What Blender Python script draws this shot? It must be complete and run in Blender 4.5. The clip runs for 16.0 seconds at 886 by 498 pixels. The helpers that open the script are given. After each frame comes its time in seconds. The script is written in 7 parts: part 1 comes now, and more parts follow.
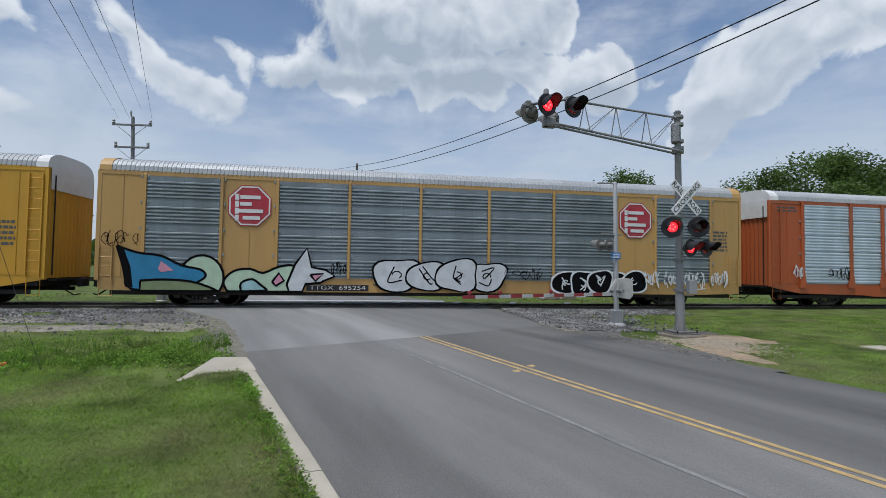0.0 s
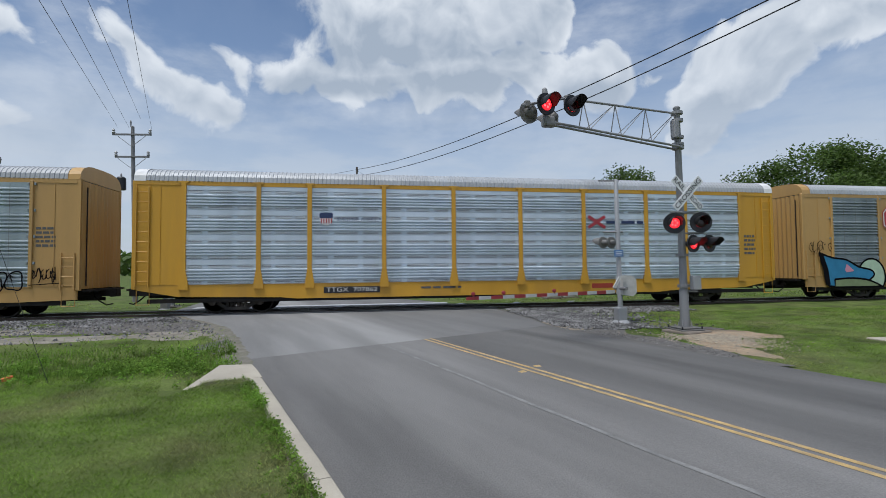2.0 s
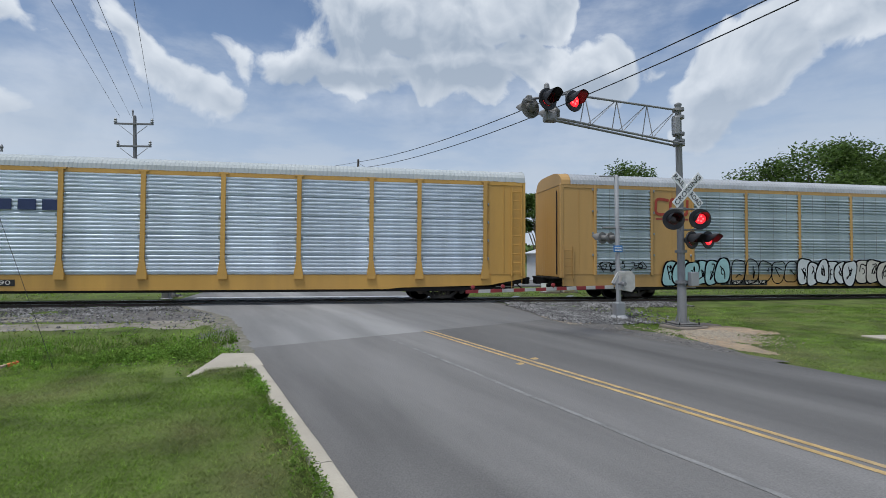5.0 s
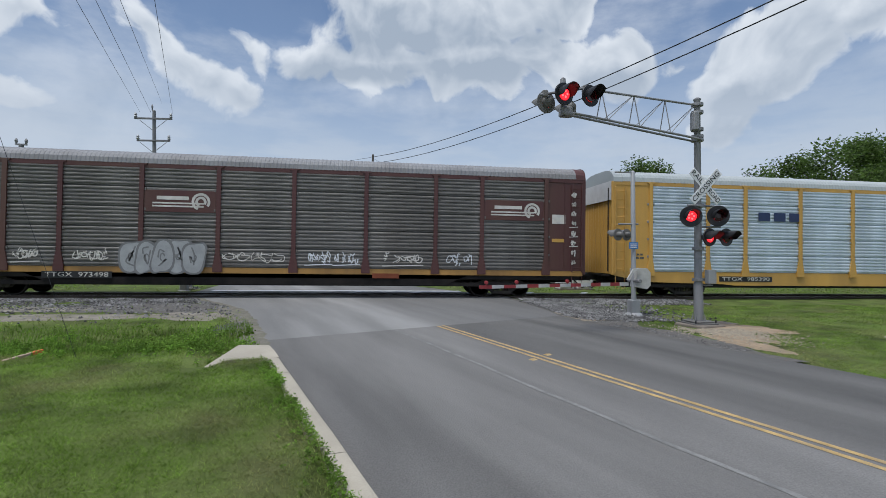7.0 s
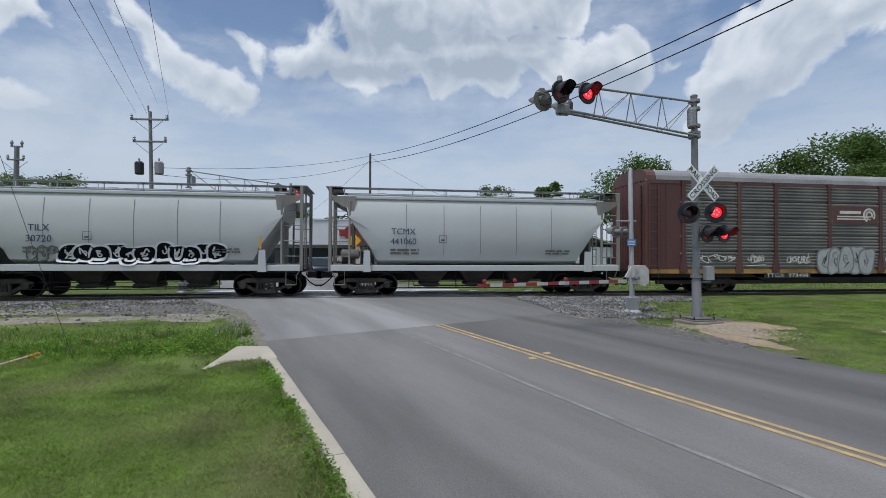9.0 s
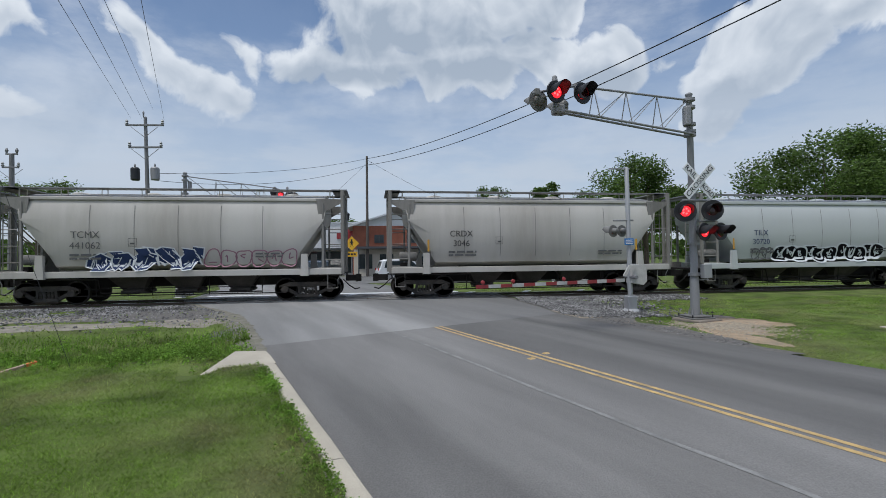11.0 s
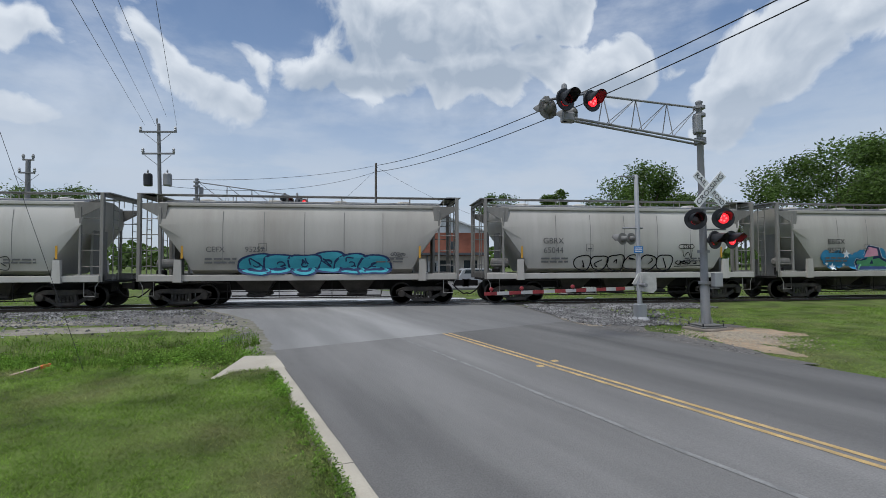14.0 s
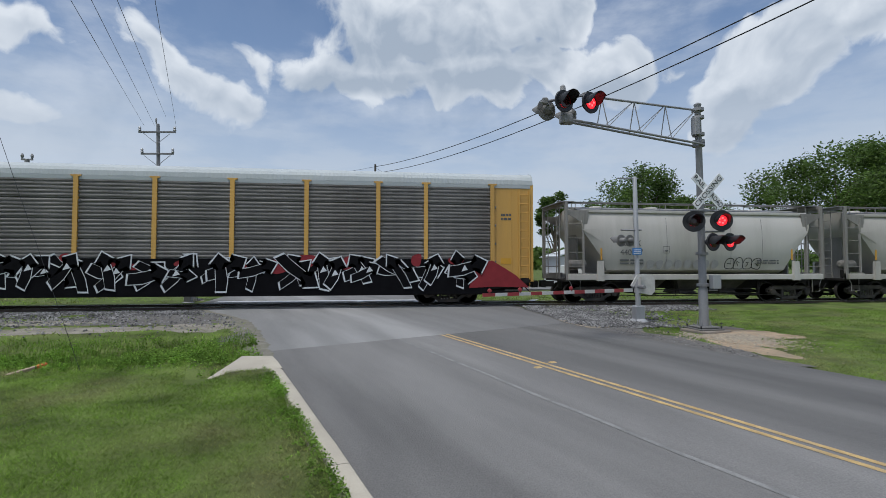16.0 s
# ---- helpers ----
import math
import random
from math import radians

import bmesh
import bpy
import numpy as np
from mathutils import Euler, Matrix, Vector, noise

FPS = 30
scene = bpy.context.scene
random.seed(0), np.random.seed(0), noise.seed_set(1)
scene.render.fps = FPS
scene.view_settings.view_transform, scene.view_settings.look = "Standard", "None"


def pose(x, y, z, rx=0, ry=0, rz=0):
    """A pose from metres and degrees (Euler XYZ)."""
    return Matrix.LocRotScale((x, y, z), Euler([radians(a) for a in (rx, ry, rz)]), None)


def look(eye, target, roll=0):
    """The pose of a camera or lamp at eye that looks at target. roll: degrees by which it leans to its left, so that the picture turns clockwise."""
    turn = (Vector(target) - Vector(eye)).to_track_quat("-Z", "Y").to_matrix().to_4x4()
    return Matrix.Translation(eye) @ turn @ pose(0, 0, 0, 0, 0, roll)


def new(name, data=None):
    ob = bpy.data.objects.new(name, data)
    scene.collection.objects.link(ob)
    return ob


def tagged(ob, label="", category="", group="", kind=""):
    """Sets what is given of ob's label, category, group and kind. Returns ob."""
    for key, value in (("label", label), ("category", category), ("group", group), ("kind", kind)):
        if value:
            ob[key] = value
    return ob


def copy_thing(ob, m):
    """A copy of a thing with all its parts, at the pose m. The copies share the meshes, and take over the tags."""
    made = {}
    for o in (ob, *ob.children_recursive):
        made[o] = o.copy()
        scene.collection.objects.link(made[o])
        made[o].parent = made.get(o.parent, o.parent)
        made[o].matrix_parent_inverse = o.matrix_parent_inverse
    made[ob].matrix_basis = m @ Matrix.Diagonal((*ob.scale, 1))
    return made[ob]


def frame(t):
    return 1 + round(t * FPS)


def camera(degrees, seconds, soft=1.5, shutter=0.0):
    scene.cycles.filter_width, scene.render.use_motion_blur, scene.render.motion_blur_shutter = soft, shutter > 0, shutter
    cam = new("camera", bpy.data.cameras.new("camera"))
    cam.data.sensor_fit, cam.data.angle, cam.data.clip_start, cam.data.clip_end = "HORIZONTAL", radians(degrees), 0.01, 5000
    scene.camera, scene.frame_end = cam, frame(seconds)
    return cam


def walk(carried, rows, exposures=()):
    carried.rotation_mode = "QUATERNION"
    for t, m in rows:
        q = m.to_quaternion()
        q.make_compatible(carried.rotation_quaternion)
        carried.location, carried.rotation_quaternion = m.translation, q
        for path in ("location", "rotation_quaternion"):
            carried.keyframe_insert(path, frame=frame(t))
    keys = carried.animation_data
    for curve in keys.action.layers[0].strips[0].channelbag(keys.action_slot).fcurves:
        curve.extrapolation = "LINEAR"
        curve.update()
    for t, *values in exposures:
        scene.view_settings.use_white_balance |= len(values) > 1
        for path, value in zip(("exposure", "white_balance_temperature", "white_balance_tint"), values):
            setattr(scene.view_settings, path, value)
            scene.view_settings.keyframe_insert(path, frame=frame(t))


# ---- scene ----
# ---- the camera, held by hand beside the road ----
cam = camera(85.4, 16.0, soft=0.7)
PATH = [(0.0, -1.79, -21.394, 1.709, 92.101, -0.925, -9.897), (0.5, -1.796, -21.39, 1.711, 92.094, -1.113, -9.431), (1.0, -1.819, -21.375, 1.715, 91.997, -0.893, -9.26), (1.5, -1.828, -21.379, 1.714, 92.083, 0.38, -9.385), (2.0, -1.806, -21.385, 1.731, 92.233, 0.504, -9.64), (2.5, -1.787, -21.396, 1.722, 92.452, 0.268, -9.687), (3.0, -1.788, -21.401, 1.722, 92.477, 0.195, -9.866), (3.5, -1.801, -21.393, 1.727, 92.487, 0.156, -10.232), (4.0, -1.814, -21.441, 1.726, 92.17, -0.007, -10.388), (6.5, -1.829, -21.49, 1.701, 91.025, -0.739, -8.072), (7.0, -1.833, -21.489, 1.706, 90.917, -0.779, -8.029), (7.5, -1.801, -21.487, 1.705, 90.643, -0.644, -7.989), (8.0, -1.81, -21.486, 1.713, 90.594, -0.527, -8.162), (8.5, -1.799, -21.478, 1.705, 90.637, -0.385, -8.179), (9.0, -1.822, -21.479, 1.721, 90.729, -0.258, -8.212), (11.5, -1.809, -21.463, 1.721, 91.151, 0.665, -8.456), (12.0, -1.819, -21.481, 1.722, 91.525, 0.271, -8.163), (12.5, -1.815, -21.504, 1.717, 91.64, 1.021, -7.54), (13.0, -1.823, -21.493, 1.714, 91.595, 0.883, -7.316), (13.5, -1.829, -21.471, 1.699, 91.616, 0.67, -7.406), (14.0, -1.835, -21.489, 1.713, 91.758, 0.188, -7.504), (14.5, -1.829, -21.488, 1.703, 91.712, 0.152, -7.54), (15.0, -1.817, -21.486, 1.693, 91.829, 0.221, -7.293), (15.5, -1.813, -21.5, 1.713, 91.865, 0.181, -7.286), (16.0, -1.811, -21.487, 1.703, 91.934, -0.025, -7.598)]
walk(cam, [(row[0], pose(*row[1:])) for row in PATH], exposures=[(0, 0.0, 5980, 9), (16, 0.0, 5980, 9)])

# how far the train has rolled, in metres, by the second
RUN = [(0.0, 0.0), (0.5, 7.45), (1.0, 15.2), (1.5, 22.95), (2.0, 30.7), (2.5, 38.3), (3.0, 46.1), (3.5, 54.0), (4.0, 61.95), (5.25, 81.1), (6.5, 100.25), (7.0, 107.85), (7.5, 115.5), (8.0, 122.95), (8.5, 130.55), (9.0, 138.25), (10.25, 157.3), (11.5, 176.4), (12.0, 184.05), (12.5, 191.7), (13.0, 199.3), (13.5, 207.0), (14.0, 214.5), (14.5, 222.25), (15.0, 230.0), (15.5, 237.8), (16.0, 245.75)]


def rolled(t):
    return float(np.interp(t, [a for a, b in RUN], [b for a, b in RUN]))


# ---- world, sun ----
def build_world():
    w = bpy.data.worlds.new("sky")
    scene.world = w
    w.use_nodes = True
    nt = w.node_tree
    nt.nodes.clear()
    N, Lk = nt.nodes.new, nt.links.new
    out = N("ShaderNodeOutputWorld")
    bg = N("ShaderNodeBackground")
    bg.inputs[1].default_value = 0.1
    sky = N("ShaderNodeTexSky")
    sky.sky_type = "NISHITA"
    sky.sun_disc = False
    sky.sun_elevation, sky.sun_rotation = radians(66), radians(200)
    sky.dust_density, sky.ozone_density, sky.air_density = 1.4, 1.6, 1.0
    tc = N("ShaderNodeTexCoord")
    way = tc.outputs["Generated"]

    def math_node(kind, a, b=None, c=None):
        n = N("ShaderNodeMath"); n.operation = kind
        for k, v in enumerate((a, b, c)):
            if isinstance(v, (int, float)):
                n.inputs[k].default_value = v
            elif v is not None:
                Lk(v, n.inputs[k])
        return n.outputs[0]

    def vec_node(kind, a, b):
        n = N("ShaderNodeVectorMath"); n.operation = kind
        for k, v in enumerate((a, b)):
            if isinstance(v, (tuple, Vector)):
                n.inputs[k].default_value = v
            else:
                Lk(v, n.inputs[k])
        return n.outputs["Value"] if kind in ("DOT_PRODUCT", "LENGTH") else n.outputs[0]

    def puffs(vector, scale, detail, rough):
        n = N("ShaderNodeTexNoise")
        n.inputs["Scale"].default_value, n.inputs["Detail"].default_value, n.inputs["Roughness"].default_value = scale, detail, rough
        Lk(vector, n.inputs["Vector"])
        return n

    def remap(v, a, b, lo=0.0, hi=1.0, smooth=True):
        n = N("ShaderNodeMapRange")
        n.interpolation_type = "SMOOTHSTEP" if smooth else "LINEAR"
        for k, q in zip(("From Min", "From Max", "To Min", "To Max"), (a, b, lo, hi)):
            n.inputs[k].default_value = q
        Lk(v, n.inputs["Value"])
        return n.outputs[0]

    def blend(f, a, b):
        n = N("ShaderNodeMix"); n.data_type = "RGBA"
        for k, v in (("Factor", f), ("A", a), ("B", b)):
            if isinstance(v, tuple):
                n.inputs[k].default_value = (*v, 1)
            else:
                Lk(v, n.inputs[k])
        return n.outputs["Result"]

    # a slow warp, then billows at two heights of the same cloud: their difference is the light on its lumps
    slow = puffs(way, 5.0, 3.0, 0.5)
    shift = vec_node("SCALE", vec_node("SUBTRACT", slow.outputs["Color"], (0.5, 0.5, 0.5)), (0, 0, 0))
    shift.node.inputs["Scale"].default_value = 0.13
    spot_ = vec_node("ADD", way, shift)
    billow = puffs(spot_, 8.0, 9.0, 0.52).outputs[0]
    soft_ = puffs(spot_, 8.0, 5.0, 0.48).outputs[0]
    above = puffs(vec_node("ADD", spot_, (-0.012, -0.004, 0.03)), 8.0, 5.0, 0.48).outputs[0]
    lumps = math_node("SUBTRACT", soft_, above)
    field, belly = None, None
    # the masses: yaw from +y to the right, elevation, half width, half height, tilt (degrees), how dark its base is
    for yaw, el, rw, rh, tilt, dark in CLOUDS:
        a, b, k = radians(yaw), radians(el), radians(tilt)
        c = Vector((math.sin(a) * math.cos(b), math.cos(a) * math.cos(b), math.sin(b)))
        right = Vector((math.cos(a), -math.sin(a), 0))
        up = right.cross(c)
        along, across = right * math.cos(k) + up * math.sin(k), up * math.cos(k) - right * math.sin(k)
        off = vec_node("SUBTRACT", spot_, c)
        cb = N("ShaderNodeCombineXYZ")
        Lk(vec_node("DOT_PRODUCT", off, along / radians(rw)), cb.inputs[0])
        high = vec_node("DOT_PRODUCT", off, across / radians(rh))
        Lk(high, cb.inputs[1])
        Lk(vec_node("DOT_PRODUCT", off, c * 1.2), cb.inputs[2])
        inside = math_node("SUBTRACT", 1.0, vec_node("LENGTH", cb.outputs[0], (0, 0, 0)))
        inside = math_node("MULTIPLY", inside, min(rh, 5.0) / 3.0)
        low_ = math_node("MULTIPLY", remap(high, 0.45, -0.5, 0.0, dark), remap(inside, -0.3, 0.4))
        field = inside if field is None else math_node("MAXIMUM", field, inside)
        belly = low_ if belly is None else math_node("MAXIMUM", belly, low_)
    ragged = math_node("MULTIPLY_ADD", math_node("SUBTRACT", billow, 0.5), 2.6, field)
    mass = remap(ragged, -0.04, 0.3)
    # thin drifting veil between the masses
    mp = N("ShaderNodeMapping"); mp.inputs["Scale"].default_value = (1, 1, 2.6); mp.inputs["Location"].default_value = (0.4, 2.2, 0.3)
    Lk(way, mp.inputs["Vector"])
    veil = remap(puffs(mp.outputs[0], 2.4, 9.0, 0.6).outputs[0], 0.42, 0.68, 0.06, 0.55)
    cover = math_node("MAXIMUM", mass, veil)
    # body of the clouds: white lit lumps and rims, grey hearts and bases
    lit = math_node("MULTIPLY_ADD", lumps, 3.4, 0.6)
    lit = math_node("SUBTRACT", lit, math_node("MULTIPLY", belly, 0.8))
    lit = math_node("ADD", lit, remap(ragged, 0.6, 0.15, 0.0, 0.25))
    body = blend(remap(lit, 0.0, 1.0, 0.0, 1.0, False), (3.9, 4.4, 5.05), (7.7, 7.8, 7.9))
    lift = vec_node("SCALE", sky.outputs[0], (0, 0, 0))
    lift.node.inputs["Scale"].default_value = 1.15
    mixed = blend(cover, lift, body)
    # haze low down, with faint flat banks in it
    sep = N("ShaderNodeSeparateXYZ"); Lk(way, sep.inputs[0])
    mp2 = N("ShaderNodeMapping"); mp2.inputs["Scale"].default_value = (1, 1, 4.5)
    Lk(way, mp2.inputs["Vector"])
    banks = remap(puffs(mp2.outputs[0], 6.0, 8.0, 0.55).outputs[0], 0.38, 0.62, 0.7, 1.0)
    hz = math_node("MULTIPLY", remap(sep.outputs["Z"], 0.42, 0.13, 0.0, 0.94), banks)
    final = blend(hz, mixed, (5.45, 5.86, 6.4))
    Lk(final, bg.inputs[0]); Lk(bg.outputs[0], out.inputs[0])


CLOUDS = [(6, 27, 13, 5.6, 0, 0.75), (1, 22.3, 11, 2.8, 4, 1.0), (11, 22, 8, 3.2, -4, 0.9), (9, 26, 4.5, 2.2, 0, 0.0), (15.5, 19.5, 4.2, 2.6, 20, 0.15), (20.5, 21.5, 5, 3.6, -30, 0.35), (26.5, 20, 5, 2.8, -12, 0.45),
          (22, 28, 4, 5, -25, 0.3), (42, 19.5, 6, 5.0, 0, 0.55), (39.5, 14.5, 4.5, 3.4, 0, 0.6), (49, 22, 7, 3.2, 0, 0.35), (-23.2, 20.6, 4.2, 1.9, -38, 0.25), (-19.5, 18.2, 4.6, 1.9, -24, 0.6), (-15.8, 16.8, 2.8, 1.2, -10, 0.6),
          (-27.5, 25.2, 3.6, 2.2, -10, 0.3), (-16, 22, 2.2, 0.8, -35, 0.0), (-34.5, 21, 3.6, 1.6, 0, 0.3), (-35.5, 13.2, 3.2, 2.0, 0, 0.3), (34, 20.8, 1.8, 0.9, 10, 0.0), (5, 45, 22, 9, 0, 0.6), (-60, 30, 14, 6, 0, 0.5), (75, 25, 12, 6, 0, 0.5), (160, 30, 25, 8, 0, 0.5), (-130, 35, 22, 9, 0, 0.5)]
build_world()
sun = new("sun", bpy.data.lights.new("sun", "SUN"))
sun.data.energy, sun.data.angle, sun.data.color = 3.1, radians(12), (1.0, 0.95, 0.88)
sun.matrix_world = look((-28, -20, 100), (0, 0, 0))
tagged(sun, kind="structure")


# ---- materials ----
def mat(name, col, rough=0.7, metal=0.0, vary=0.12, scale=3.0, bump=0.0, bscale=60.0, dirt=0.0, dirtcol=(0.12, 0.1, 0.08), spec=0.5, streak=False, col2=None, lane=None):
    """Base colour with grain and stains at two scales, in object space; streak: stains run down."""
    m = bpy.data.materials.new(name)
    m.use_nodes = True
    nt = m.node_tree
    N, Lk = nt.nodes.new, nt.links.new
    p = nt.nodes["Principled BSDF"]
    p.inputs["Roughness"].default_value, p.inputs["Metallic"].default_value = rough, metal
    p.inputs["Specular IOR Level"].default_value = spec
    tc = N("ShaderNodeTexCoord")
    mp = N("ShaderNodeMapping")
    if streak:
        mp.inputs["Scale"].default_value = (1, 1, 0.12)
    if lane is None:
        Lk(tc.outputs["Object"], mp.inputs[0])
    else:
        turn = N("ShaderNodeMapping")
        turn.inputs["Rotation"].default_value = (0, 0, -lane)
        Lk(tc.outputs["Object"], turn.inputs[0]); Lk(turn.outputs[0], mp.inputs[0])
        mp.inputs["Scale"].default_value = (1, 0.13, 1)
    n1 = N("ShaderNodeTexNoise"); n1.inputs["Scale"].default_value, n1.inputs["Detail"].default_value = scale, 6
    Lk(mp.outputs[0], n1.inputs["Vector"])
    n2 = N("ShaderNodeTexNoise"); n2.inputs["Scale"].default_value, n2.inputs["Detail"].default_value = bscale, 4
    Lk(tc.outputs["Object"], n2.inputs["Vector"])
    oi = N("ShaderNodeObjectInfo")
    lo = tuple(c * (1 - vary) for c in col)
    hi = tuple(min(1, c * (1 + vary)) for c in (col2 or col))
    r = N("ShaderNodeMapRange"); r.inputs["From Min"].default_value, r.inputs["From Max"].default_value = 0.3, 0.7
    Lk(n1.outputs[0], r.inputs["Value"])
    mix = N("ShaderNodeMix"); mix.data_type = "RGBA"
    mix.inputs["A"].default_value, mix.inputs["B"].default_value = (*lo, 1), (*hi, 1)
    Lk(r.outputs[0], mix.inputs["Factor"])
    gr = N("ShaderNodeMix"); gr.data_type = "RGBA"; gr.blend_type = "MULTIPLY"; gr.inputs["Factor"].default_value = 1.0
    r2 = N("ShaderNodeMapRange"); r2.inputs["To Min"].default_value, r2.inputs["To Max"].default_value = 1 - vary * 1.3, 1 + vary * 1.3
    Lk(n2.outputs[0], r2.inputs["Value"])
    Lk(mix.outputs["Result"], gr.inputs["A"]); Lk(r2.outputs[0], gr.inputs["B"])
    last = gr.outputs["Result"]
    if dirt:
        n3 = N("ShaderNodeTexNoise"); n3.inputs["Scale"].default_value, n3.inputs["Detail"].default_value, n3.inputs["Roughness"].default_value = scale * 0.45, 9, 0.68
        Lk(mp.outputs[0], n3.inputs["Vector"])
        r3 = N("ShaderNodeMapRange"); r3.inputs["From Min"].default_value, r3.inputs["From Max"].default_value = 0.46, 0.72
        r3.inputs["To Max"].default_value = dirt
        Lk(n3.outputs[0], r3.inputs["Value"])
        dm = N("ShaderNodeMix"); dm.data_type = "RGBA"; dm.inputs["B"].default_value = (*dirtcol, 1)
        Lk(r3.outputs[0], dm.inputs["Factor"]); Lk(last, dm.inputs["A"])
        last = dm.outputs["Result"]
    if lane is not None:
        # traffic bands across the lanes
        sx = N("ShaderNodeSeparateXYZ"); Lk(turn.outputs[0], sx.inputs[0])
        wob = N("ShaderNodeMath"); wob.operation = "MULTIPLY_ADD"; wob.inputs[1].default_value = 0.9
        Lk(n1.outputs[0], wob.inputs[0]); Lk(sx.outputs["X"], wob.inputs[2])
        mr = N("ShaderNodeMapRange"); mr.inputs["From Min"].default_value, mr.inputs["From Max"].default_value = -6.95, 2.05
        Lk(wob.outputs[0], mr.inputs["Value"])
        rp = N("ShaderNodeValToRGB")
        stops = ((0.0, .42), (0.12, .47), (0.2, .52), (0.32, .46), (0.385, .58), (0.46, .56), (0.5, .43), (0.56, .35), (0.68, .39), (0.78, .33), (0.88, .36), (1.0, .3))
        while len(rp.color_ramp.elements) < len(stops):
            rp.color_ramp.elements.new(0.5)
        for el, (at, v) in zip(rp.color_ramp.elements, stops):
            el.position = at
        for el, (at, v) in zip(rp.color_ramp.elements, stops):
            el.color = (v * 2.1, v * 2.1, v * 2.1, 1)
        Lk(mr.outputs[0], rp.inputs[0])
        bands = N("ShaderNodeMix"); bands.data_type = "RGBA"; bands.blend_type = "MULTIPLY"; bands.inputs["Factor"].default_value = 1.0
        Lk(last, bands.inputs["A"]); Lk(rp.outputs[0], bands.inputs["B"])
        last = bands.outputs["Result"]
    Lk(last, p.inputs["Base Color"])
    if bump:
        b = N("ShaderNodeBump"); b.inputs["Strength"].default_value, b.inputs["Distance"].default_value = bump, 0.01
        Lk(n2.outputs[0], b.inputs["Height"]); Lk(b.outputs[0], p.inputs["Normal"])
    return m


def leaflike(m, share=0.5):
    """Lets light through thin leaves."""
    nt = m.node_tree
    p = nt.nodes["Principled BSDF"]
    # each leaf a little lighter or darker
    ge = nt.nodes.new("ShaderNodeNewGeometry")
    mr = nt.nodes.new("ShaderNodeMapRange")
    mr.inputs["To Min"].default_value, mr.inputs["To Max"].default_value = 0.5, 1.5
    nt.links.new(ge.outputs["Random Per Island"], mr.inputs["Value"])
    vary = nt.nodes.new("ShaderNodeMix"); vary.data_type = "RGBA"; vary.blend_type = "MULTIPLY"; vary.inputs["Factor"].default_value = 1.0
    nt.links.new(p.inputs["Base Color"].links[0].from_socket, vary.inputs["A"])
    nt.links.new(mr.outputs[0], vary.inputs["B"])
    nt.links.new(vary.outputs["Result"], p.inputs["Base Color"])
    tl = nt.nodes.new("ShaderNodeBsdfTranslucent")
    nt.links.new(vary.outputs["Result"], tl.inputs["Color"])
    mx = nt.nodes.new("ShaderNodeMixShader")
    mx.inputs[0].default_value = share
    nt.links.new(p.outputs[0], mx.inputs[1]); nt.links.new(tl.outputs[0], mx.inputs[2])
    nt.links.new(mx.outputs[0], nt.nodes["Material Output"].inputs["Surface"])


def speckle(m, lo, hi):
    """Each loose piece lighter or darker by itself."""
    nt = m.node_tree
    p = nt.nodes["Principled BSDF"]
    ge, mr, vary = nt.nodes.new("ShaderNodeNewGeometry"), nt.nodes.new("ShaderNodeMapRange"), nt.nodes.new("ShaderNodeMix")
    mr.inputs["To Min"].default_value, mr.inputs["To Max"].default_value = lo, hi
    nt.links.new(ge.outputs["Random Per Island"], mr.inputs["Value"])
    vary.data_type, vary.blend_type = "RGBA", "MULTIPLY"
    vary.inputs["Factor"].default_value = 1.0
    nt.links.new(p.inputs["Base Color"].links[0].from_socket, vary.inputs["A"])
    nt.links.new(mr.outputs[0], vary.inputs["B"])
    nt.links.new(vary.outputs["Result"], p.inputs["Base Color"])


def glow(name, col, strength):
    m = bpy.data.materials.new(name)
    m.use_nodes = True
    p = m.node_tree.nodes["Principled BSDF"]
    p.inputs["Base Color"].default_value = (*col, 1)
    p.inputs["Emission Color"].default_value = (*col, 1)
    p.inputs["Emission Strength"].default_value = strength
    return m


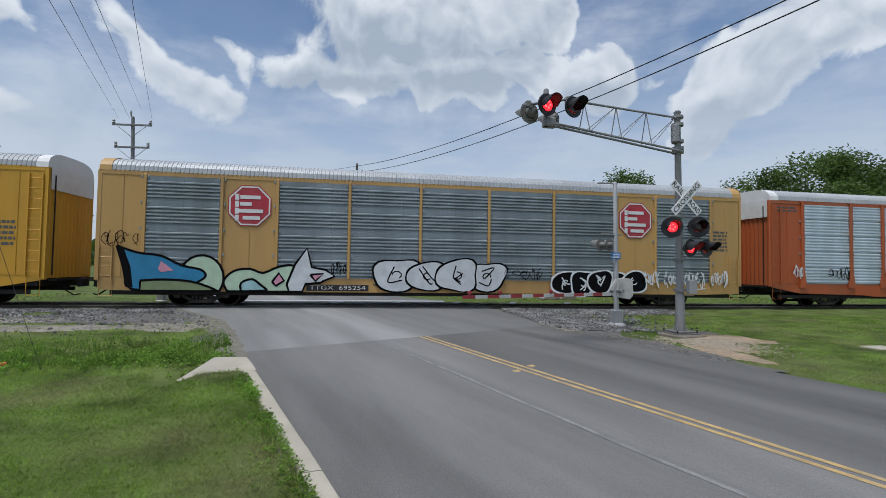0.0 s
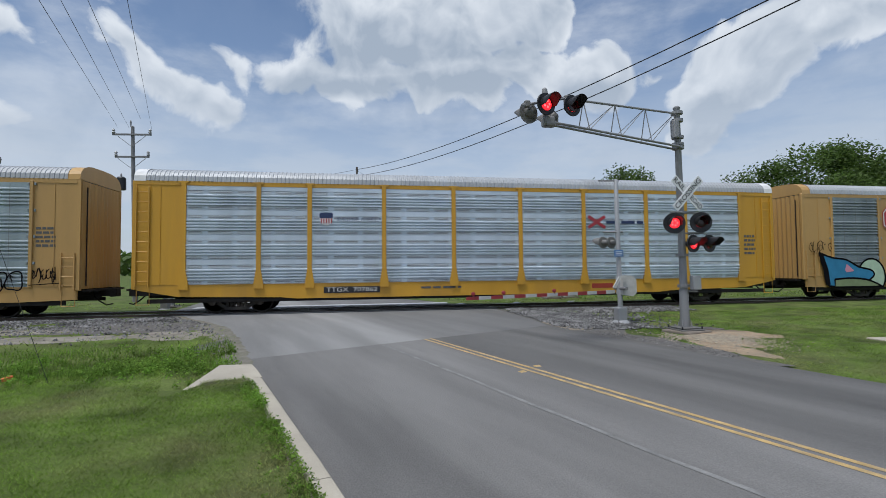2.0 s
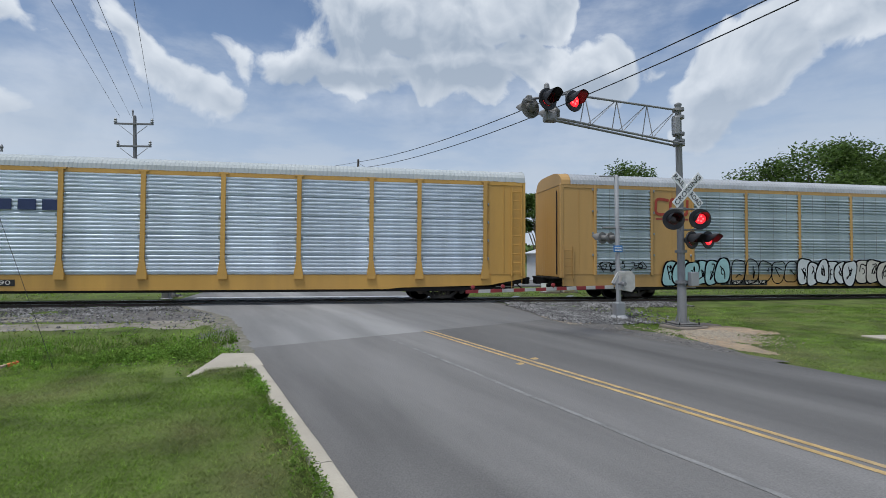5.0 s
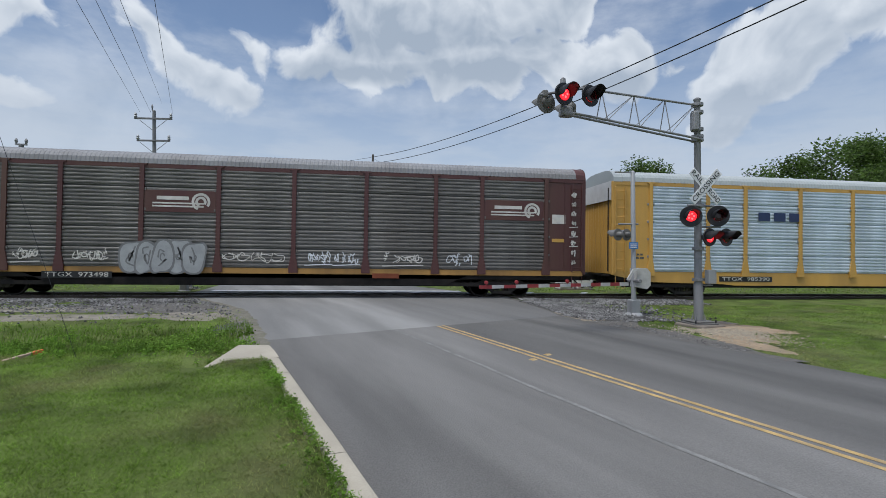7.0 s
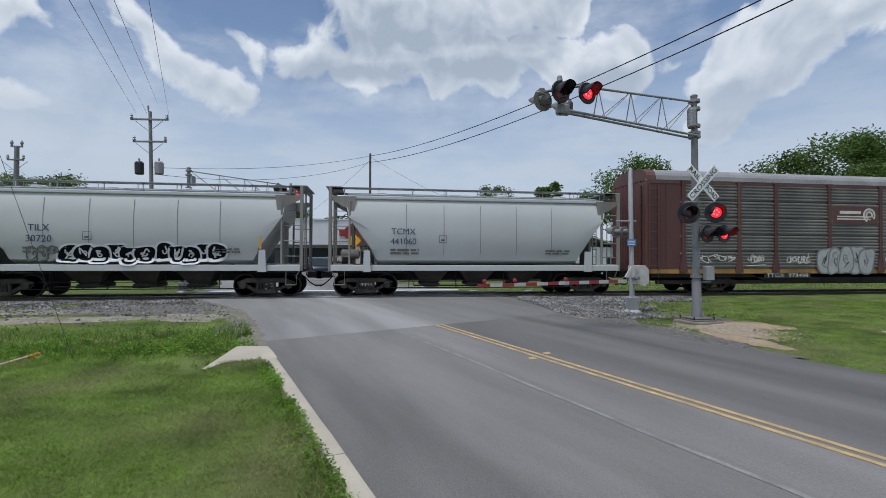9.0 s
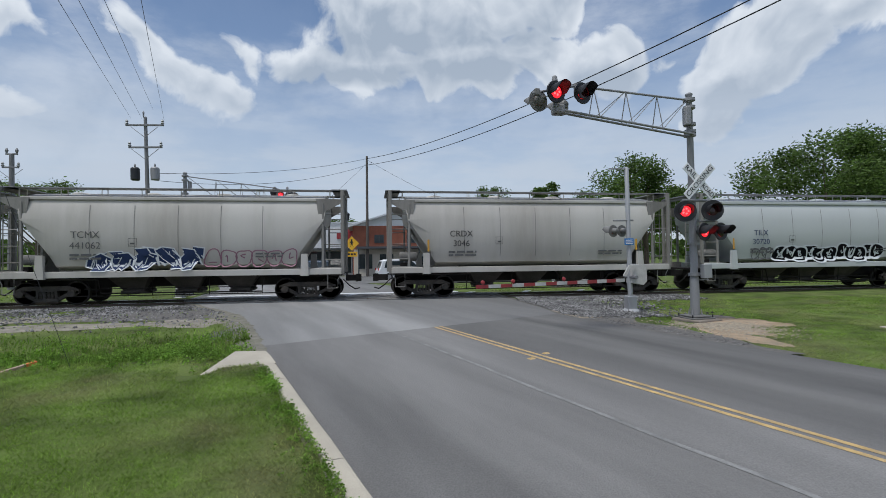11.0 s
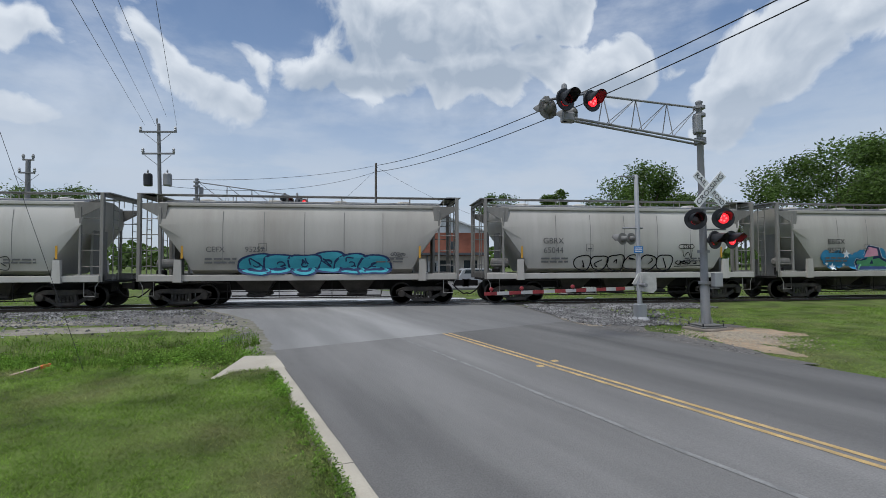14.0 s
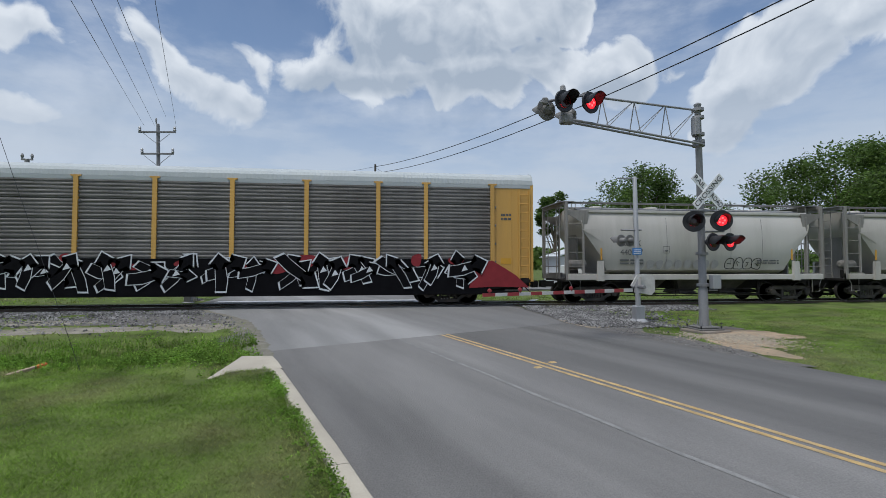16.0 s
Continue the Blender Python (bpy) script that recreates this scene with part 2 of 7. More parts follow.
# ---- mesh building ----
class Mesh:
    """Gathers corners and faces of one part."""

    def __init__(self):
        self.v, self.f = [], []

    def add(self, vs, fs):
        o = len(self.v)
        self.v += [tuple(p) for p in vs]
        self.f += [tuple(i + o for i in q) for q in fs]
        return self

    def box(self, x0, y0, z0, x1, y1, z1, b=0.0):
        if not b:
            return self.add([(x0, y0, z0), (x1, y0, z0), (x1, y1, z0), (x0, y1, z0), (x0, y0, z1), (x1, y0, z1), (x1, y1, z1), (x0, y1, z1)],
                            [(0, 3, 2, 1), (4, 5, 6, 7), (0, 1, 5, 4), (1, 2, 6, 5), (2, 3, 7, 6), (3, 0, 4, 7)])
        rings = []
        for z, i in ((z0, b), (z0 + b, 0), (z1 - b, 0), (z1, b)):
            c = b if not i else b + i * 0.5
            a0, a1, b0, b1 = x0 + i * 0.5, x1 - i * 0.5, y0 + i * 0.5, y1 - i * 0.5
            rings.append([(a0 + b, b0, z), (a1 - b, b0, z), (a1, b0 + b, z), (a1, b1 - b, z), (a1 - b, b1, z), (a0 + b, b1, z), (a0, b1 - b, z), (a0, b0 + b, z)])
        return self.loft(rings, caps=True)

    def loft(self, rings, caps=False, close=True):
        n = len(rings[0])
        vs = [p for r in rings for p in r]
        fs = []
        for k in range(len(rings) - 1):
            for i in range(n if close else n - 1):
                j = (i + 1) % n
                fs.append((k * n + i, k * n + j, (k + 1) * n + j, (k + 1) * n + i))
        if caps:
            fs.append(tuple(reversed(range(n))))
            fs.append(tuple(range((len(rings) - 1) * n, len(rings) * n)))
        return self.add(vs, fs)

    def rod(self, p0, p1, r, n=8, r1=None):
        p0, p1 = Vector(p0), Vector(p1)
        d = (p1 - p0).normalized()
        a = d.orthogonal().normalized()
        b = d.cross(a)
        ring = lambda p, q: [p + (a * math.cos(t) + b * math.sin(t)) * q for t in [2 * math.pi * i / n for i in range(n)]]
        return self.loft([ring(p0, r), ring(p1, r if r1 is None else r1)], caps=True)

    def tube(self, pts, r, n=6):
        pts = [Vector(p) for p in pts]
        rings = []
        for i, p in enumerate(pts):
            d = (pts[min(i + 1, len(pts) - 1)] - pts[max(i - 1, 0)]).normalized()
            a = d.cross(Vector((.31, .17, .93))).normalized()
            b = d.cross(a)
            rings.append([p + (a * math.cos(t) + b * math.sin(t)) * r for t in [2 * math.pi * k / n for k in range(n)]])
        return self.loft(rings, caps=True)

    def lathe(self, prof, centre, axis="y", n=20, caps=True):
        """prof: (offset along the axis, radius)."""
        cx, cy, cz = centre
        rings = []
        for o, r in prof:
            ring = []
            for i in range(n):
                t = 2 * math.pi * i / n
                c, s = math.cos(t) * r, math.sin(t) * r
                ring.append({"y": (cx + c, cy + o, cz + s), "x": (cx + o, cy + c, cz + s), "z": (cx + c, cy + s, cz + o)}[axis])
            rings.append(ring)
        return self.loft(rings, caps=caps)

    def prism(self, poly, y0, y1):
        """An outline in x, z between two depths."""
        return self.loft([[(x, y0, z) for x, z in poly], [(x, y1, z) for x, z in poly]], caps=True)

    def slab(self, poly, z0, z1):
        """An outline in x, y between two heights."""
        return self.loft([[(x, y, z0) for x, y in poly], [(x, y, z1) for x, y in poly]], caps=True)

    def strip(self, rows):
        """Rows of points joined into a sheet."""
        return self.loft(rows, caps=False, close=False)

    def data(self, name, material, smooth=False):
        me = bpy.data.meshes.new(name)
        me.from_pydata(self.v, [], self.f)
        bm = bmesh.new()
        bm.from_mesh(me)
        bmesh.ops.recalc_face_normals(bm, faces=bm.faces)
        bm.to_mesh(me)
        bm.free()
        me.materials.append(material)
        if smooth:
            me.polygons.foreach_set("use_smooth", [True] * len(me.polygons))
            me.set_sharp_from_angle(angle=radians(40))
        return me


def part(name, mesh, material, parent=None, label="", smooth=False, at=None):
    """One mesh object, under a thing or under a part."""
    ob = new(name, mesh.data(name, material, smooth) if isinstance(mesh, Mesh) else mesh)
    if parent:
        ob.parent = parent
    if at is not None:
        ob.matrix_basis = at
    return tagged(ob, label) if label else ob


def thing(name, label, category, at=None, group="", kind=""):
    ob = new(name)
    ob.empty_display_size = 0.3
    if at is not None:
        ob.matrix_basis = at
    return tagged(ob, label, category, group, kind)


def lettering(text, size, material, parent, m, width=None, name="lettering", label=""):
    """Flat letters in Blender's own font, in the x-z plane of m."""
    cu = bpy.data.curves.new(name, "FONT")
    cu.body, cu.size, cu.extrude, cu.align_x, cu.align_y = text, size, 0.002, "CENTER", "CENTER"
    cu.resolution_u = 3
    tmp = bpy.data.objects.new(name, cu)
    me = bpy.data.meshes.new_from_object(tmp)
    bpy.data.objects.remove(tmp)
    xs = [v.co.x for v in me.vertices]
    k = width / (max(xs) - min(xs)) if width else 1.0
    me.transform(Matrix.Rotation(math.pi / 2, 4, "X") @ Matrix.Diagonal((k, 1, 1, 1)))
    me.materials.clear()
    me.materials.append(material)
    ob = new(name, me)
    ob.parent = parent
    ob.matrix_basis = m
    return tagged(ob, label) if label else ob


ASPHALT = mat("asphalt", (0.13, 0.126, 0.12), 0.9, 0, 0.3, 0.9, 1.0, 55, 0.75, (0.2, 0.194, 0.183), lane=radians(17.8))
ASPHALT_OLD = mat("worn_asphalt", (0.2, 0.197, 0.19), 0.92, 0, 0.22, 0.9, 0.8, 60, 0.6, (0.14, 0.138, 0.135), lane=radians(17.8))
SEAM = mat("seam", (0.19, 0.188, 0.18), 0.9, 0, 0.3, 4, 0.3, 30, 0.6, (0.14, 0.14, 0.14))
YELLOW_LINE = mat("yellow_road_paint", (0.41, 0.285, 0.118), 0.8, 0, 0.25, 5, 0.3, 60, 0.85, (0.2, 0.175, 0.13))
WHITE_LINE = mat("white_paint_and_glint", (0.55, 0.56, 0.57), 0.75, 0, 0.15, 6, 0.2, 90, 0.4, (0.25, 0.25, 0.25))
CONCRETE = mat("concrete", (0.37, 0.335, 0.27), 0.9, 0, 0.12, 1.6, 0.4, 70, 0.4, (0.26, 0.23, 0.18))
CONCRETE_OLD = mat("stained_concrete", (0.2, 0.17, 0.14), 0.92, 0, 0.15, 2, 0.4, 70, 0.5, (0.14, 0.12, 0.1))
GRASS = mat("grass_ground", (0.076, 0.108, 0.023), 0.95, 0, 0.5, 1.1, 1.0, 32, 0.6, (0.12, 0.115, 0.055), 0.2)
BLADE = mat("grass_blade", (0.153, 0.244, 0.036), 0.7, 0, 0.4, 1.1, 0, 14, 0.95, (0.3, 0.275, 0.135), 0.15)
WEED = mat("weed_leaf", (0.145, 0.26, 0.034), 0.65, 0, 0.45, 1.1, 0, 22, 0.5, (0.21, 0.26, 0.07), 0.2)
DIRT = mat("bare_earth", (0.3, 0.225, 0.15), 0.95, 0, 0.3, 2.2, 1.0, 30, 0.8, (0.19, 0.165, 0.12), 0.2)
SOIL = mat("grey_bare_soil", (0.22, 0.2, 0.168), 0.95, 0, 0.3, 2.2, 1.0, 30, 0.8, (0.1, 0.105, 0.06), 0.2)
GRAVEL = mat("gravel", (0.115, 0.108, 0.1), 0.95, 0, 0.3, 8, 0.9, 38, 0.5, (0.12, 0.115, 0.11), 0.2)
GRIT = mat("road_grit", (0.16, 0.15, 0.125), 0.95, 0, 0.25, 5, 0.8, 45, 0.6, (0.11, 0.12, 0.06), 0.2)
SHADED_BED = mat("shaded_ballast", (0.026, 0.024, 0.021), 0.95, 0, 0.3, 8, 0.9, 38, 0.5, (0.1, 0.095, 0.09), 0.2)
STONE = mat("ballast_stone", (0.12, 0.118, 0.116), 0.9, 0, 0.55, 1.2, 0.3, 25, 0.5, (0.1, 0.095, 0.09), 0.3)
RAIL = mat("rail_steel", (0.11, 0.085, 0.07), 0.6, 0.5, 0.2, 3, 0.2, 60)
RAIL_TOP = mat("polished_rail", (0.55, 0.55, 0.56), 0.28, 1.0, 0.05, 3)
TIE = mat("tarred_timber", (0.06, 0.05, 0.042), 0.9, 0, 0.25, 5, 0.5, 40)
LEAF = mat("tree_leaf", (0.085, 0.14, 0.03), 0.55, 0, 0.4, 0.35, 0, 8, 0.4, (0.13, 0.18, 0.05), 0.3)
BARK = mat("bark", (0.12, 0.095, 0.07), 0.95, 0, 0.25, 3, 0.6, 30)
GALV = mat("galvanised_steel", (0.27, 0.27, 0.272), 0.6, 0.3, 0.16, 4, 0.1, 60, 0.6, (0.15, 0.135, 0.12), streak=True)
ALUM = mat("aluminium_paint", (0.33, 0.335, 0.34), 0.5, 0.3, 0.1, 4, 0.1, 60, 0.3, (0.33, 0.33, 0.32), streak=True)
BLACK = mat("black_enamel", (0.014, 0.014, 0.016), 0.5, 0, 0.2, 5, 0.1, 50, 0.3, (0.04, 0.038, 0.035))
LENS_OFF = mat("dark_red_lens", (0.035, 0.008, 0.009), 0.15, 0, 0.1, 5)
LENS_ON = glow("lit_red_lens", (1.0, 0.02, 0.03), 1.5)
LENS_HOT = glow("lit_red_diodes", (1.0, 0.1, 0.1), 2.4)
LAMP_GREY = mat("dull_grey_enamel", (0.17, 0.165, 0.155), 0.6, 0.2, 0.15, 5, 0.1, 50, 0.4, (0.1, 0.095, 0.09))
WHITE = mat("white_sheeting", (0.74, 0.74, 0.73), 0.45, 0, 0.05, 5, 0, 60, 0.15, (0.5, 0.49, 0.46))
INK = mat("black_lettering", (0.012, 0.012, 0.013), 0.6)
WIRE = mat("cable", (0.02, 0.02, 0.022), 0.6)
POLE = mat("weathered_pole", (0.11, 0.095, 0.082), 0.9, 0, 0.18, 3, 0.3, 40, 0.4, (0.12, 0.1, 0.085), streak=True)
for leaf in (BLADE, WEED, LEAF):
    leaflike(leaf)
speckle(STONE, 0.3, 1.9)
RED_PAINT = mat("red_reflective_paint", (0.28, 0.03, 0.034), 0.45, 0, 0.12, 5)

# ---- the ground ----
U = Vector((-0.305, 0.952))   # along the road, towards the track
Q = Vector((0.952, 0.305))    # across it
CENTRE = Vector((-0.1, -9.39))


def road(s, q):
    p = CENTRE + U * s + Q * q
    return (p.x, p.y)


def along_road(x, y):
    d = Vector((x, y)) - CENTRE
    return d.dot(U), d.dot(Q)


LEFT_EDGE = [(-60, -4.05), (-7.0, -4.27), (-1.0, -4.35), (1.5, -4.28), (4.9, -4.35), (7.05, -4.8), (9.2, -5.5), (12.5, -6.2), (20, -4.6), (90, -4.6)]
RIGHT_EDGE = [(-60, 4.0), (-7.2, 3.87), (-3.6, 3.88), (-1.0, 4.05), (0.56, 4.26), (2.4, 5.0), (4.1, 5.5), (6.4, 6.15), (12, 6.0), (20, 4.6), (90, 4.6)]


def edge(table, s):
    return float(np.interp(s, [a for a, b in table], [b for a, b in table]))


def on_road(x, y, margin=0.0):
    s, q = along_road(x, y)
    return edge(LEFT_EDGE, s) - margin < q < edge(RIGHT_EDGE, s) + margin


def smooth01(a, b, x):
    t = min(1, max(0, (x - a) / (b - a)))
    return t * t * (3 - 2 * t)


def apron_outer(q):
    """Outer edge of the kerb's sloping end."""
    return float(np.interp(q, (-5.51, -4.86, -4.36), (-3.44, -1.53, -1.72)))


def apron_inner(q):
    return float(np.interp(q, (-5.51, -5.08, -4.6), (-3.44, -2.8, -2.86)))


def height(x, y):
    """Height of the ground."""
    s, q = along_road(x, y)
    z = -0.16 + 0.05 * noise.noise((x * 0.15, y * 0.15, 0)) + 0.02 * noise.noise((x * 0.8, y * 0.8, 3))
    # lawn behind the kerb, falling into a hollow before the track
    lawn = smooth01(-3.0, -4.3, q) * smooth01(0.6, -2.6, s + 0.25 * (q + 4.4))
    z += lawn * 0.2
    hollow = math.exp(-(((x + 8.2) / 3.4) ** 2 + ((y + 10.6) / 1.7) ** 2))
    z -= 0.22 * hollow
    z += 0.06 * smooth01(4.5, 2.2, abs(y))
    if -5.7 < q < -4.2 and apron_outer(q) - .1 < s < 1:
        z = min(z, -0.1)
    elif -5.6 < q < -4.2 and apron_inner(q) + .05 < s < 1:
        z = min(z, -0.04)
    gap = edge(LEFT_EDGE, s) - q
    if s > -1.4 and 0.12 < gap < 1.2:
        z = max(z, -0.062 - 0.13 * gap)
    gap = q - edge(RIGHT_EDGE, s)
    if s > -0.5 and 0.12 < gap < 2.6:
        z = max(z, -0.075 - 0.03 * gap)
    if on_road(x, y, 0.12):
        z = min(z, -0.26)
    return z


def build_ground():
    xs = sorted({*np.round(np.linspace(-26, 30, 150), 3), *(-900, -400, -200, -120, -80, -55, -40, -32, 36, 44, 58, 80, 120, 200, 400, 900)})
    ys = sorted({*np.round(np.linspace(-27, 9, 110), 3), *(-900, -300, -120, -60, -40, -32, 12, 16, 22, 30, 45, 70, 120, 250, 600, 1500)})
    g = Mesh()
    g.strip([[(x, y, height(x, y)) for x in xs] for y in ys])
    part("ground", g, GRASS, label="mown grass ground with bare worn spots", smooth=True)["kind"] = "structure"


build_ground()


def build_road():
    m = Mesh()
    ss = [-60, -40, -25, -16, -12, -9, -7.5, -5, -3, -1.5, -.9]
    # newer asphalt, up to an oblique joint
    def joint(q):
        return 0.05 + 0.145 * q
    rows = []
    for s in ss:
        e0, e1 = edge(LEFT_EDGE, s), edge(RIGHT_EDGE, s)
        rows.append([(*road(s, e0 + (e1 - e0) * k / 12), -0.05) for k in range(13)])
    e0, e1 = -4.34, 4.26
    rows.append([(*road(joint(e0 + (e1 - e0) * k / 12), e0 + (e1 - e0) * k / 12), -0.05) for k in range(13)])
    low = [[(x, y, z - 0.25) for x, y, z in r] for r in rows]
    m.strip(rows)
    m.strip([r[:1] + l[:1] for r, l in zip(rows, low)])
    m.strip([r[-1:] + l[-1:] for r, l in zip(rows, low)])
    part("road", m, ASPHALT, label="grey asphalt road with faint wheel tracks")["kind"] = "structure"
    m = Mesh()
    rows = [[(*road(joint(e0 + (e1 - e0) * k / 12), e0 + (e1 - e0) * k / 12), -0.052) for k in range(13)]]
    for s in (1.6, 2.4, 3.2, 4.4, 5.5, 6.9, 8, 9, 10.5, 12.5, 14, 17, 20, 30, 50, 90):
        a, b = edge(LEFT_EDGE, s), edge(RIGHT_EDGE, s)
        rows.append([(*road(s, a + (b - a) * k / 12), -0.052 - 0.0006 * max(0, s - 12) ) for k in range(13)])
    low = [[(x, y, z - 0.25) for x, y, z in r] for r in rows]
    m.strip(rows)
    m.strip([r[:1] + l[:1] for r, l in zip(rows, low)])
    m.strip([r[-1:] + l[-1:] for r, l in zip(rows, low)])
    part("road_crossing", m, ASPHALT_OLD, label="pale worn asphalt over the level crossing")["kind"] = "structure"

    def line(name, q0, q1, s0, s1, z, material, label, wob=0.0):
        n = max(2, int((s1 - s0) / 0.5))
        r = []
        for i in range(n + 1):
            s = s0 + (s1 - s0) * i / n
            w = wob * noise.noise((s * 0.7, q0, 1))
            r.append([(*road(s, q0 + w), z), (*road(s, q1 + w), z)])
        ob = part(name, Mesh().strip(r), material, label=label)
        ob["kind"] = "structure"
    line("centre_line", -0.19, -0.11, -60, 0.02, -0.046, YELLOW_LINE, "worn yellow centre line painted on asphalt")
    line("centre_line", -0.02, 0.06, -60, 0.05, -0.046, YELLOW_LINE, "worn yellow centre line painted on asphalt")
    line("road_seam", -1.4, -1.33, -40, -0.3, -0.046, SEAM, "pale seam between two asphalt lanes", 0.05)
    # white stripes beyond the track
    for i in range(9):
        x = -12 + i * 2.9
        m = Mesh()
        m.strip([[(x, 1.35, -0.047), (x + 0.35, 1.35, -0.047)], [(x + 0.55, 2.3, -0.047), (x + 0.9, 2.3, -0.047)]])
        if i > 2 and i < 8:
            part("road_stripe", m, WHITE_LINE, label="white stripe painted beyond the rails")["kind"] = "structure"
    # long white strip that paints in the bright glint along the far rail
    m = Mesh().strip([[(-9.5, 2.35, -0.047), (-9.5, 3.1, -0.047)], [(2.5, 2.35, -0.047), (2.5, 3.1, -0.047)]])
    part("road_stripe", m, WHITE_LINE, label="long white stripe standing for the far rail's glint")["kind"] = "structure"
    # raised markers on the centre line
    for s, q in ((-3.96, 0.2), (-4.2, -0.3)):
        t = thing("road_marker", "small yellow raised reflective road marker", "road marker", pose(*road(s, q), -0.05, 0, 0, 18), "road markers")
        m = Mesh()
        m.loft([[(-.06, -.055, 0), (.06, -.055, 0), (.06, .055, 0), (-.06, .055, 0)], [(-.045, -.025, .018), (.045, -.025, .018), (.045, .025, .018), (-.045, .025, .018)]], caps=True)
        part("body", m, YELLOW_LINE, t)


build_road()


def build_track():
    t = thing("railway_track", "railway track on grey ballast crossing the road", "track", kind="structure")
    for y in (-0.755, 0.755):
        m = Mesh()
        prof = [(-.07, -.17), (.07, -.17), (.07, -.155), (.012, -.13), (.012, -.045), (.036, -.035), (.036, -.003), (.03, 0), (-.03, 0), (-.036, -.003), (-.036, -.035), (-.012, -.045), (-.012, -.13), (-.07, -.155)]
        m.loft([[(x, y + a, b) for a, b in prof] for x in (-160, 160)], caps=True)
        part("rail", m, RAIL, t)
        part("running_surface", Mesh().box(-160, y - .026, -.001, 160, y + .026, .0015), RAIL_TOP, t)
    tie = Mesh().box(-.11, -1.3, -.32, .11, 1.3, -.168, .01).data("tie", TIE)
    for i in range(-70, 71):
        x = i * 0.52
        if not -8.2 < x < 4.6:
            part("tie", tie, None, t, at=pose(x, 0, 0))
    # ballast bed, its colour near black for the shade under the train
    m = Mesh()
    for x0, x1 in ((-170, -8.6), (4.7, 170)):
        rows = []
        n = 60
        for i in range(n + 1):
            x = x0 + (x1 - x0) * i / n
            w = 0.3 * noise.noise((x * 0.6, 2, 0))
            rows.append([(x, -2.9 - w, -.21), (x, -1.7, -.19), (x, -.9, -.185), (x, .9, -.185), (x, 1.7, -.19), (x, (2.9 if x < 0 else 4.0) + w, -.24)])
        m.strip(rows)
    part("ballast_bed", m, SHADED_BED, t)
    # crossing panels
    for x in range(-8, 4):
        for y0, y1 in ((-1.28, -.82), (-.66, .66), (.82, 1.28)):
            part("crossing_panel", Mesh().box(x + .01, y0, -.15, x + .99, y1, -.012 if abs(y0) < .7 else -.018, .008), ASPHALT_OLD, t)


build_track()


def blob(m, cx, cy, rx, ry, z, seed, n=40, jag=0.3):
    ring, mid = [], []
    for i in range(n):
        a = 2 * math.pi * i / n
        k = 1 + jag * noise.noise((math.cos(a) * 1.6 + seed, math.sin(a) * 1.6, seed)) + jag * 0.5 * noise.noise((math.cos(a) * 6 + seed, math.sin(a) * 6, seed))
        x, y = cx + rx * k * math.cos(a), cy + ry * k * math.sin(a)
        ring.append((x, y, height(x, y) + z * 0.2))
        x, y = cx + rx * k * .6 * math.cos(a), cy + ry * k * .6 * math.sin(a)
        mid.append((x, y, height(x, y) + z))
    m.loft([ring, mid])
    m.add(mid, [tuple(range(n))])


def build_patches():
    m = Mesh(); blob(m, 8.0, -9.55, 1.0, 1.05, .02, 1.3, 60, .5); blob(m, 7.0, -10.6, .7, 1.0, .02, 3.3, 50, .5); blob(m, 6.35, -11.7, .45, .95, .02, 6.3, 50, .5)
    part("dirt_patch", m, DIRT, label="bare tan earth round the signal mast")["kind"] = "structure"
    m = Mesh(); blob(m, -14, -4.6, 5.5, .7, .02, 4.1); blob(m, -10.6, -6.6, 2.9, .6, .02, 5.1, 60, .5); blob(m, -7.2, -6.2, 1.5, .9, .015, 6.4, 60, .5)
    part("dirt_patch", m, SOIL, label="bare earth strip in the grass by the track")["kind"] = "structure"
    m = Mesh()
    rows = []
    for i in range(110):
        s = -6 + i * 0.15
        e = edge(RIGHT_EDGE, s)
        w = 0.75 + 0.35 * noise.noise((s, 0, 5)) + float(np.interp(s, (-5.2, -3.6, -1.6, -.7), (0, .75, .75, 1.1)))
        rows.append([(*road(s, e - 0.05 + w * k / 4), -0.058 - 0.018 * k) for k in range(5)])
    m.strip(rows)
    part("gravel_shoulder", m, GRAVEL, label="grey gravel shoulder along the road")["kind"] = "structure"
    m = Mesh(); blob(m, 5.35, -5.3, 1.75, 2.9, .03, 2.2, 60, .3); blob(m, -9.0, -4.2, 3.6, 1.6, .02, 7.7, 60, .4); blob(m, -4.9, -8.6, 1.0, .7, .02, 8.2)
    part("gravel_patch", m, GRAVEL, label="loose grey gravel spilling from the track")["kind"] = "structure"


build_patches()


def build_verge_dirt():
    """A crumbling shoulder of earth and grit beside the asphalt."""
    m = Mesh()
    rows = []
    for i in range(230):
        s = -1.5 + i * .055
        e = edge(LEFT_EDGE, s)
        out = .5 + .25 * noise.noise((s * .8, 2, 0)) + .14 * noise.noise((s * 4, 2, 3))
        lap = .06 + .1 * noise.noise((s * 1.7, 5, 0)) + .06 * noise.noise((s * 7, 5, 1))
        rows.append([(*road(s, e - out - .4), -.26), (*road(s, e - out), -.05 - .13 * out), (*road(s, e - .1), -.052), (*road(s, e + max(.01, lap)), -.045)])
    m.strip(rows)
    part("dirt_edging", m, GRIT, label="earth and grit spilled over the road edge")["kind"] = "structure"


build_verge_dirt()


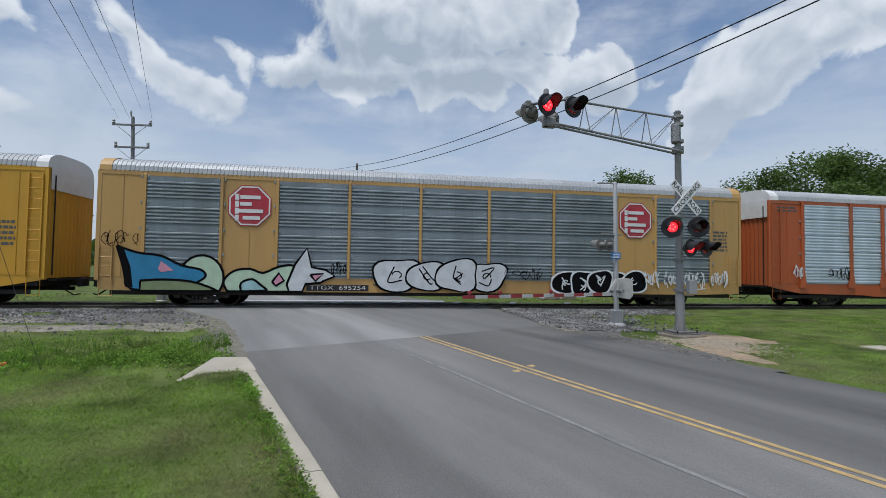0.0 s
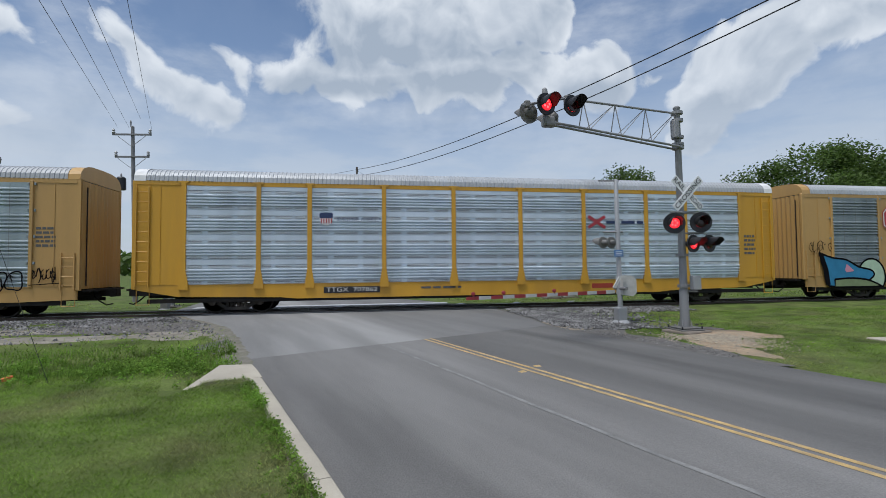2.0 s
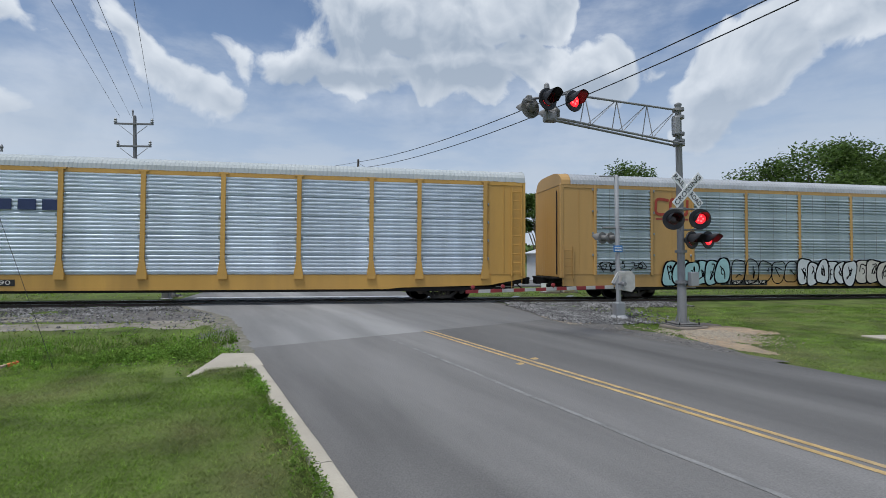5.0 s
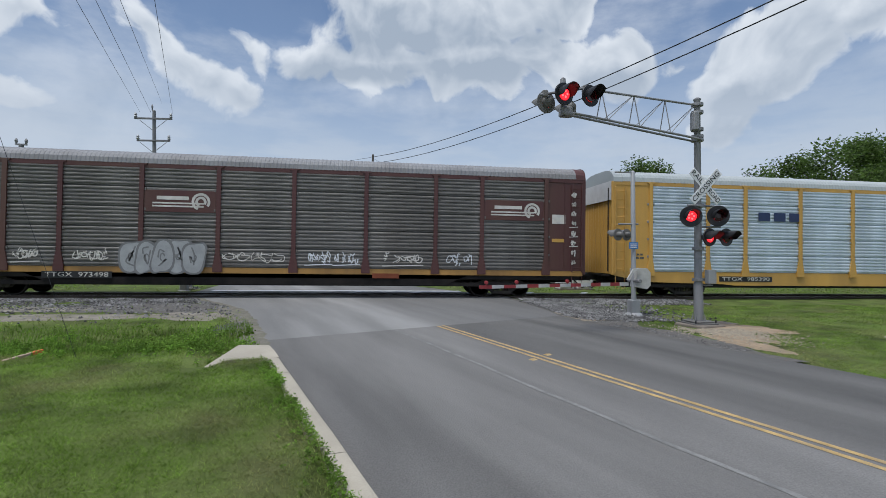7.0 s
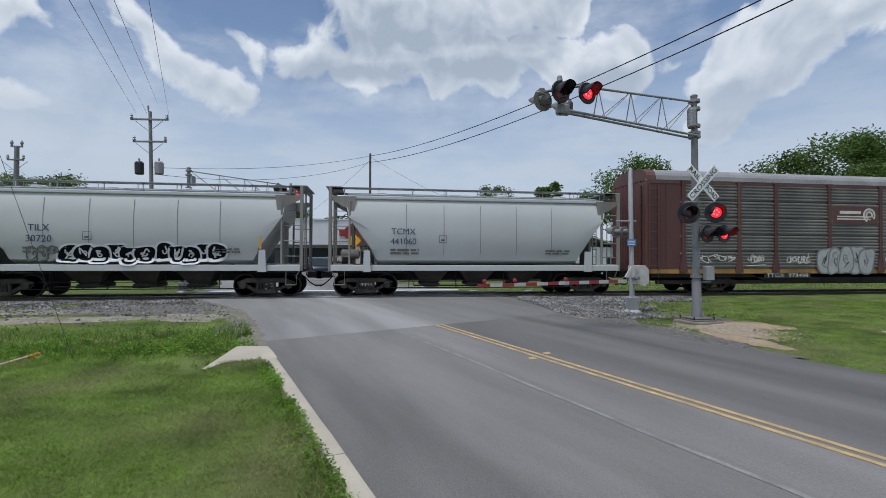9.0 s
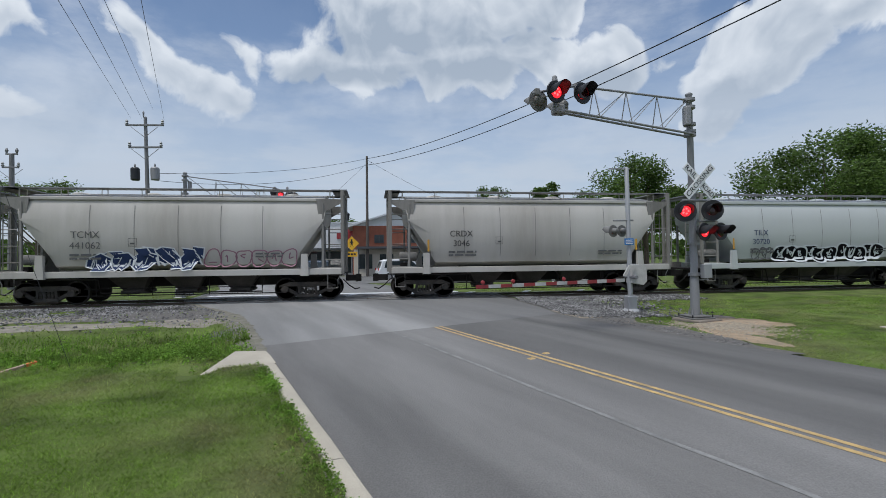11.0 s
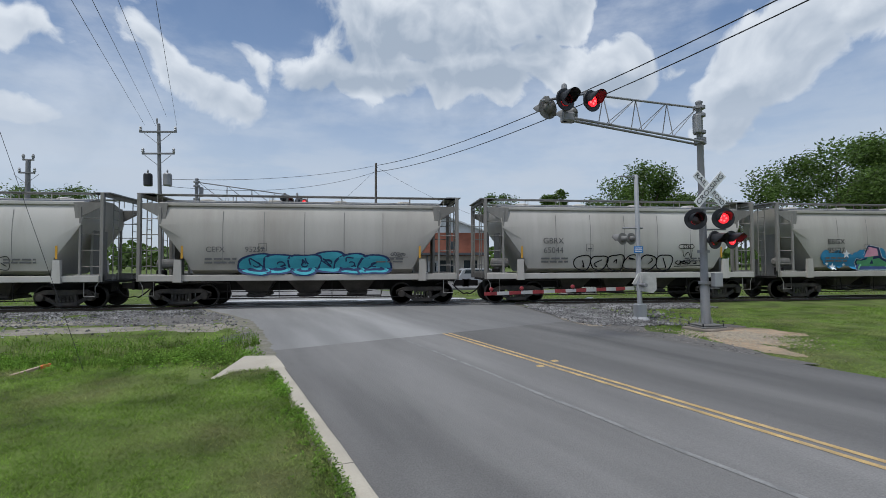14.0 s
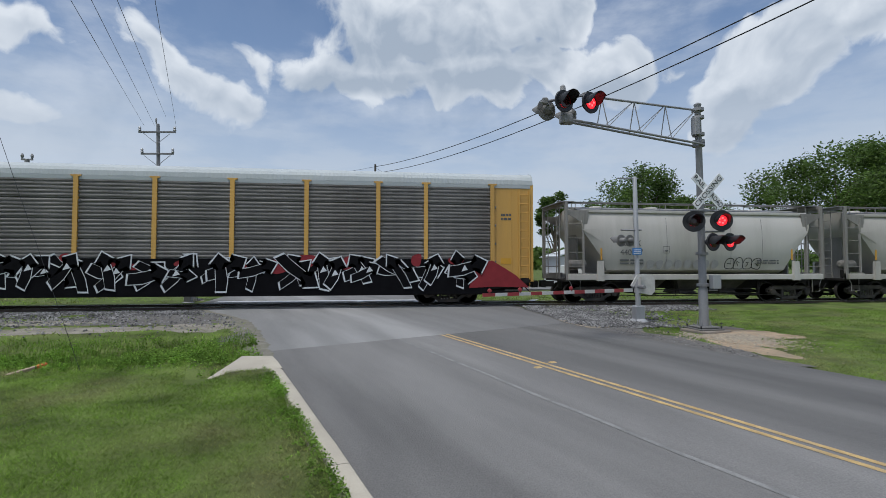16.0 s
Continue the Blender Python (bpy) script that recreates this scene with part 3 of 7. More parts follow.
def build_kerb():
    """Kerb along the lawn, turning off at its end."""
    t = thing("kerb", "weathered pale concrete kerb edging the lawn", "kerb", kind="structure")
    prof = [(0.0, -.3), (0.0, .03), (-.02, .055), (-.05, .06), (-.17, .06), (-.19, .05), (-.19, -.3)]
    s = -40.0
    while s < -2.95:
        e = -2.92 if s > -5.4 else s + 3.0
        m = Mesh()
        rows = []
        for k in range(7):
            a = s + .006 + (e - s - .012) * k / 6
            rows.append([(*road(a, edge(LEFT_EDGE, a) + o + .012 * noise.noise((a * 1.3, 1, 1))), z) for o, z in prof])
        m.loft(rows, caps=True)
        part("kerb_stone", m, CONCRETE, t)
        s = e
    m = Mesh()
    pts = [(-2.91, edge(LEFT_EDGE, -2.9), .058), (-2.3, edge(LEFT_EDGE, -2.3), .058), (-1.74, -4.36, .056), (-1.53, -4.86, .056), (-2.45, -5.17, .05), (-3.44, -5.53, .03), (-2.84, -5.1, .055), (-2.86, -4.62, .058), (-2.91, -4.51, .058)]
    m.loft([[(*road(a, b), z - .35) for a, b, z in pts], [(*road(a, b), z - .012) for a, b, z in pts]], caps=False)
    top = [(*road(a, b), z) for a, b, z in pts]
    m.add(top, [(0, 1, 7, 8), (1, 2, 3, 4), (1, 4, 6, 7), (4, 5, 6)])
    m.loft([[(*road(a, b), z - .012) for a, b, z in pts], top])
    part("apron", m, CONCRETE, t, "sloping concrete end of the kerb")


build_kerb()

# ---- the train ----
def paint(name, col, **k):
    return mat(name, col, k.pop("rough", 0.5), 0, k.pop("vary", 0.1), 0.8, 0.05, 50, k.pop("dirt", 0.35), k.pop("dirtcol", (0.16, 0.11, 0.06)), streak=True, **k)


TAN = paint("faded_yellow_paint", (0.47, 0.28, 0.09))
GOLD = paint("yellow_paint", (0.55, 0.29, 0.02))
BUFF = paint("pale_yellow_paint", (0.56, 0.32, 0.07))
MAROON = paint("maroon_paint", (0.085, 0.03, 0.028))
ORANGE = paint("orange_paint", (0.38, 0.078, 0.016))
ZINC = mat("zinc_sheet", (0.58, 0.645, 0.71), 0.45, 0.35, 0.14, 1.1, 0.05, 40, 0.45, (0.34, 0.385, 0.43), streak=True)
ZINC_DULL = mat("dull_zinc_sheet", (0.27, 0.31, 0.335), 0.6, 0.4, 0.16, 1.0, 0.05, 40, 0.6, (0.15, 0.17, 0.18), streak=True)
ZINC_MID = mat("weathered_zinc_sheet", (0.42, 0.485, 0.52), 0.5, 0.35, 0.16, 1.0, 0.05, 40, 0.6, (0.24, 0.27, 0.29), streak=True)
ZINC_DARK = mat("grimy_zinc_sheet", (0.17, 0.162, 0.15), 0.65, 0.3, 0.2, 1.0, 0.05, 40, 0.6, (0.1, 0.085, 0.07), streak=True)
ROOF = mat("roof_sheet", (0.36, 0.375, 0.39), 0.55, 0.2, 0.1, 0.7, 0.05, 40, 0.4, (0.28, 0.27, 0.255))
ROOF_DULL = mat("dull_roof_sheet", (0.23, 0.232, 0.24), 0.7, 0.1, 0.14, 0.7, 0.05, 40, 0.5, (0.16, 0.14, 0.125))
RUSTY = paint("rust_streaked_yellow_paint", (0.42, 0.23, 0.06), dirt=.8, dirtcol=(.12, .065, .035))
ROOF_PALE = mat("pale_roof_sheet", (0.36, 0.39, 0.39), 0.7, 0.0, 0.06, 0.7, 0.05, 40, 0.3, (0.5, 0.5, 0.49))
UNDER = mat("grimy_black_steel", (0.016, 0.014, 0.013), 0.85, 0, 0.3, 2, 0.2, 40, 0.4, (0.04, 0.034, 0.028), 0.25)
WHEEL = mat("rusty_wheel_steel", (0.024, 0.02, 0.017), 0.8, 0.1, 0.25, 3, 0.2, 40)
BOGIE = mat("cast_steel", (0.042, 0.038, 0.034), 0.85, 0.1, 0.35, 3, 0.4, 30, 0.6, (0.12, 0.095, 0.072))
CAR_WHITE = mat("white_paint", (0.66, 0.66, 0.65), 0.55, 0, 0.05, 3, 0, 40, 0.3, (0.4, 0.38, 0.35))
HOPPER = mat("pale_grey_paint", (0.49, 0.468, 0.43), 0.55, 0, 0.06, 0.5, 0.05, 40, 0.7, (0.27, 0.24, 0.2), streak=True)
HOPPER_CLEAN = mat("clean_pale_grey_paint", (0.47, 0.485, 0.475), 0.45, 0, 0.04, 0.5, 0.03, 40, 0.2, (0.42, 0.42, 0.41), streak=True)
HOPPER_OLD = mat("stained_grey_paint", (0.42, 0.398, 0.358), 0.6, 0, 0.08, 0.6, 0.05, 40, 0.6, (0.23, 0.2, 0.165), streak=True)
HOPPER_END = mat("dirty_shaded_grey_paint", (0.25, 0.24, 0.22), 0.75, 0, 0.2, 1.2, 0.1, 40, 0.8, (0.1, 0.085, 0.07), streak=True)
SEAM_GREY = mat("weld_grey", (0.2, 0.195, 0.185), 0.7)
BAY_SHADE = mat("shaded_hopper_steel", (0.09, 0.08, 0.07), 0.9, 0, 0.3, 2, 0.1, 40, 0.7, (0.03, 0.027, 0.024), 0.2)


def perforated():
    """Zinc sheet with staggered dark round holes, 5 cm apart."""
    m = mat("perforated_zinc", (0.6, 0.63, 0.66), 0.5, 0.5, 0.1, 1.1, 0, 40)
    nt = m.node_tree
    N, Lk = nt.nodes.new, nt.links.new
    p = nt.nodes["Principled BSDF"]
    old = p.inputs["Base Color"].links[0].from_socket
    tc, sp = N("ShaderNodeTexCoord"), N("ShaderNodeSeparateXYZ")
    Lk(tc.outputs["Object"], sp.inputs[0])
    def op(kind, a, b=None):
        n = N("ShaderNodeMath"); n.operation = kind
        for i, v in enumerate((a, b)):
            if v is None:
                continue
            if isinstance(v, (int, float)):
                n.inputs[i].default_value = v
            else:
                Lk(v, n.inputs[i])
        return n.outputs[0]
    row = op("FLOOR", op("MULTIPLY", sp.outputs["Z"], 18.2))
    x = op("SUBTRACT", op("FRACT", op("ADD", op("MULTIPLY", sp.outputs["X"], 9.0), op("MULTIPLY", row, 0.5))), 0.5)
    z = op("SUBTRACT", op("FRACT", op("MULTIPLY", sp.outputs["Z"], 18.2)), 0.5)
    d = op("ADD", op("MULTIPLY", x, x), op("MULTIPLY", z, z))
    hole = op("LESS_THAN", d, 0.11)
    mx = N("ShaderNodeMix"); mx.data_type = "RGBA"; mx.inputs["B"].default_value = (0.02, 0.022, 0.025, 1)
    Lk(hole, mx.inputs["Factor"]); Lk(old, mx.inputs["A"]); Lk(mx.outputs["Result"], p.inputs["Base Color"])
    return m


PERF = perforated()
YPOS = -1.5

TRAIN = []      # (thing, x of its left end before it rolls)
WHEELSETS = []


def wheel_mesh():
    m = Mesh()
    for s in (-1, 1):
        prof = [(-.07, .457), (-.04, .468), (.06, .46), (.065, .4), (.03, .37), (.02, .2), (.05, .14), (.05, .07), (-.05, .07), (-.05, .14), (-.02, .2), (-.01, .37), (-.07, .4)]
        m.lathe([(a * -s, r) for a, r in prof], (0, .755 * s, 0), n=24)
    m.rod((0, -.99, 0), (0, .99, 0), .075, 12)
    for k in range(4):
        a = k * math.pi / 2
        m.box(.22 * math.cos(a) - .03, -.81, .22 * math.sin(a) - .03, .22 * math.cos(a) + .03, -.79, .22 * math.sin(a) + .03)
    return m.data("wheelset", WHEEL, True)


def sideframe_mesh():
    m = Mesh()
    # the arch as beams, so that the windows stay open
    def beam(a, b, w, y0=-1.13, y1=-.99):
        a, b = Vector(a), Vector(b)
        n = Vector((-(b - a).y, (b - a).x)).normalized() * w / 2
        m.prism([tuple(a - n), tuple(b - n), tuple(b + n), tuple(a + n)], y0, y1)
    beam((-1.1, .52), (-.75, .66), .17); beam((-.78, .66), (.78, .66), .17, -1.14, -.98); beam((1.1, .52), (.75, .66), .17)
    beam((-1.1, .50), (-.72, .44), .13); beam((1.1, .50), (.72, .44), .13)
    beam((-.78, .45), (-.36, .22), .13); beam((.78, .45), (.36, .22), .13)
    beam((-.42, .20), (.42, .20), .12, -1.16, -.97)
    beam((-.35, .22), (-.30, .66), .1); beam((.35, .22), (.30, .66), .1)
    for s in (-1, 1):
        m.lathe([(-.1, .1), (-.09, .14), (.12, .15), (.12, .1)], (s * .889, -1.13, .457), n=14)
    return m.data("side_frame", BOGIE, True)


def spring_mesh():
    m = Mesh()
    for x in (-.2, -.07, .07, .2):
        for k in range(5):
            m.lathe([(0, .055), (.02, .062), (.04, .055)], (x, -1.1, .27 + k * .052), "z", n=8)
    m.box(-.3, -1.14, .53, .3, 1.14, .6, .02)
    return m.data("bolster_springs", BOGIE)


WHEEL_ME, FRAME_ME, SPRING_ME = wheel_mesh(), sideframe_mesh(), spring_mesh()


def bogie(car, x):
    b = part("bogie", SPRING_ME, None, car, at=pose(x, 0, 0))
    part("side_frame", FRAME_ME, None, b)
    part("side_frame", FRAME_ME, None, b, at=pose(0, 0, 0, 0, 0, 180))
    for dx in (-.889, .889):
        w = part("wheelset", WHEEL_ME, None, b, at=pose(dx, 0, .457))
        WHEELSETS.append((w, dx))
    return b


def coupler(car, x, d):
    m = Mesh()
    m.box(min(x, x + d * .55), -.13, .72, max(x, x + d * .55), .13, .98, .02)
    m.prism([(x + d * .42, .68), (x + d * .66, .7), (x + d * .66, 1.0), (x + d * .42, 1.02)], -.2, .16)
    part("coupler", m, UNDER, car)
    m = Mesh()
    m.tube([(x - d * .1, -.35, .8), (x + d * .15, -.42, .55), (x + d * .4, -.4, .38), (x + d * .6, -.3, .42)], .028)
    part("brake_hose", m, UNDER, car)


def ladder(car, x0, x1, y, z0, z1, material, n=8):
    l = None
    for x in (x0, x1):
        st = part("ladder", Mesh().box(x - .025, y - .05, z0, x + .025, y, z1, .005), material, car) if l is None else part("stile", Mesh().box(x - .025, y - .05, z0, x + .025, y, z1, .005), material, l)
        l = l or st
    for i in range(n):
        z = z0 + (z1 - z0) * (i + .5) / n
        part("rung", Mesh().rod((x0, y - .035, z), (x1, y - .035, z), .012, 6), material, l)


def ribs(z0, z1, pitch, depth, back=.03):
    """A wavy outline: (height, depth) pairs of folded sheet."""
    n = max(1, round((z1 - z0) / pitch))
    p = (z1 - z0) / n
    o = []
    for i in range(n):
        a = z0 + i * p
        o += [(a, back), (a + p * .34, back), (a + p * .4, depth), (a + p * .78, depth), (a + p * .97, .0)]
    return o + [(z1, 0)]


def panel_mesh(x0, x1, z0, z1, style):
    m = Mesh()
    if style == "fine":
        k = [z0 + (z1 - z0) * i / 4 for i in range(5)]
        prof = []
        for a, b in zip(k, k[1:]):
            prof += [(a, 0), (a + .05, .0)] + ribs(a + .055, b - .23, .14, -.05) + [(b - .225, -.012), (b - .01, -.03), (b - .005, 0)]
    elif style == "holes":
        k = [z0 + (z1 - z0) * i / 4 for i in range(5)]
        prof = []
        for a, b in zip(k, k[1:]):
            h = b - a
            prof += [(a, 0), (a + h * .12, 0)] + ribs(a + h * .13, a + h * .62, .12, -.06) + [(a + h * .63, -.0), (a + h * .76, -.0), (a + h * .78, -.02), (a + h * .99, -.02)]
    else:
        k = [z0 + (z1 - z0) * i / 5 for i in range(6)]
        prof = []
        for a, b in zip(k, k[1:]):
            prof += [(a, .06), (a + .022, .06), (a + .024, 0)] + ribs(a + .03, b - .03, .15, -.032, .004) + [(b - .024, 0), (b - .022, .06)]
    m.strip([[(x, d, z) for z, d in prof] for x in (x0, x1)])
    return m


def roof_mesh(x0, x1, eave, crown, width, pitch=.16, rib=.022):
    m = Mesh()
    n = 12
    rows = []
    x, up = x0, False
    def ring(x, o):
        r = []
        for i in range(n + 1):
            a = math.pi * (i / n)
            c, s = math.cos(a), math.sin(a)
            sg = lambda v, e: math.copysign(abs(v) ** e, v)
            r.append((x, -(width + o) * sg(c, .55), eave + (crown - eave + o) * sg(s, .8)))
        return r
    while x < x1:
        rows += [ring(x, 0), ring(min(x1, x + pitch * .45), 0), ring(min(x1, x + pitch * .55), rib), ring(min(x1, x + pitch * .9), rib)]
        x += pitch
    m.strip(rows)
    return m


def plate(car, name, x0, x1, z0, z1, y, material, label="", parent=None):
    return part(name, Mesh().box(x0, y - .006, z0, x1, y, z1), material, parent or car, label)


LENGTH = 27.42


def autorack(name_label, left, spec):
    """A closed railcar for motor cars, 27.4 m long; its near side faces -y."""
    car = thing("autorack_railcar", name_label, "railcar", pose(left, 0, 0), "railcars of the train")
    L = spec.get("length", LENGTH)
    body, sheet, roof, style = spec["body"], spec["sheet"], spec["roof"], spec["style"]
    sill = spec.get("sill", body)
    ez, sz0, sz1 = 5.17, 0.56, 1.16
    # underframe
    m = Mesh()
    m.box(.25, -1.46, .75, L - .25, 1.46, 1.1, .02)
    m.box(5.6, -.5, .42, L - 5.6, .5, .8, .03)
    m.box(.1, -.3, .6, L - .1, .3, .9)
    part("underframe", m, UNDER, car)
    for sgn in (-1, 1):
        y0, y1 = sorted((sgn * 1.5, sgn * 1.42))
        m = Mesh().prism([(.1, .98), (.1, sz1), (L - .1, sz1), (L - .1, .98), (L - 1.6, .7), (L - 5.4, .62), (L - 6, sz0), (6, sz0), (5.4, .62), (1.6, .7)] if style != "fine" else
                         [(.1, .66), (.1, sz1), (L - .1, sz1), (L - .1, .66), (L - 2, .6), (2, .6)], y0, y1)
        if "sill_low" in spec:
            low = spec["sill_low"]
            part("side_sill", Mesh().box(.1, y0, low, L - .1, y1, sz1, .01), sill, car)
            yb = sorted((sgn * 1.46, sgn * 1.4))
            part("fish_belly", Mesh().prism([(5.2, low), (L - 5.2, low), (L - 6.2, .5), (6.2, .5)], *yb), UNDER, car, "grimy black deep centre of the side sill")
        else:
            part("side_sill", m, sill, car)
        m = Mesh()
        m.box(.5, min(sgn * 1.38, sgn * 1.44), .46, L - .5, max(sgn * 1.38, sgn * 1.44), .62)
        part("lower_flange", m, UNDER, car)
        # top rail
        y0, y1 = sorted((sgn * 1.53, sgn * 1.42))
        part("top_rail", Mesh().box(.12, y0, ez - .17, L - .12, y1, ez, .01), spec.get("rail", body), car)
    # roof
    part("roof", roof_mesh(.45, L - .45, ez, 5.74, 1.53, rib=spec.get("rib", .018)), roof, car, smooth=False)
    for x0, x1 in ((0.02, .45), (L - .45, L - .02)):
        m = roof_mesh(x0, x1, ez - .02, 5.76, 1.535, 5)
        xe = x0 if x0 < 1 else x1
        m.add([(xe, -1.535 * math.copysign(abs(math.cos(math.pi * i / 12)) ** .55, math.cos(math.pi * i / 12)), ez - .02 + (5.76 - ez + .02) * math.sin(math.pi * i / 12) ** .8) for i in range(13)], [tuple(range(13))])
        part("roof_end", m, spec.get("cap", body), car)
    # sides
    posts = spec["posts"]
    for sgn in (-1, 1):
        turn = pose(0, YPOS, 0) if sgn < 0 else pose(L, -YPOS, 0, 0, 0, 180)
        for a, b, kind in spec["bays"]:
            if kind == "sheet":
                sh = part("side_sheet", panel_mesh(a + (.07 if style == 'fine' else 0), b - (.07 if style == 'fine' else 0), sz1, ez - .12, style), sheet, car, at=turn)
                if style == "holes" and sgn < 0:
                    hh = (ez - .12 - sz1) / 4
                    for k in range(4):
                        for o in (.02, .65):
                            for u, v in ((.06, .24), (.32, .64), (.71, .92)):
                                part("perforated_band", Mesh().box(a + (b - a) * u, -.03, sz1 + hh * (k + o), a + (b - a) * v, -.027, sz1 + hh * (k + o) + .11), PERF, sh)
                if style == "fine" and sgn < 0:
                    for k in range(1, 4):
                        u = a + (b - a) * k / 4
                        part("rivet_line", Mesh().box(u - .006, -.053, sz1 + .05, u + .006, -.05, ez - .2), SEAM_GREY, sh)
            else:
                m = Mesh().box(a, -.012, sz1, b, .05, ez - .15, .004)
                mid = (a + b) / 2
                m.box(mid - .012, -.03, sz1 + .05, mid + .012, -.01, ez - .2)
                part("end_panel" if a < 1 or b > L - 1 else "solid_panel", m, body, car, at=turn)
        for x, w in posts:
            if style == "fine":
                m = Mesh().box(x - w, -.078, sz1 - .02, x + w, .03, ez - .1, .012)
            else:
                m = Mesh().prism([(x - w, ez - .08), (x - w * 2.2, ez - .05), (x - w * 2.2, ez), (x + w * 2.2, ez), (x + w * 2.2, ez - .05), (x + w, ez - .08), (x + w, 1.75), (x + w * 2.1, 1.2), (x + w * 2.1, .98), (x - w * 2.1, .98), (x - w * 2.1, 1.2), (x - w, 1.75)], -.075, .02)
            part("post", m, body, car, at=turn)
        # hinge lugs and clamps
        if style != "holes":
            lug = Mesh().box(-.03, -.06, -.05, .03, -.01, .05, .008).data("clamp", ZINC_DULL if sheet is not ZINC_DARK else ZINC_DARK)
            for x, w in posts if sgn < 0 else ():
                for k in range(1, 5):
                    z = sz1 + (ez - .12 - sz1) * k / (4 if style == "fine" else 5) - .1
                    for s in (-1, 1):
                        part("clamp", lug, None, car, at=turn @ pose(x + s * (w + .05), 0, z))
        # end ladders
    for x0 in (.12, L - .62):
        ladder(car, x0, x0 + .45, -1.53, 1.0 if style == "fine" else 1.1, 2.4 if style == "fine" else ez - .25, body, 4 if style == "fine" else 10)
    # ends: tall hinged doors with upright folds
    for x, d in ((0.0, 1), (L, -1)):
        m = Mesh()
        rows = []
        n = 22
        for i in range(n + 1):
            y = -1.42 + 2.84 * i / n
            o = (.05 if i % 2 else 0) * d
            rows.append([(x + o, y, 1.05), (x + o, y, ez - .04)])
        m.strip(rows)
        part("end_door", m, spec.get("end", sheet), car)
        if "top_board" in spec:
            part("end_board", Mesh().box(min(x - d * .02, x - d * .045), -1.4, 4.35, max(x - d * .02, x - d * .045), 1.4, ez + .02), spec["top_board"], car, "white painted top of the end door")
        for s in (-1, 1):
            part("corner_post", Mesh().box(x - .03, s * 1.46 - .07, 1.0, x + .12 * d + .03, s * 1.46 + .07, ez, .03), body, car)
        m = Mesh().rod((x - d * .06, -1.2, 1.15), (x - d * .06, -1.2, 4.9), .025, 6)
        part("lock_rod", m, UNDER, car)
        m = Mesh().box(min(x, x - d * .28), -1.3, .95, max(x, x - d * .28), 1.3, 1.02)
        part("end_platform", m, UNDER, car)
        coupler(car, x, -d)
        m = Mesh().tube([(x + d * .15, -1.5, .95), (x + d * .15, -1.5, .42), (x + d * .6, -1.5, .42), (x + d * .6, -1.5, .95)], .016)
        part("stirrup_step", m, body, car)
    for x in (3.65, L - 3.65):
        bogie(car, x)
    TRAIN.append((car, left))
    return car


# bays, from the left end, in metres
def bays_of(xs, solid, L=LENGTH):
    return [(a, b, "solid" if i in solid else "sheet") for i, (a, b) in enumerate(zip([.12] + xs, xs + [L - .12]))]


XS_FINE = [1.62, 4.38, 6.46, 9.28, 12.2, 15.15, 18.08, 20.98, 22.98, 25.8]
FINE = dict(style="fine", posts=[(x, .06) for x in XS_FINE], bays=bays_of(XS_FINE, (0, 2, 8, 10)))
XS_YELLOW = [1.8, 4.55, 6.5, 9.47, 12.39, 15.33, 18.25, 21.27, 23.24, 26.1]
XS_SLAT = [1.8, 4.6, 6.49, 9.35, 12.17, 15.05, 17.92, 20.8, 22.78, 25.62]
SLAT = dict(style="slats", posts=[(x, .085) for x in XS_SLAT], bays=bays_of(XS_SLAT, (0, 10)))
kcs = autorack("faded yellow autorack with blue-grey side sheets and graffiti", -11.5, dict(FINE, body=TAN, sheet=ZINC_DULL, roof=ROOF, end=TAN))
orange_car = autorack("orange autorack with silver side sheets and white end", 17.5, dict(SLAT, body=ORANGE, sheet=ZINC, roof=ROOF, cap=CAR_WHITE, end=ORANGE, top_board=CAR_WHITE))
yellow_car = autorack("bright yellow autorack with silver perforated side sheets", -41.05, dict(style="holes", posts=[(x, .085) for x in XS_YELLOW], bays=bays_of(XS_YELLOW, (0, 10), 27.9), length=27.9, body=GOLD, sheet=ZINC, roof=ROOF, cap=CAR_WHITE, end=GOLD, top_board=CAR_WHITE))
tan_car = autorack("tan autorack with pale side sheets and long graffiti", -70.25, dict(FINE, body=TAN, sheet=ZINC_MID, roof=ROOF, end=TAN))
buff_car = autorack("pale yellow autorack with silver ribbed side sheets", -99.3, dict(SLAT, body=BUFF, sheet=ZINC, roof=ROOF_PALE, cap=ROOF_PALE, end=BUFF, top_board=CAR_WHITE, rib=.008))
maroon_car = autorack("maroon autorack with grimy side sheets", -128.0, dict(SLAT, body=MAROON, sill=RUSTY, sill_low=.93, sheet=ZINC_DARK, roof=ROOF_DULL, cap=MAROON, end=MAROON, rib=.01))
HOPPER_LEFT = (-141.9, -155.55, -169.75, -184.22, -198.1, -211.93, -225.68, -239.52)
last_car = autorack("yellow autorack with grimy sheets and black graffiti", -268.4, dict(SLAT, body=BUFF, sheet=ZINC_DARK, roof=ROOF_PALE, cap=ROOF_PALE, end=BUFF, sill=UNDER, rail=ROOF_PALE, rib=.003))

HL = 12.65


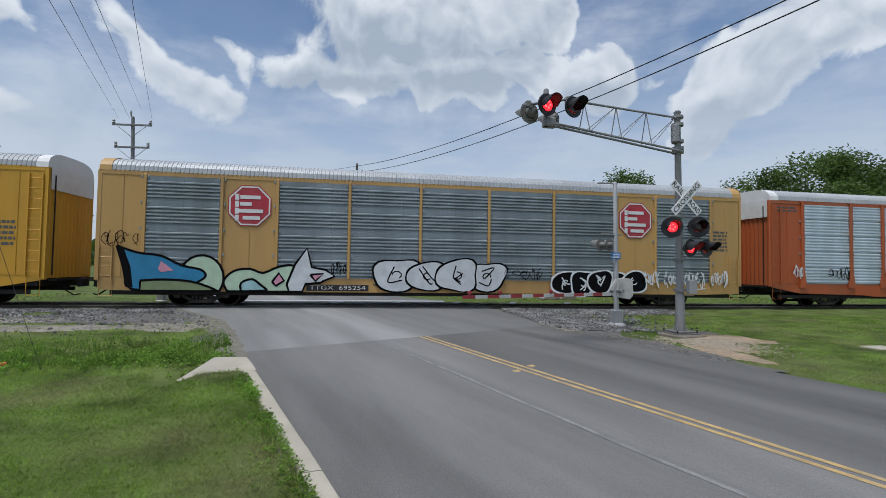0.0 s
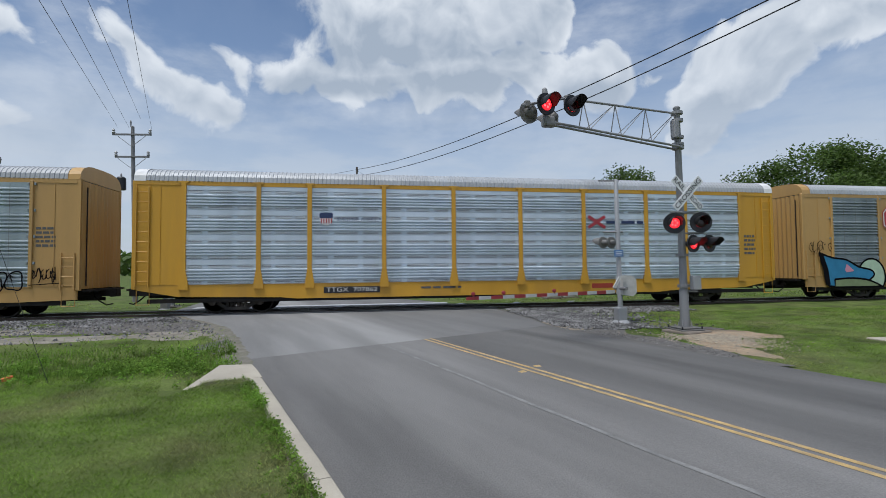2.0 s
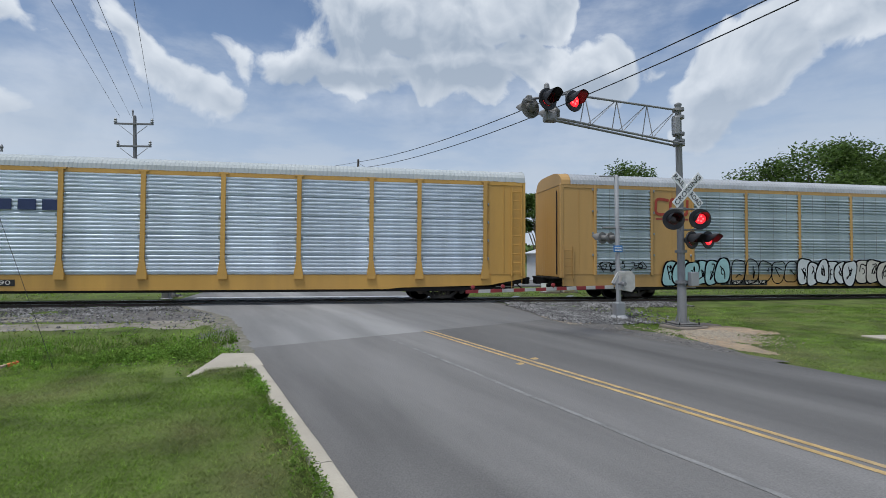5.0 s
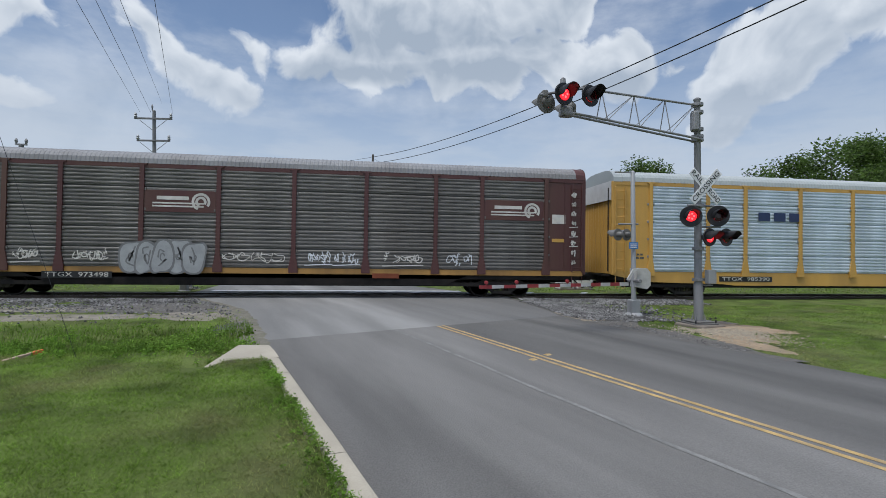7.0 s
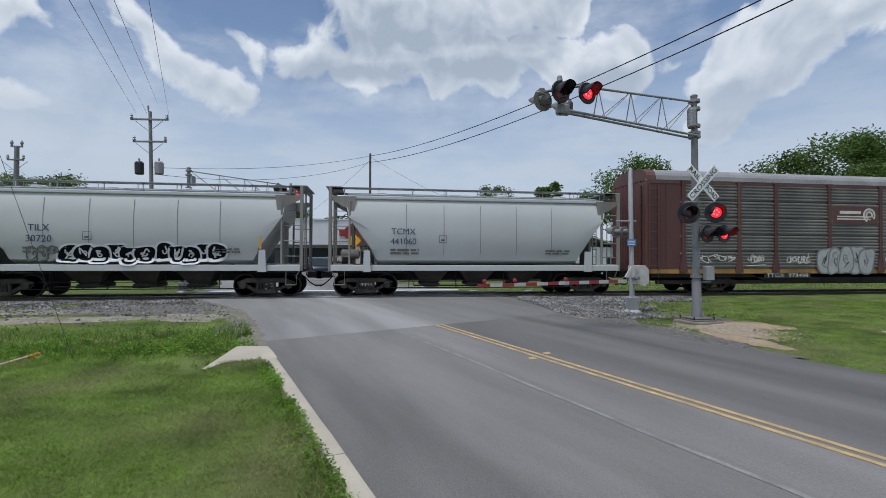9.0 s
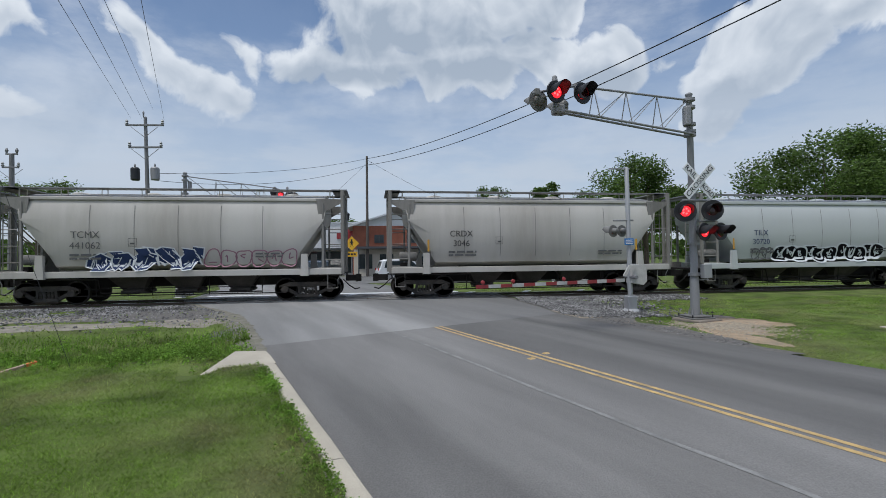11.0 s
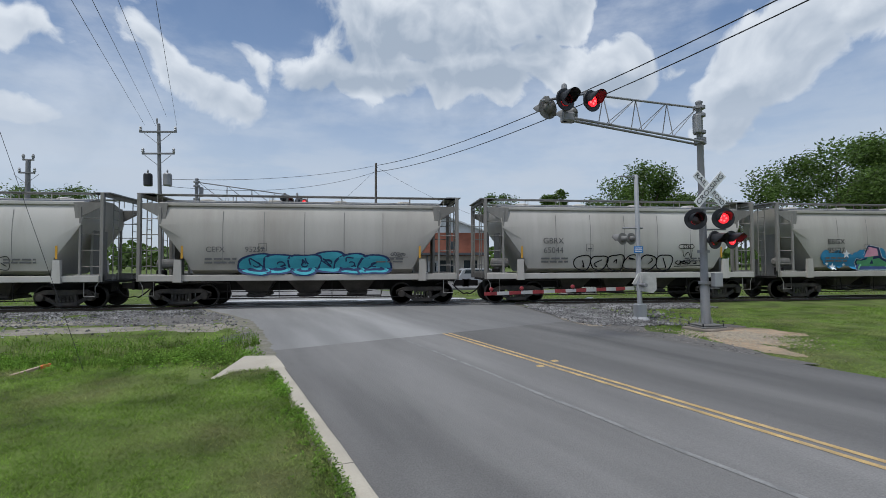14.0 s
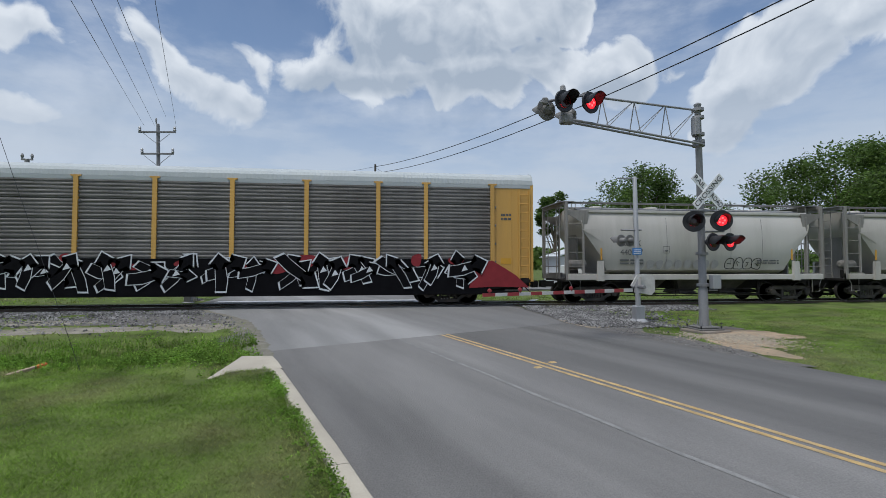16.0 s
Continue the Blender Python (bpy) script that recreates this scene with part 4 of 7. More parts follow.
def hopper(label, left, paint_mat):
    """A covered hopper railcar, 12.7 m over its end posts."""
    car = thing("hopper_railcar", label, "railcar", pose(left, 0, 0), "railcars of the train")
    top, side = 4.33, 1.28
    # shell: rounded sides, sloped ends
    def ring(x, zb):
        pts = [(-1.02, zb), (-1.34, max(zb, 1.5)), (-1.47, max(zb, 1.95)), (-1.52, max(zb + .01, 2.7)), (-1.5, max(zb + .02, 3.3)), (-1.42, 3.85 if zb < 3.8 else zb + .03), (-1.3, 4.12)]
        return [(x, y, z) for y, z in pts] + [(x, -.6, 4.33), (x, .6, 4.33)] + [(x, -y, z) for y, z in reversed(pts)]
    m = Mesh()
    m.loft([ring(.74, 3.55), ring(.8, 3.25), ring(1.75, 1.85), ring(1.95, 1.34), ring(HL / 2, 1.32), ring(HL - 1.95, 1.34), ring(HL - 1.75, 1.85), ring(HL - .8, 3.25), ring(HL - .74, 3.55)], caps=True)
    shell = part("shell", m, paint_mat, car, smooth=True)
    for i in range(1, 6):
        x = 1.6 + (HL - 3.2) * i / 6
        part("weld_seam", Mesh().strip([[(x - .012, y * 1.004, z) for y, z in ((-1.36, 1.6), (-1.47, 1.95), (-1.52, 2.7), (-1.5, 3.3), (-1.43, 3.83))], [(x + .012, y * 1.004, z) for y, z in ((-1.36, 1.6), (-1.47, 1.95), (-1.52, 2.7), (-1.5, 3.3), (-1.43, 3.83))]]), SEAM_GREY, shell)
    for s in (-1, 1):
        part("side_sill", Mesh().box(.1, s * 1.5 - .08, 1.06, HL - .1, s * 1.5 + .08, side + .02, .015), paint_mat, car)
        part("top_chord", Mesh().box(.75, s * 1.36 - .06, 4.03, HL - .75, s * 1.36 + .06, 4.16, .02), paint_mat, car)
        part("walkway", Mesh().box(.05, s * .98 - .28, 4.5, HL - .05, s * .98 + .28, 4.525), GALV, car)
        for i in range(9):
            x = .6 + (HL - 1.2) * i / 8
            part("walkway_bracket", Mesh().box(x - .012, s * .98 + .2, 4.2, x + .012, s * .98 + .225, 4.5).box(x - .012, s * .98 - .225, 4.2, x + .012, s * .98 - .2, 4.5).box(x - .012, s * .98 - .225, 4.475, x + .012, s * .98 + .225, 4.5), paint_mat, car)
        for x in (1.55, HL - 1.55):
            part("jacking_post", Mesh().prism([(x - .16, 1.02), (x + .16, 1.02), (x + .12, 1.9), (x - .12, 1.9)], s * 1.6 - .07, s * 1.6 + .07), paint_mat, car)
    for i in range(4):
        part("roof_hatch", Mesh().lathe([(0, .3), (.1, .3), (.13, .26)], (2.1 + i * 2.77, 0, 4.33), "z", n=14), paint_mat, car)
    # bays and outlets below, coloured dark for the shade under the sill
    for i in range(3):
        x = HL / 2 + (i - 1) * 2.05
        m = Mesh()
        m.loft([[(x - .95, -1.15, 1.3), (x + .95, -1.15, 1.3), (x + .95, 1.15, 1.3), (x - .95, 1.15, 1.3)], [(x - .36, -.5, .5), (x + .36, -.5, .5), (x + .36, .5, .5), (x - .36, .5, .5)]], caps=True)
        m.box(x - .42, -.62, .4, x + .42, .62, .5, .02)
        part("discharge_bay", m, BAY_SHADE, car)
        part("outlet_gate", Mesh().box(x - .3, -.9, .36, x + .3, .9, .43, .01).rod((x, -.95, .4), (x, -.7, .4), .05), UNDER, car)
    part("train_pipe", Mesh().tube([(1.4, -1.35, .98), (3.4, -1.35, .98), (3.5, -1.35, .45), (9.4, -1.35, .42), (9.5, -1.35, .95)], .03), UNDER, car)
    m = Mesh().rod((2.4, -1.2, .34), (HL - 2.4, -1.2, .34), .022, 6).rod((2.9, -1.3, .62), (HL - 3.6, -1.3, .62), .018, 6)
    for x in (3.3, 5.3, 7.4, 9.4):
        m.rod((x, -1.25, .32), (x, -1.3, 1.05), .016, 6)
    part("brake_rod", m, UNDER, car)
    m = Mesh().box(.3, -.3, .62, HL - .3, .3, 1.05)
    m.box(.15, -1.45, .98, 1.9, 1.45, 1.07); m.box(HL - 1.9, -1.45, .98, HL - .15, 1.45, 1.07)
    part("underframe", m, UNDER, car)
    # end cages: dirty paint, its colour darkened too for their shadowed recess
    for x, d in ((0.0, 1), (HL, -1)):
        for s in (-1, 1):
            y = s * 1.45
            part("corner_post", Mesh().box(min(x, x + d * .13), y - .07, 1.05, max(x, x + d * .13), y + .07, 4.5, .01), HOPPER_END, car)
            part("inner_post", Mesh().box(min(x + d * .8, x + d * .88), y - .05, 1.2, max(x + d * .8, x + d * .88), y + .05, 3.95, .01), HOPPER_END, car)
            part("gusset", Mesh().prism([(x + d * .1, 4.12), (x + d * .1, 3.95), (x + d * .3, 3.85), (x + d * .75, 3.6), (x + d * 1.0, 3.3), (x + d * 1.1, 4.12)], y - .02, y + .02), HOPPER_END, car)
            part("end_beam", Mesh().box(min(x, x + d * 1.0), y - .06, 1.05, max(x, x + d * 1.0), y + .06, 1.34, .01), HOPPER_END, car)
            l = None
            for k in range(4):
                z = 1.65 + k * .62
                r = Mesh().rod((x + d * .1, y - s * .02, z), (x + d * .85, y - s * .02, z), .018, 6)
                l = part("grab_iron", r, HOPPER_END, car)
        part("centre_stay", Mesh().box(min(x + d * .9, x + d * 1.0), -.5, 1.05, max(x + d * .9, x + d * 1.0), .5, 3.4), HOPPER_END, car)
        for yy in (-.75, .75):
            m = Mesh().tube([(x + d * .03, yy, 1.1), (x + d * .03, yy, 4.5)], .022)
            m.tube([(x + d * .03, yy + .4, 1.1), (x + d * .03, yy + .4, 4.5)], .022)
            for k in range(9):
                m.rod((x + d * .03, yy, 1.3 + k * .37), (x + d * .03, yy + .4, 1.3 + k * .37), .014, 6)
            part("end_ladder", m, HOPPER_END, car)
        part("end_walkway", Mesh().box(min(x - d * .12, x + d * .5), -1.3, 4.5, max(x - d * .12, x + d * .5), 1.3, 4.54), GALV, car)
        part("top_beam", Mesh().box(min(x, x + d * .1), -1.45, 4.36, max(x, x + d * .1), 1.45, 4.5), HOPPER_END, car)
        m = Mesh().tube([(x + d * .12, -1.5, 1.08), (x + d * .25, -1.52, .85), (x + d * .25, -1.52, .5), (x + d * .65, -1.52, .5), (x + d * .65, -1.52, 1.05)], .018)
        part("stirrup_step", m, HOPPER_END, car)
        coupler(car, x, -d)
    # brake gear at the left end
    part("air_reservoir", Mesh().lathe([(0, .1), (.05, .2), (.75, .2), (.8, .1)], (.45, -.75, 1.75), "x", n=16), HOPPER_END, car)
    part("brake_valve", Mesh().box(.5, -1.0, 1.1, .8, -.7, 1.5, .03), UNDER, car)
    for x in (1.5, HL - 1.5):
        bogie(car, x)
    TRAIN.append((car, left))
    return car


HOPPERS = [hopper(lb, HOPPER_LEFT[i], mt) for i, (lb, mt) in enumerate((
    ("clean pale grey covered hopper with blue lettering", HOPPER_CLEAN),
    ("pale grey covered hopper with black graffiti", HOPPER_CLEAN),
    ("pale grey covered hopper", HOPPER),
    ("pale grey covered hopper with dark blue graffiti", HOPPER),
    ("stained grey covered hopper with pink and green graffiti", HOPPER_OLD),
    ("grey covered hopper with outlined graffiti", HOPPER),
    ("stained grey covered hopper with turquoise graffiti", HOPPER_OLD),
    ("pale grey covered hopper with faded graffiti", HOPPER)))]

# ---- the crossing's signals ----
LAMPS = []      # (lens, its pose on the lamp, lit at the start)


def lens_mesh():
    """A lens unit: glowing face with bright diodes to the front, dark face behind."""
    m = Mesh()
    m.lathe([(0, .145), (-.012, .13), (-.018, .06), (-.018, .001)], (0, 0, 0), n=24)
    n1 = len(m.f)
    for i in range(5):
        a = 2 * math.pi * i / 5
        m.lathe([(-.016, .03), (-.026, .02), (-.026, .001)], (.07 * math.cos(a), 0, .07 * math.sin(a)), n=8)
    n2 = len(m.f)
    m.lathe([(.004, .145), (.014, .13), (.02, .06), (.02, .001)], (0, 0, 0), n=24)
    me = bpy.data.meshes.new("lens")
    me.from_pydata(m.v, [], m.f)
    for k in (LENS_ON, LENS_HOT, LENS_OFF):
        me.materials.append(k)
    for p in me.polygons:
        p.material_index = 0 if p.index < n1 else (1 if p.index < n2 else 2)
    bm = bmesh.new(); bm.from_mesh(me)
    bmesh.ops.recalc_face_normals(bm, faces=bm.faces)
    bm.to_mesh(me); bm.free()
    return me


LENS_ME = lens_mesh()


def lamp(parent, at, r, lit, back=False):
    """A flashing lamp facing its own -y: round backing, hood, housing, lens."""
    shell = LAMP_GREY if back else BLACK
    m = Mesh()
    m.lathe([(.02, r * .5), (.12, r * .48), (.2, r * .34), (.22, .02)], (0, 0, 0), n=20)
    h = part("lamp", m, shell, parent, "round flashing lamp on its bracket", True, at)
    m = Mesh()
    m.lathe([(0, .15), (-.01, r * .97), (.0, r), (.02, r), (.025, r * .5)], (0, 0, 0), n=28, caps=False)
    part("backing_disc", m, shell, h, smooth=True)
    m = Mesh()
    rows = []
    for y, k in ((0, 1.0), (-.16, 1.02), (-.34, .98)):
        row = []
        for i in range(13):
            a = math.pi * (-.12 + 1.24 * i / 12) if y > -.3 else math.pi * (.15 + .7 * i / 12)
            row.append((.16 * k * math.cos(a), y, .16 * k * math.sin(a)))
        rows.append(row)
    m.strip(rows)
    m.strip([[(x * 1.06, y, z * 1.06) for x, y, z in r_] for r_ in rows])
    part("hood", m, shell, h, smooth=True)
    spot = pose(0, -.005, 0)
    ln = part("lens", LENS_ME, None, h, "red lens of the flashing lamp", at=spot)
    LAMPS.append((ln, spot, lit))
    return h


def build_signal():
    t = thing("cantilever_signal", "galvanised cantilever crossing signal with red flashing lamps", "crossing signal", pose(7.16, -9.15, -.06, 0, -.75, 0))
    m = Mesh()
    m.lathe([(0, .125), (1.1, .12), (1.15, .102), (6.24, .082), (6.27, .1), (6.3, .1), (6.34, .05)], (0, 0, 0), "z", n=18)
    mast = part("mast", m, GALV, t, smooth=True)
    for a in range(4):
        c, s = math.cos(a * math.pi / 2 + .5), math.sin(a * math.pi / 2 + .5)
        part("gusset", Mesh().add([(c * .15, s * .15, .03), (c * .22, s * .22, .03), (c * .15, s * .15, .28), (c * .15 - s * .02, s * .15 + c * .02, .03), (c * .22 - s * .02, s * .22 + c * .02, .03), (c * .15 - s * .02, s * .15 + c * .02, .28)], [(0, 1, 2), (5, 4, 3), (0, 3, 4, 1), (1, 4, 5, 2), (2, 5, 3, 0)]), GALV, mast)
    part("base_plate", Mesh().box(-.36, -.36, 0, .36, .36, .035, .01).box(-.3, -.3, .05, .3, .3, .08, .01).rod((-.2, -.2, .03), (-.2, -.2, .06), .03, 6).rod((.2, -.2, .03), (.2, -.2, .06), .03, 6).rod((.2, .2, .03), (.2, .2, .06), .03, 6).rod((-.2, .2, .03), (-.2, .2, .06), .03, 6), LAMP_GREY, t, "rust-stained double base plate")
    for x, y in ((-.3, -.3), (.3, -.3), (.3, .3), (-.3, .3)):
        part("anchor_bolt", Mesh().rod((x, y, 0), (x, y, .12), .02, 8), BLACK, t)
    for z in (1.18, 2.05, 3.25, 5.1, 5.2, 5.4, 5.88, 6.1):
        part("clamp_band", Mesh().lathe([(0, .16), (.08, .16)], (0, 0, z), "z", n=16), GALV, t)
    # arm
    D = Vector((-4.34, -1.8, 0)); D.normalize()
    Pp = Vector((-D.y, D.x, 0))
    n = 4.95
    def at(u, w, z):
        p = D * u + Pp * w
        return (p.x, p.y, z)
    for w in (-.13, .13):
        part("lower_chord", Mesh().rod(at(.05, w, 5.14), at(n, w * .6, 5.14), .03, 10), GALV, t)
    part("upper_chord", Mesh().rod(at(.0, 0, 6.13), at(4.5, 0, 5.8), .028, 10), GALV, t)
    zt = lambda u: 6.13 - .33 * u / 4.5
    us = (1.45, 2.7, 3.88)
    for u in us:
        for w in (-.12, .12):
            part("strut", Mesh().rod(at(u - w * .5, w, 5.14), at(u, 0, zt(u)), .013, 6), GALV, t)
    for a, b in zip((.05,) + us[:2], us):
        for w in (-.12, .12):
            part("diagonal", Mesh().rod(at(b - .08, w, 5.14), at(a + .04, 0, zt(a)), .011, 6), GALV, t)
    # head: sloping pipe with two lamps each way
    part("head_pipe", Mesh().rod(at(5.85, .0, 5.42), at(4.4, 0, 5.83), .03, 10), GALV, t)
    part("head_block", Mesh().box(-.13, -.13, -.1, .13, .13, .1, .03), GALV, t, at=Matrix.Translation(at(n + .12, 0, 5.16)))
    part("head_post", Mesh().rod(at(5.15, 0, 5.06), at(5.15, 0, 5.84), .045, 12).lathe([(0, .07), (.1, .06), (.14, .02)], at(5.15, 0, 5.8), "z", n=10), GALV, t)
    for u, z in ((5.7, 5.47), (5.2, 5.62), (4.45, 5.8)):
        part("pipe_clamp", Mesh().box(-.06, -.06, -.07, .06, .06, .07, .015), LAMP_GREY, t, at=Matrix.Translation(at(u, 0, z)))
    face = pose(0, 0, 0, 0, 0, 17.8)
    back = pose(0, 0, 0, 0, 0, 197.8)
    M = lambda u, w, z, r: Matrix.Translation(at(u, w, z)) @ r
    lamp(t, M(5.31, -.0, 5.47, face) @ pose(0, -.22, 0), .25, True)
    lamp(t, M(4.48, -.0, 5.57, face) @ pose(0, -.22, 0), .25, False)
    lamp(t, M(5.52, .0, 5.36, back) @ pose(0, -.18, 0), .25, False, True)
    lamp(t, M(4.72, .0, 5.38, back) @ pose(0, -.3, 0), .23, True, True)
    # bell box near the top of the mast
    part("junction_box", Mesh().box(-.26, -.24, 5.38, -.1, -.04, 5.88, .02), GALV, t)
    part("equipment_box", Mesh().box(.1, -.3, 1.12, .34, -.12, 1.5, .012), ALUM, t)
    part("small_bracket", Mesh().box(.1, -.12, 1.05, .36, .0, 1.08), GALV, t)
    # main pair and side pair
    part("lamp_bracket", Mesh().rod((-.45, -.2, 3.28), (.45, -.06, 3.28), .03, 8).rod((0, 0, 3.28), (0, -.15, 3.28), .05, 8), GALV, t)
    main = pose(0, 0, 0, 0, 0, -20)
    lamp(t, Matrix.Translation((-.42, -.3, 2.97)) @ main, .29, True)
    lamp(t, Matrix.Translation((.4, -.3, 2.99)) @ main, .29, False)
    side = pose(0, 0, 0, 0, 0, 14)
    part("side_bracket", Mesh().rod((0, 0, 2.7), (.62, -.1, 2.7), .025, 8), GALV, t)
    lamp(t, Matrix.Translation((.14, -.3, 2.4)) @ side, .25, True)
    lamp(t, Matrix.Translation((.66, -.28, 2.4)) @ side, .25, False)
    # crossbuck
    hub = Matrix.Translation((0.05, -.22, 3.8)) @ pose(0, 0, 0, 0, 0, 3)
    part("crossbuck_bracket", Mesh().box(-.08, -.02, -.12, .08, .16, .12, .01), GALV, t, at=hub)
    for k, (ang, words) in enumerate(((-45, ("RAIL", "ROAD")), (45, ("CROSSING",)))):
        tilt = hub @ Matrix.Rotation(radians(-ang), 4, "Y") @ pose(0, -.035 - .015 * k, 0)
        b = part("crossbuck_blade", Mesh().box(-.61, -.006, -.115, .61, .006, .115, .002), WHITE, t, "white crossbuck blade with black letters", at=tilt)
        if k == 0:
            lettering("RAIL", .2, INK, b, pose(-.37, -.01, 0), .42)
            lettering("ROAD", .2, INK, b, pose(.36, -.01, 0), .44)
        else:
            lettering("CROSSING", .2, INK, b, pose(0, -.01, 0), 1.12)
    # footing
    f = thing("signal_footing", "low square concrete footing of the signal mast", "footing", pose(7.16, -9.2, -.06, 0, 0, 17))
    part("slab", Mesh().box(-.47, -.45, -.3, .47, .45, -.005, .03), CONCRETE_OLD, f)
    return t, f


signal, footing = build_signal()


BOOM_WHITE = mat("weathered_white_sheeting", (0.5, 0.49, 0.46), 0.6, 0, 0.12, 4, 0, 50, 0.5, (0.3, 0.27, 0.23))


def build_gate():
    t = thing("crossing_gate", "aluminium crossing gate with red and white striped boom lowered", "crossing gate", pose(6.68, -6.59, -.15, 0, -.9, 0))
    part("mast", Mesh().lathe([(.0, .085), (4.75, .07), (4.8, .04)], (0, 0, 0), "z", n=16), ALUM, t, smooth=True)
    part("base", Mesh().box(-.16, -.16, .03, .16, .16, .52, .03), ALUM, t)
    part("base_plate", Mesh().lathe([(0, .3), (.04, .28), (.1, .2)], (0, 0, 0), "z", n=20), ALUM, t)
    for x, y in ((-.2, -.2), (.2, -.2), (.2, .2), (-.2, .2)):
        part("bolt", Mesh().rod((x, y, .02), (x, y, .12), .018, 6), GALV, t)
    part("top_arm", Mesh().box(-.62, -.03, 4.72, .1, .03, 4.76, .005), GALV, t)
    # mechanism
    m = Mesh().prism([(-.02, .95), (.34, .88), (.46, 1.0), (.46, 1.42), (.34, 1.56), (-.02, 1.56)], -.25, .2)
    part("mechanism_box", m, BOOM_WHITE, t, "white gate mechanism housing")
    m = Mesh().prism([(-.42, 1.2), (-.2, 1.55), (.05, 1.55), (.05, 1.48), (-.16, 1.48), (-.32, 1.18)], -.35, -.29)
    part("support_arm", m, BOOM_WHITE, t)
    part("pivot", Mesh().rod((.0, -.42, 1.15), (.0, .3, 1.15), .06, 12), GALV, t)
    # boom
    a, b = Vector((-.35, -.3, 1.06)), Vector((-5.65, -1.95, 1.12))
    d = (b - a)
    n = 14
    for i in range(n):
        p, q = a + d * (i / n), a + d * ((i + 1) / n)
        ang = math.degrees(math.atan2(d.y, d.x))
        m = Mesh().box(0, -.012, -.055 + .01 * i / n, d.length / n, .012, .055 - .01 * i / n)
        part("boom_band", m, RED_PAINT if i % 2 == 1 else BOOM_WHITE, t, at=Matrix.Translation(p) @ pose(0, 0, 0, 0, math.degrees(math.asin(-d.z / d.length)), ang))
    for u in (.45, .78, .96):
        p = a + d * u
        part("boom_lamp", Mesh().lathe([(-.04, .03), (-.03, .055), (.03, .055), (.04, .03)], (p.x, p.y, p.z + .12), n=12).box(p.x - .015, p.y - .015, p.z + .03, p.x + .015, p.y + .015, p.z + .09), RED_PAINT, t, "small red lamp on the boom")
    # lamps facing the other way
    part("lamp_bar", Mesh().rod((-.55, -.05, 3.02), (.18, .0, 3.02), .03, 8), GALV, t)
    lamp(t, pose(-.48, .12, 2.68, 0, 0, 197), .2, False, True)
    lamp(t, pose(-.12, .22, 2.68, 0, 0, 197), .2, True, True)
    part("blue_sign", Mesh().box(-.2, -.1, 2.2, .12, -.085, 2.42), mat("blue_sign_paint", (.05, .2, .5), .5, dirt=.2), t, "small blue emergency notice plate")
    for z in (2.36, 2.3, 2.25):
        part("bar", Mesh().box(-.16, -.106, z - .012, .08, -.1, z + .012), WHITE, t)

    return t


gate = build_gate()


def far_copy(ob, m, label):
    """The same equipment across the track, turned the other way; its lamps flash too."""
    first = {o.name: (at, lit) for o, at, lit in LAMPS}
    c = copy_thing(ob, m)
    for a, b in zip(ob.children_recursive, c.children_recursive):
        if a.name in first:
            LAMPS.append((b, first[a.name][0], first[a.name][1]))
    return tagged(c, label)


far_copy(signal, pose(-11.3, 4.9, -.12, 0, 0, 180), "galvanised cantilever crossing signal across the track")
copy_thing(footing, pose(-11.3, 5.0, -.12, 0, 0, 197))
far_copy(gate, pose(-10.82, 2.9, -.15, 0, 0, 180), "aluminium crossing gate across the track, boom lowered")

# ---- poles, cables, trees, the street beyond ----
def cable(name, a, b, sag, r=.012, label="black overhead power cable"):
    a, b = Vector(a), Vector(b)
    n = 18
    pts = [a.lerp(b, i / n) + Vector((0, 0, -4 * sag * (i / n) * (1 - i / n))) for i in range(n + 1)]
    t = part(name, Mesh().tube([tuple(p) for p in pts], r, 5), WIRE)
    return tagged(t, label, "cable", "overhead cables")


POLE_GREY = mat("silvered_pole", (0.19, 0.19, 0.19), 0.9, 0, 0.15, 3, 0.3, 40, 0.4, (0.12, 0.115, 0.11), streak=True)


def utility_pole(x, y, h, lean, label, arms=(), r=.15):
    t = thing("utility_pole", label, "utility pole", pose(x, y, -.2, 0, lean, 0), "utility poles")
    part("shaft", Mesh().lathe([(0, r * 1.25), (h, r * .8), (h + .05, r * .4)], (0, 0, 0), "z", n=14), POLE_GREY if arms else POLE, t, smooth=True)
    for z, w in arms:
        a = part("crossarm", Mesh().box(-w, -.15, z - .05, w, -.06, z + .05, .01), POLE_GREY, t)
        for s in (-1, 1):
            m = Mesh().lathe([(0, .05), (.07, .1), (.14, .05), (.2, .09), (.3, .03)], (s * w * .93, -.1, z + .05), "z", n=10)
            part("insulator", m, ALUM, a)
            part("brace", Mesh().box(-.015, -.17, 0, .015, -.155, 1.0), GALV, a, at=pose(0, 0, z - .75, 0, s * 50, 0))
    return t


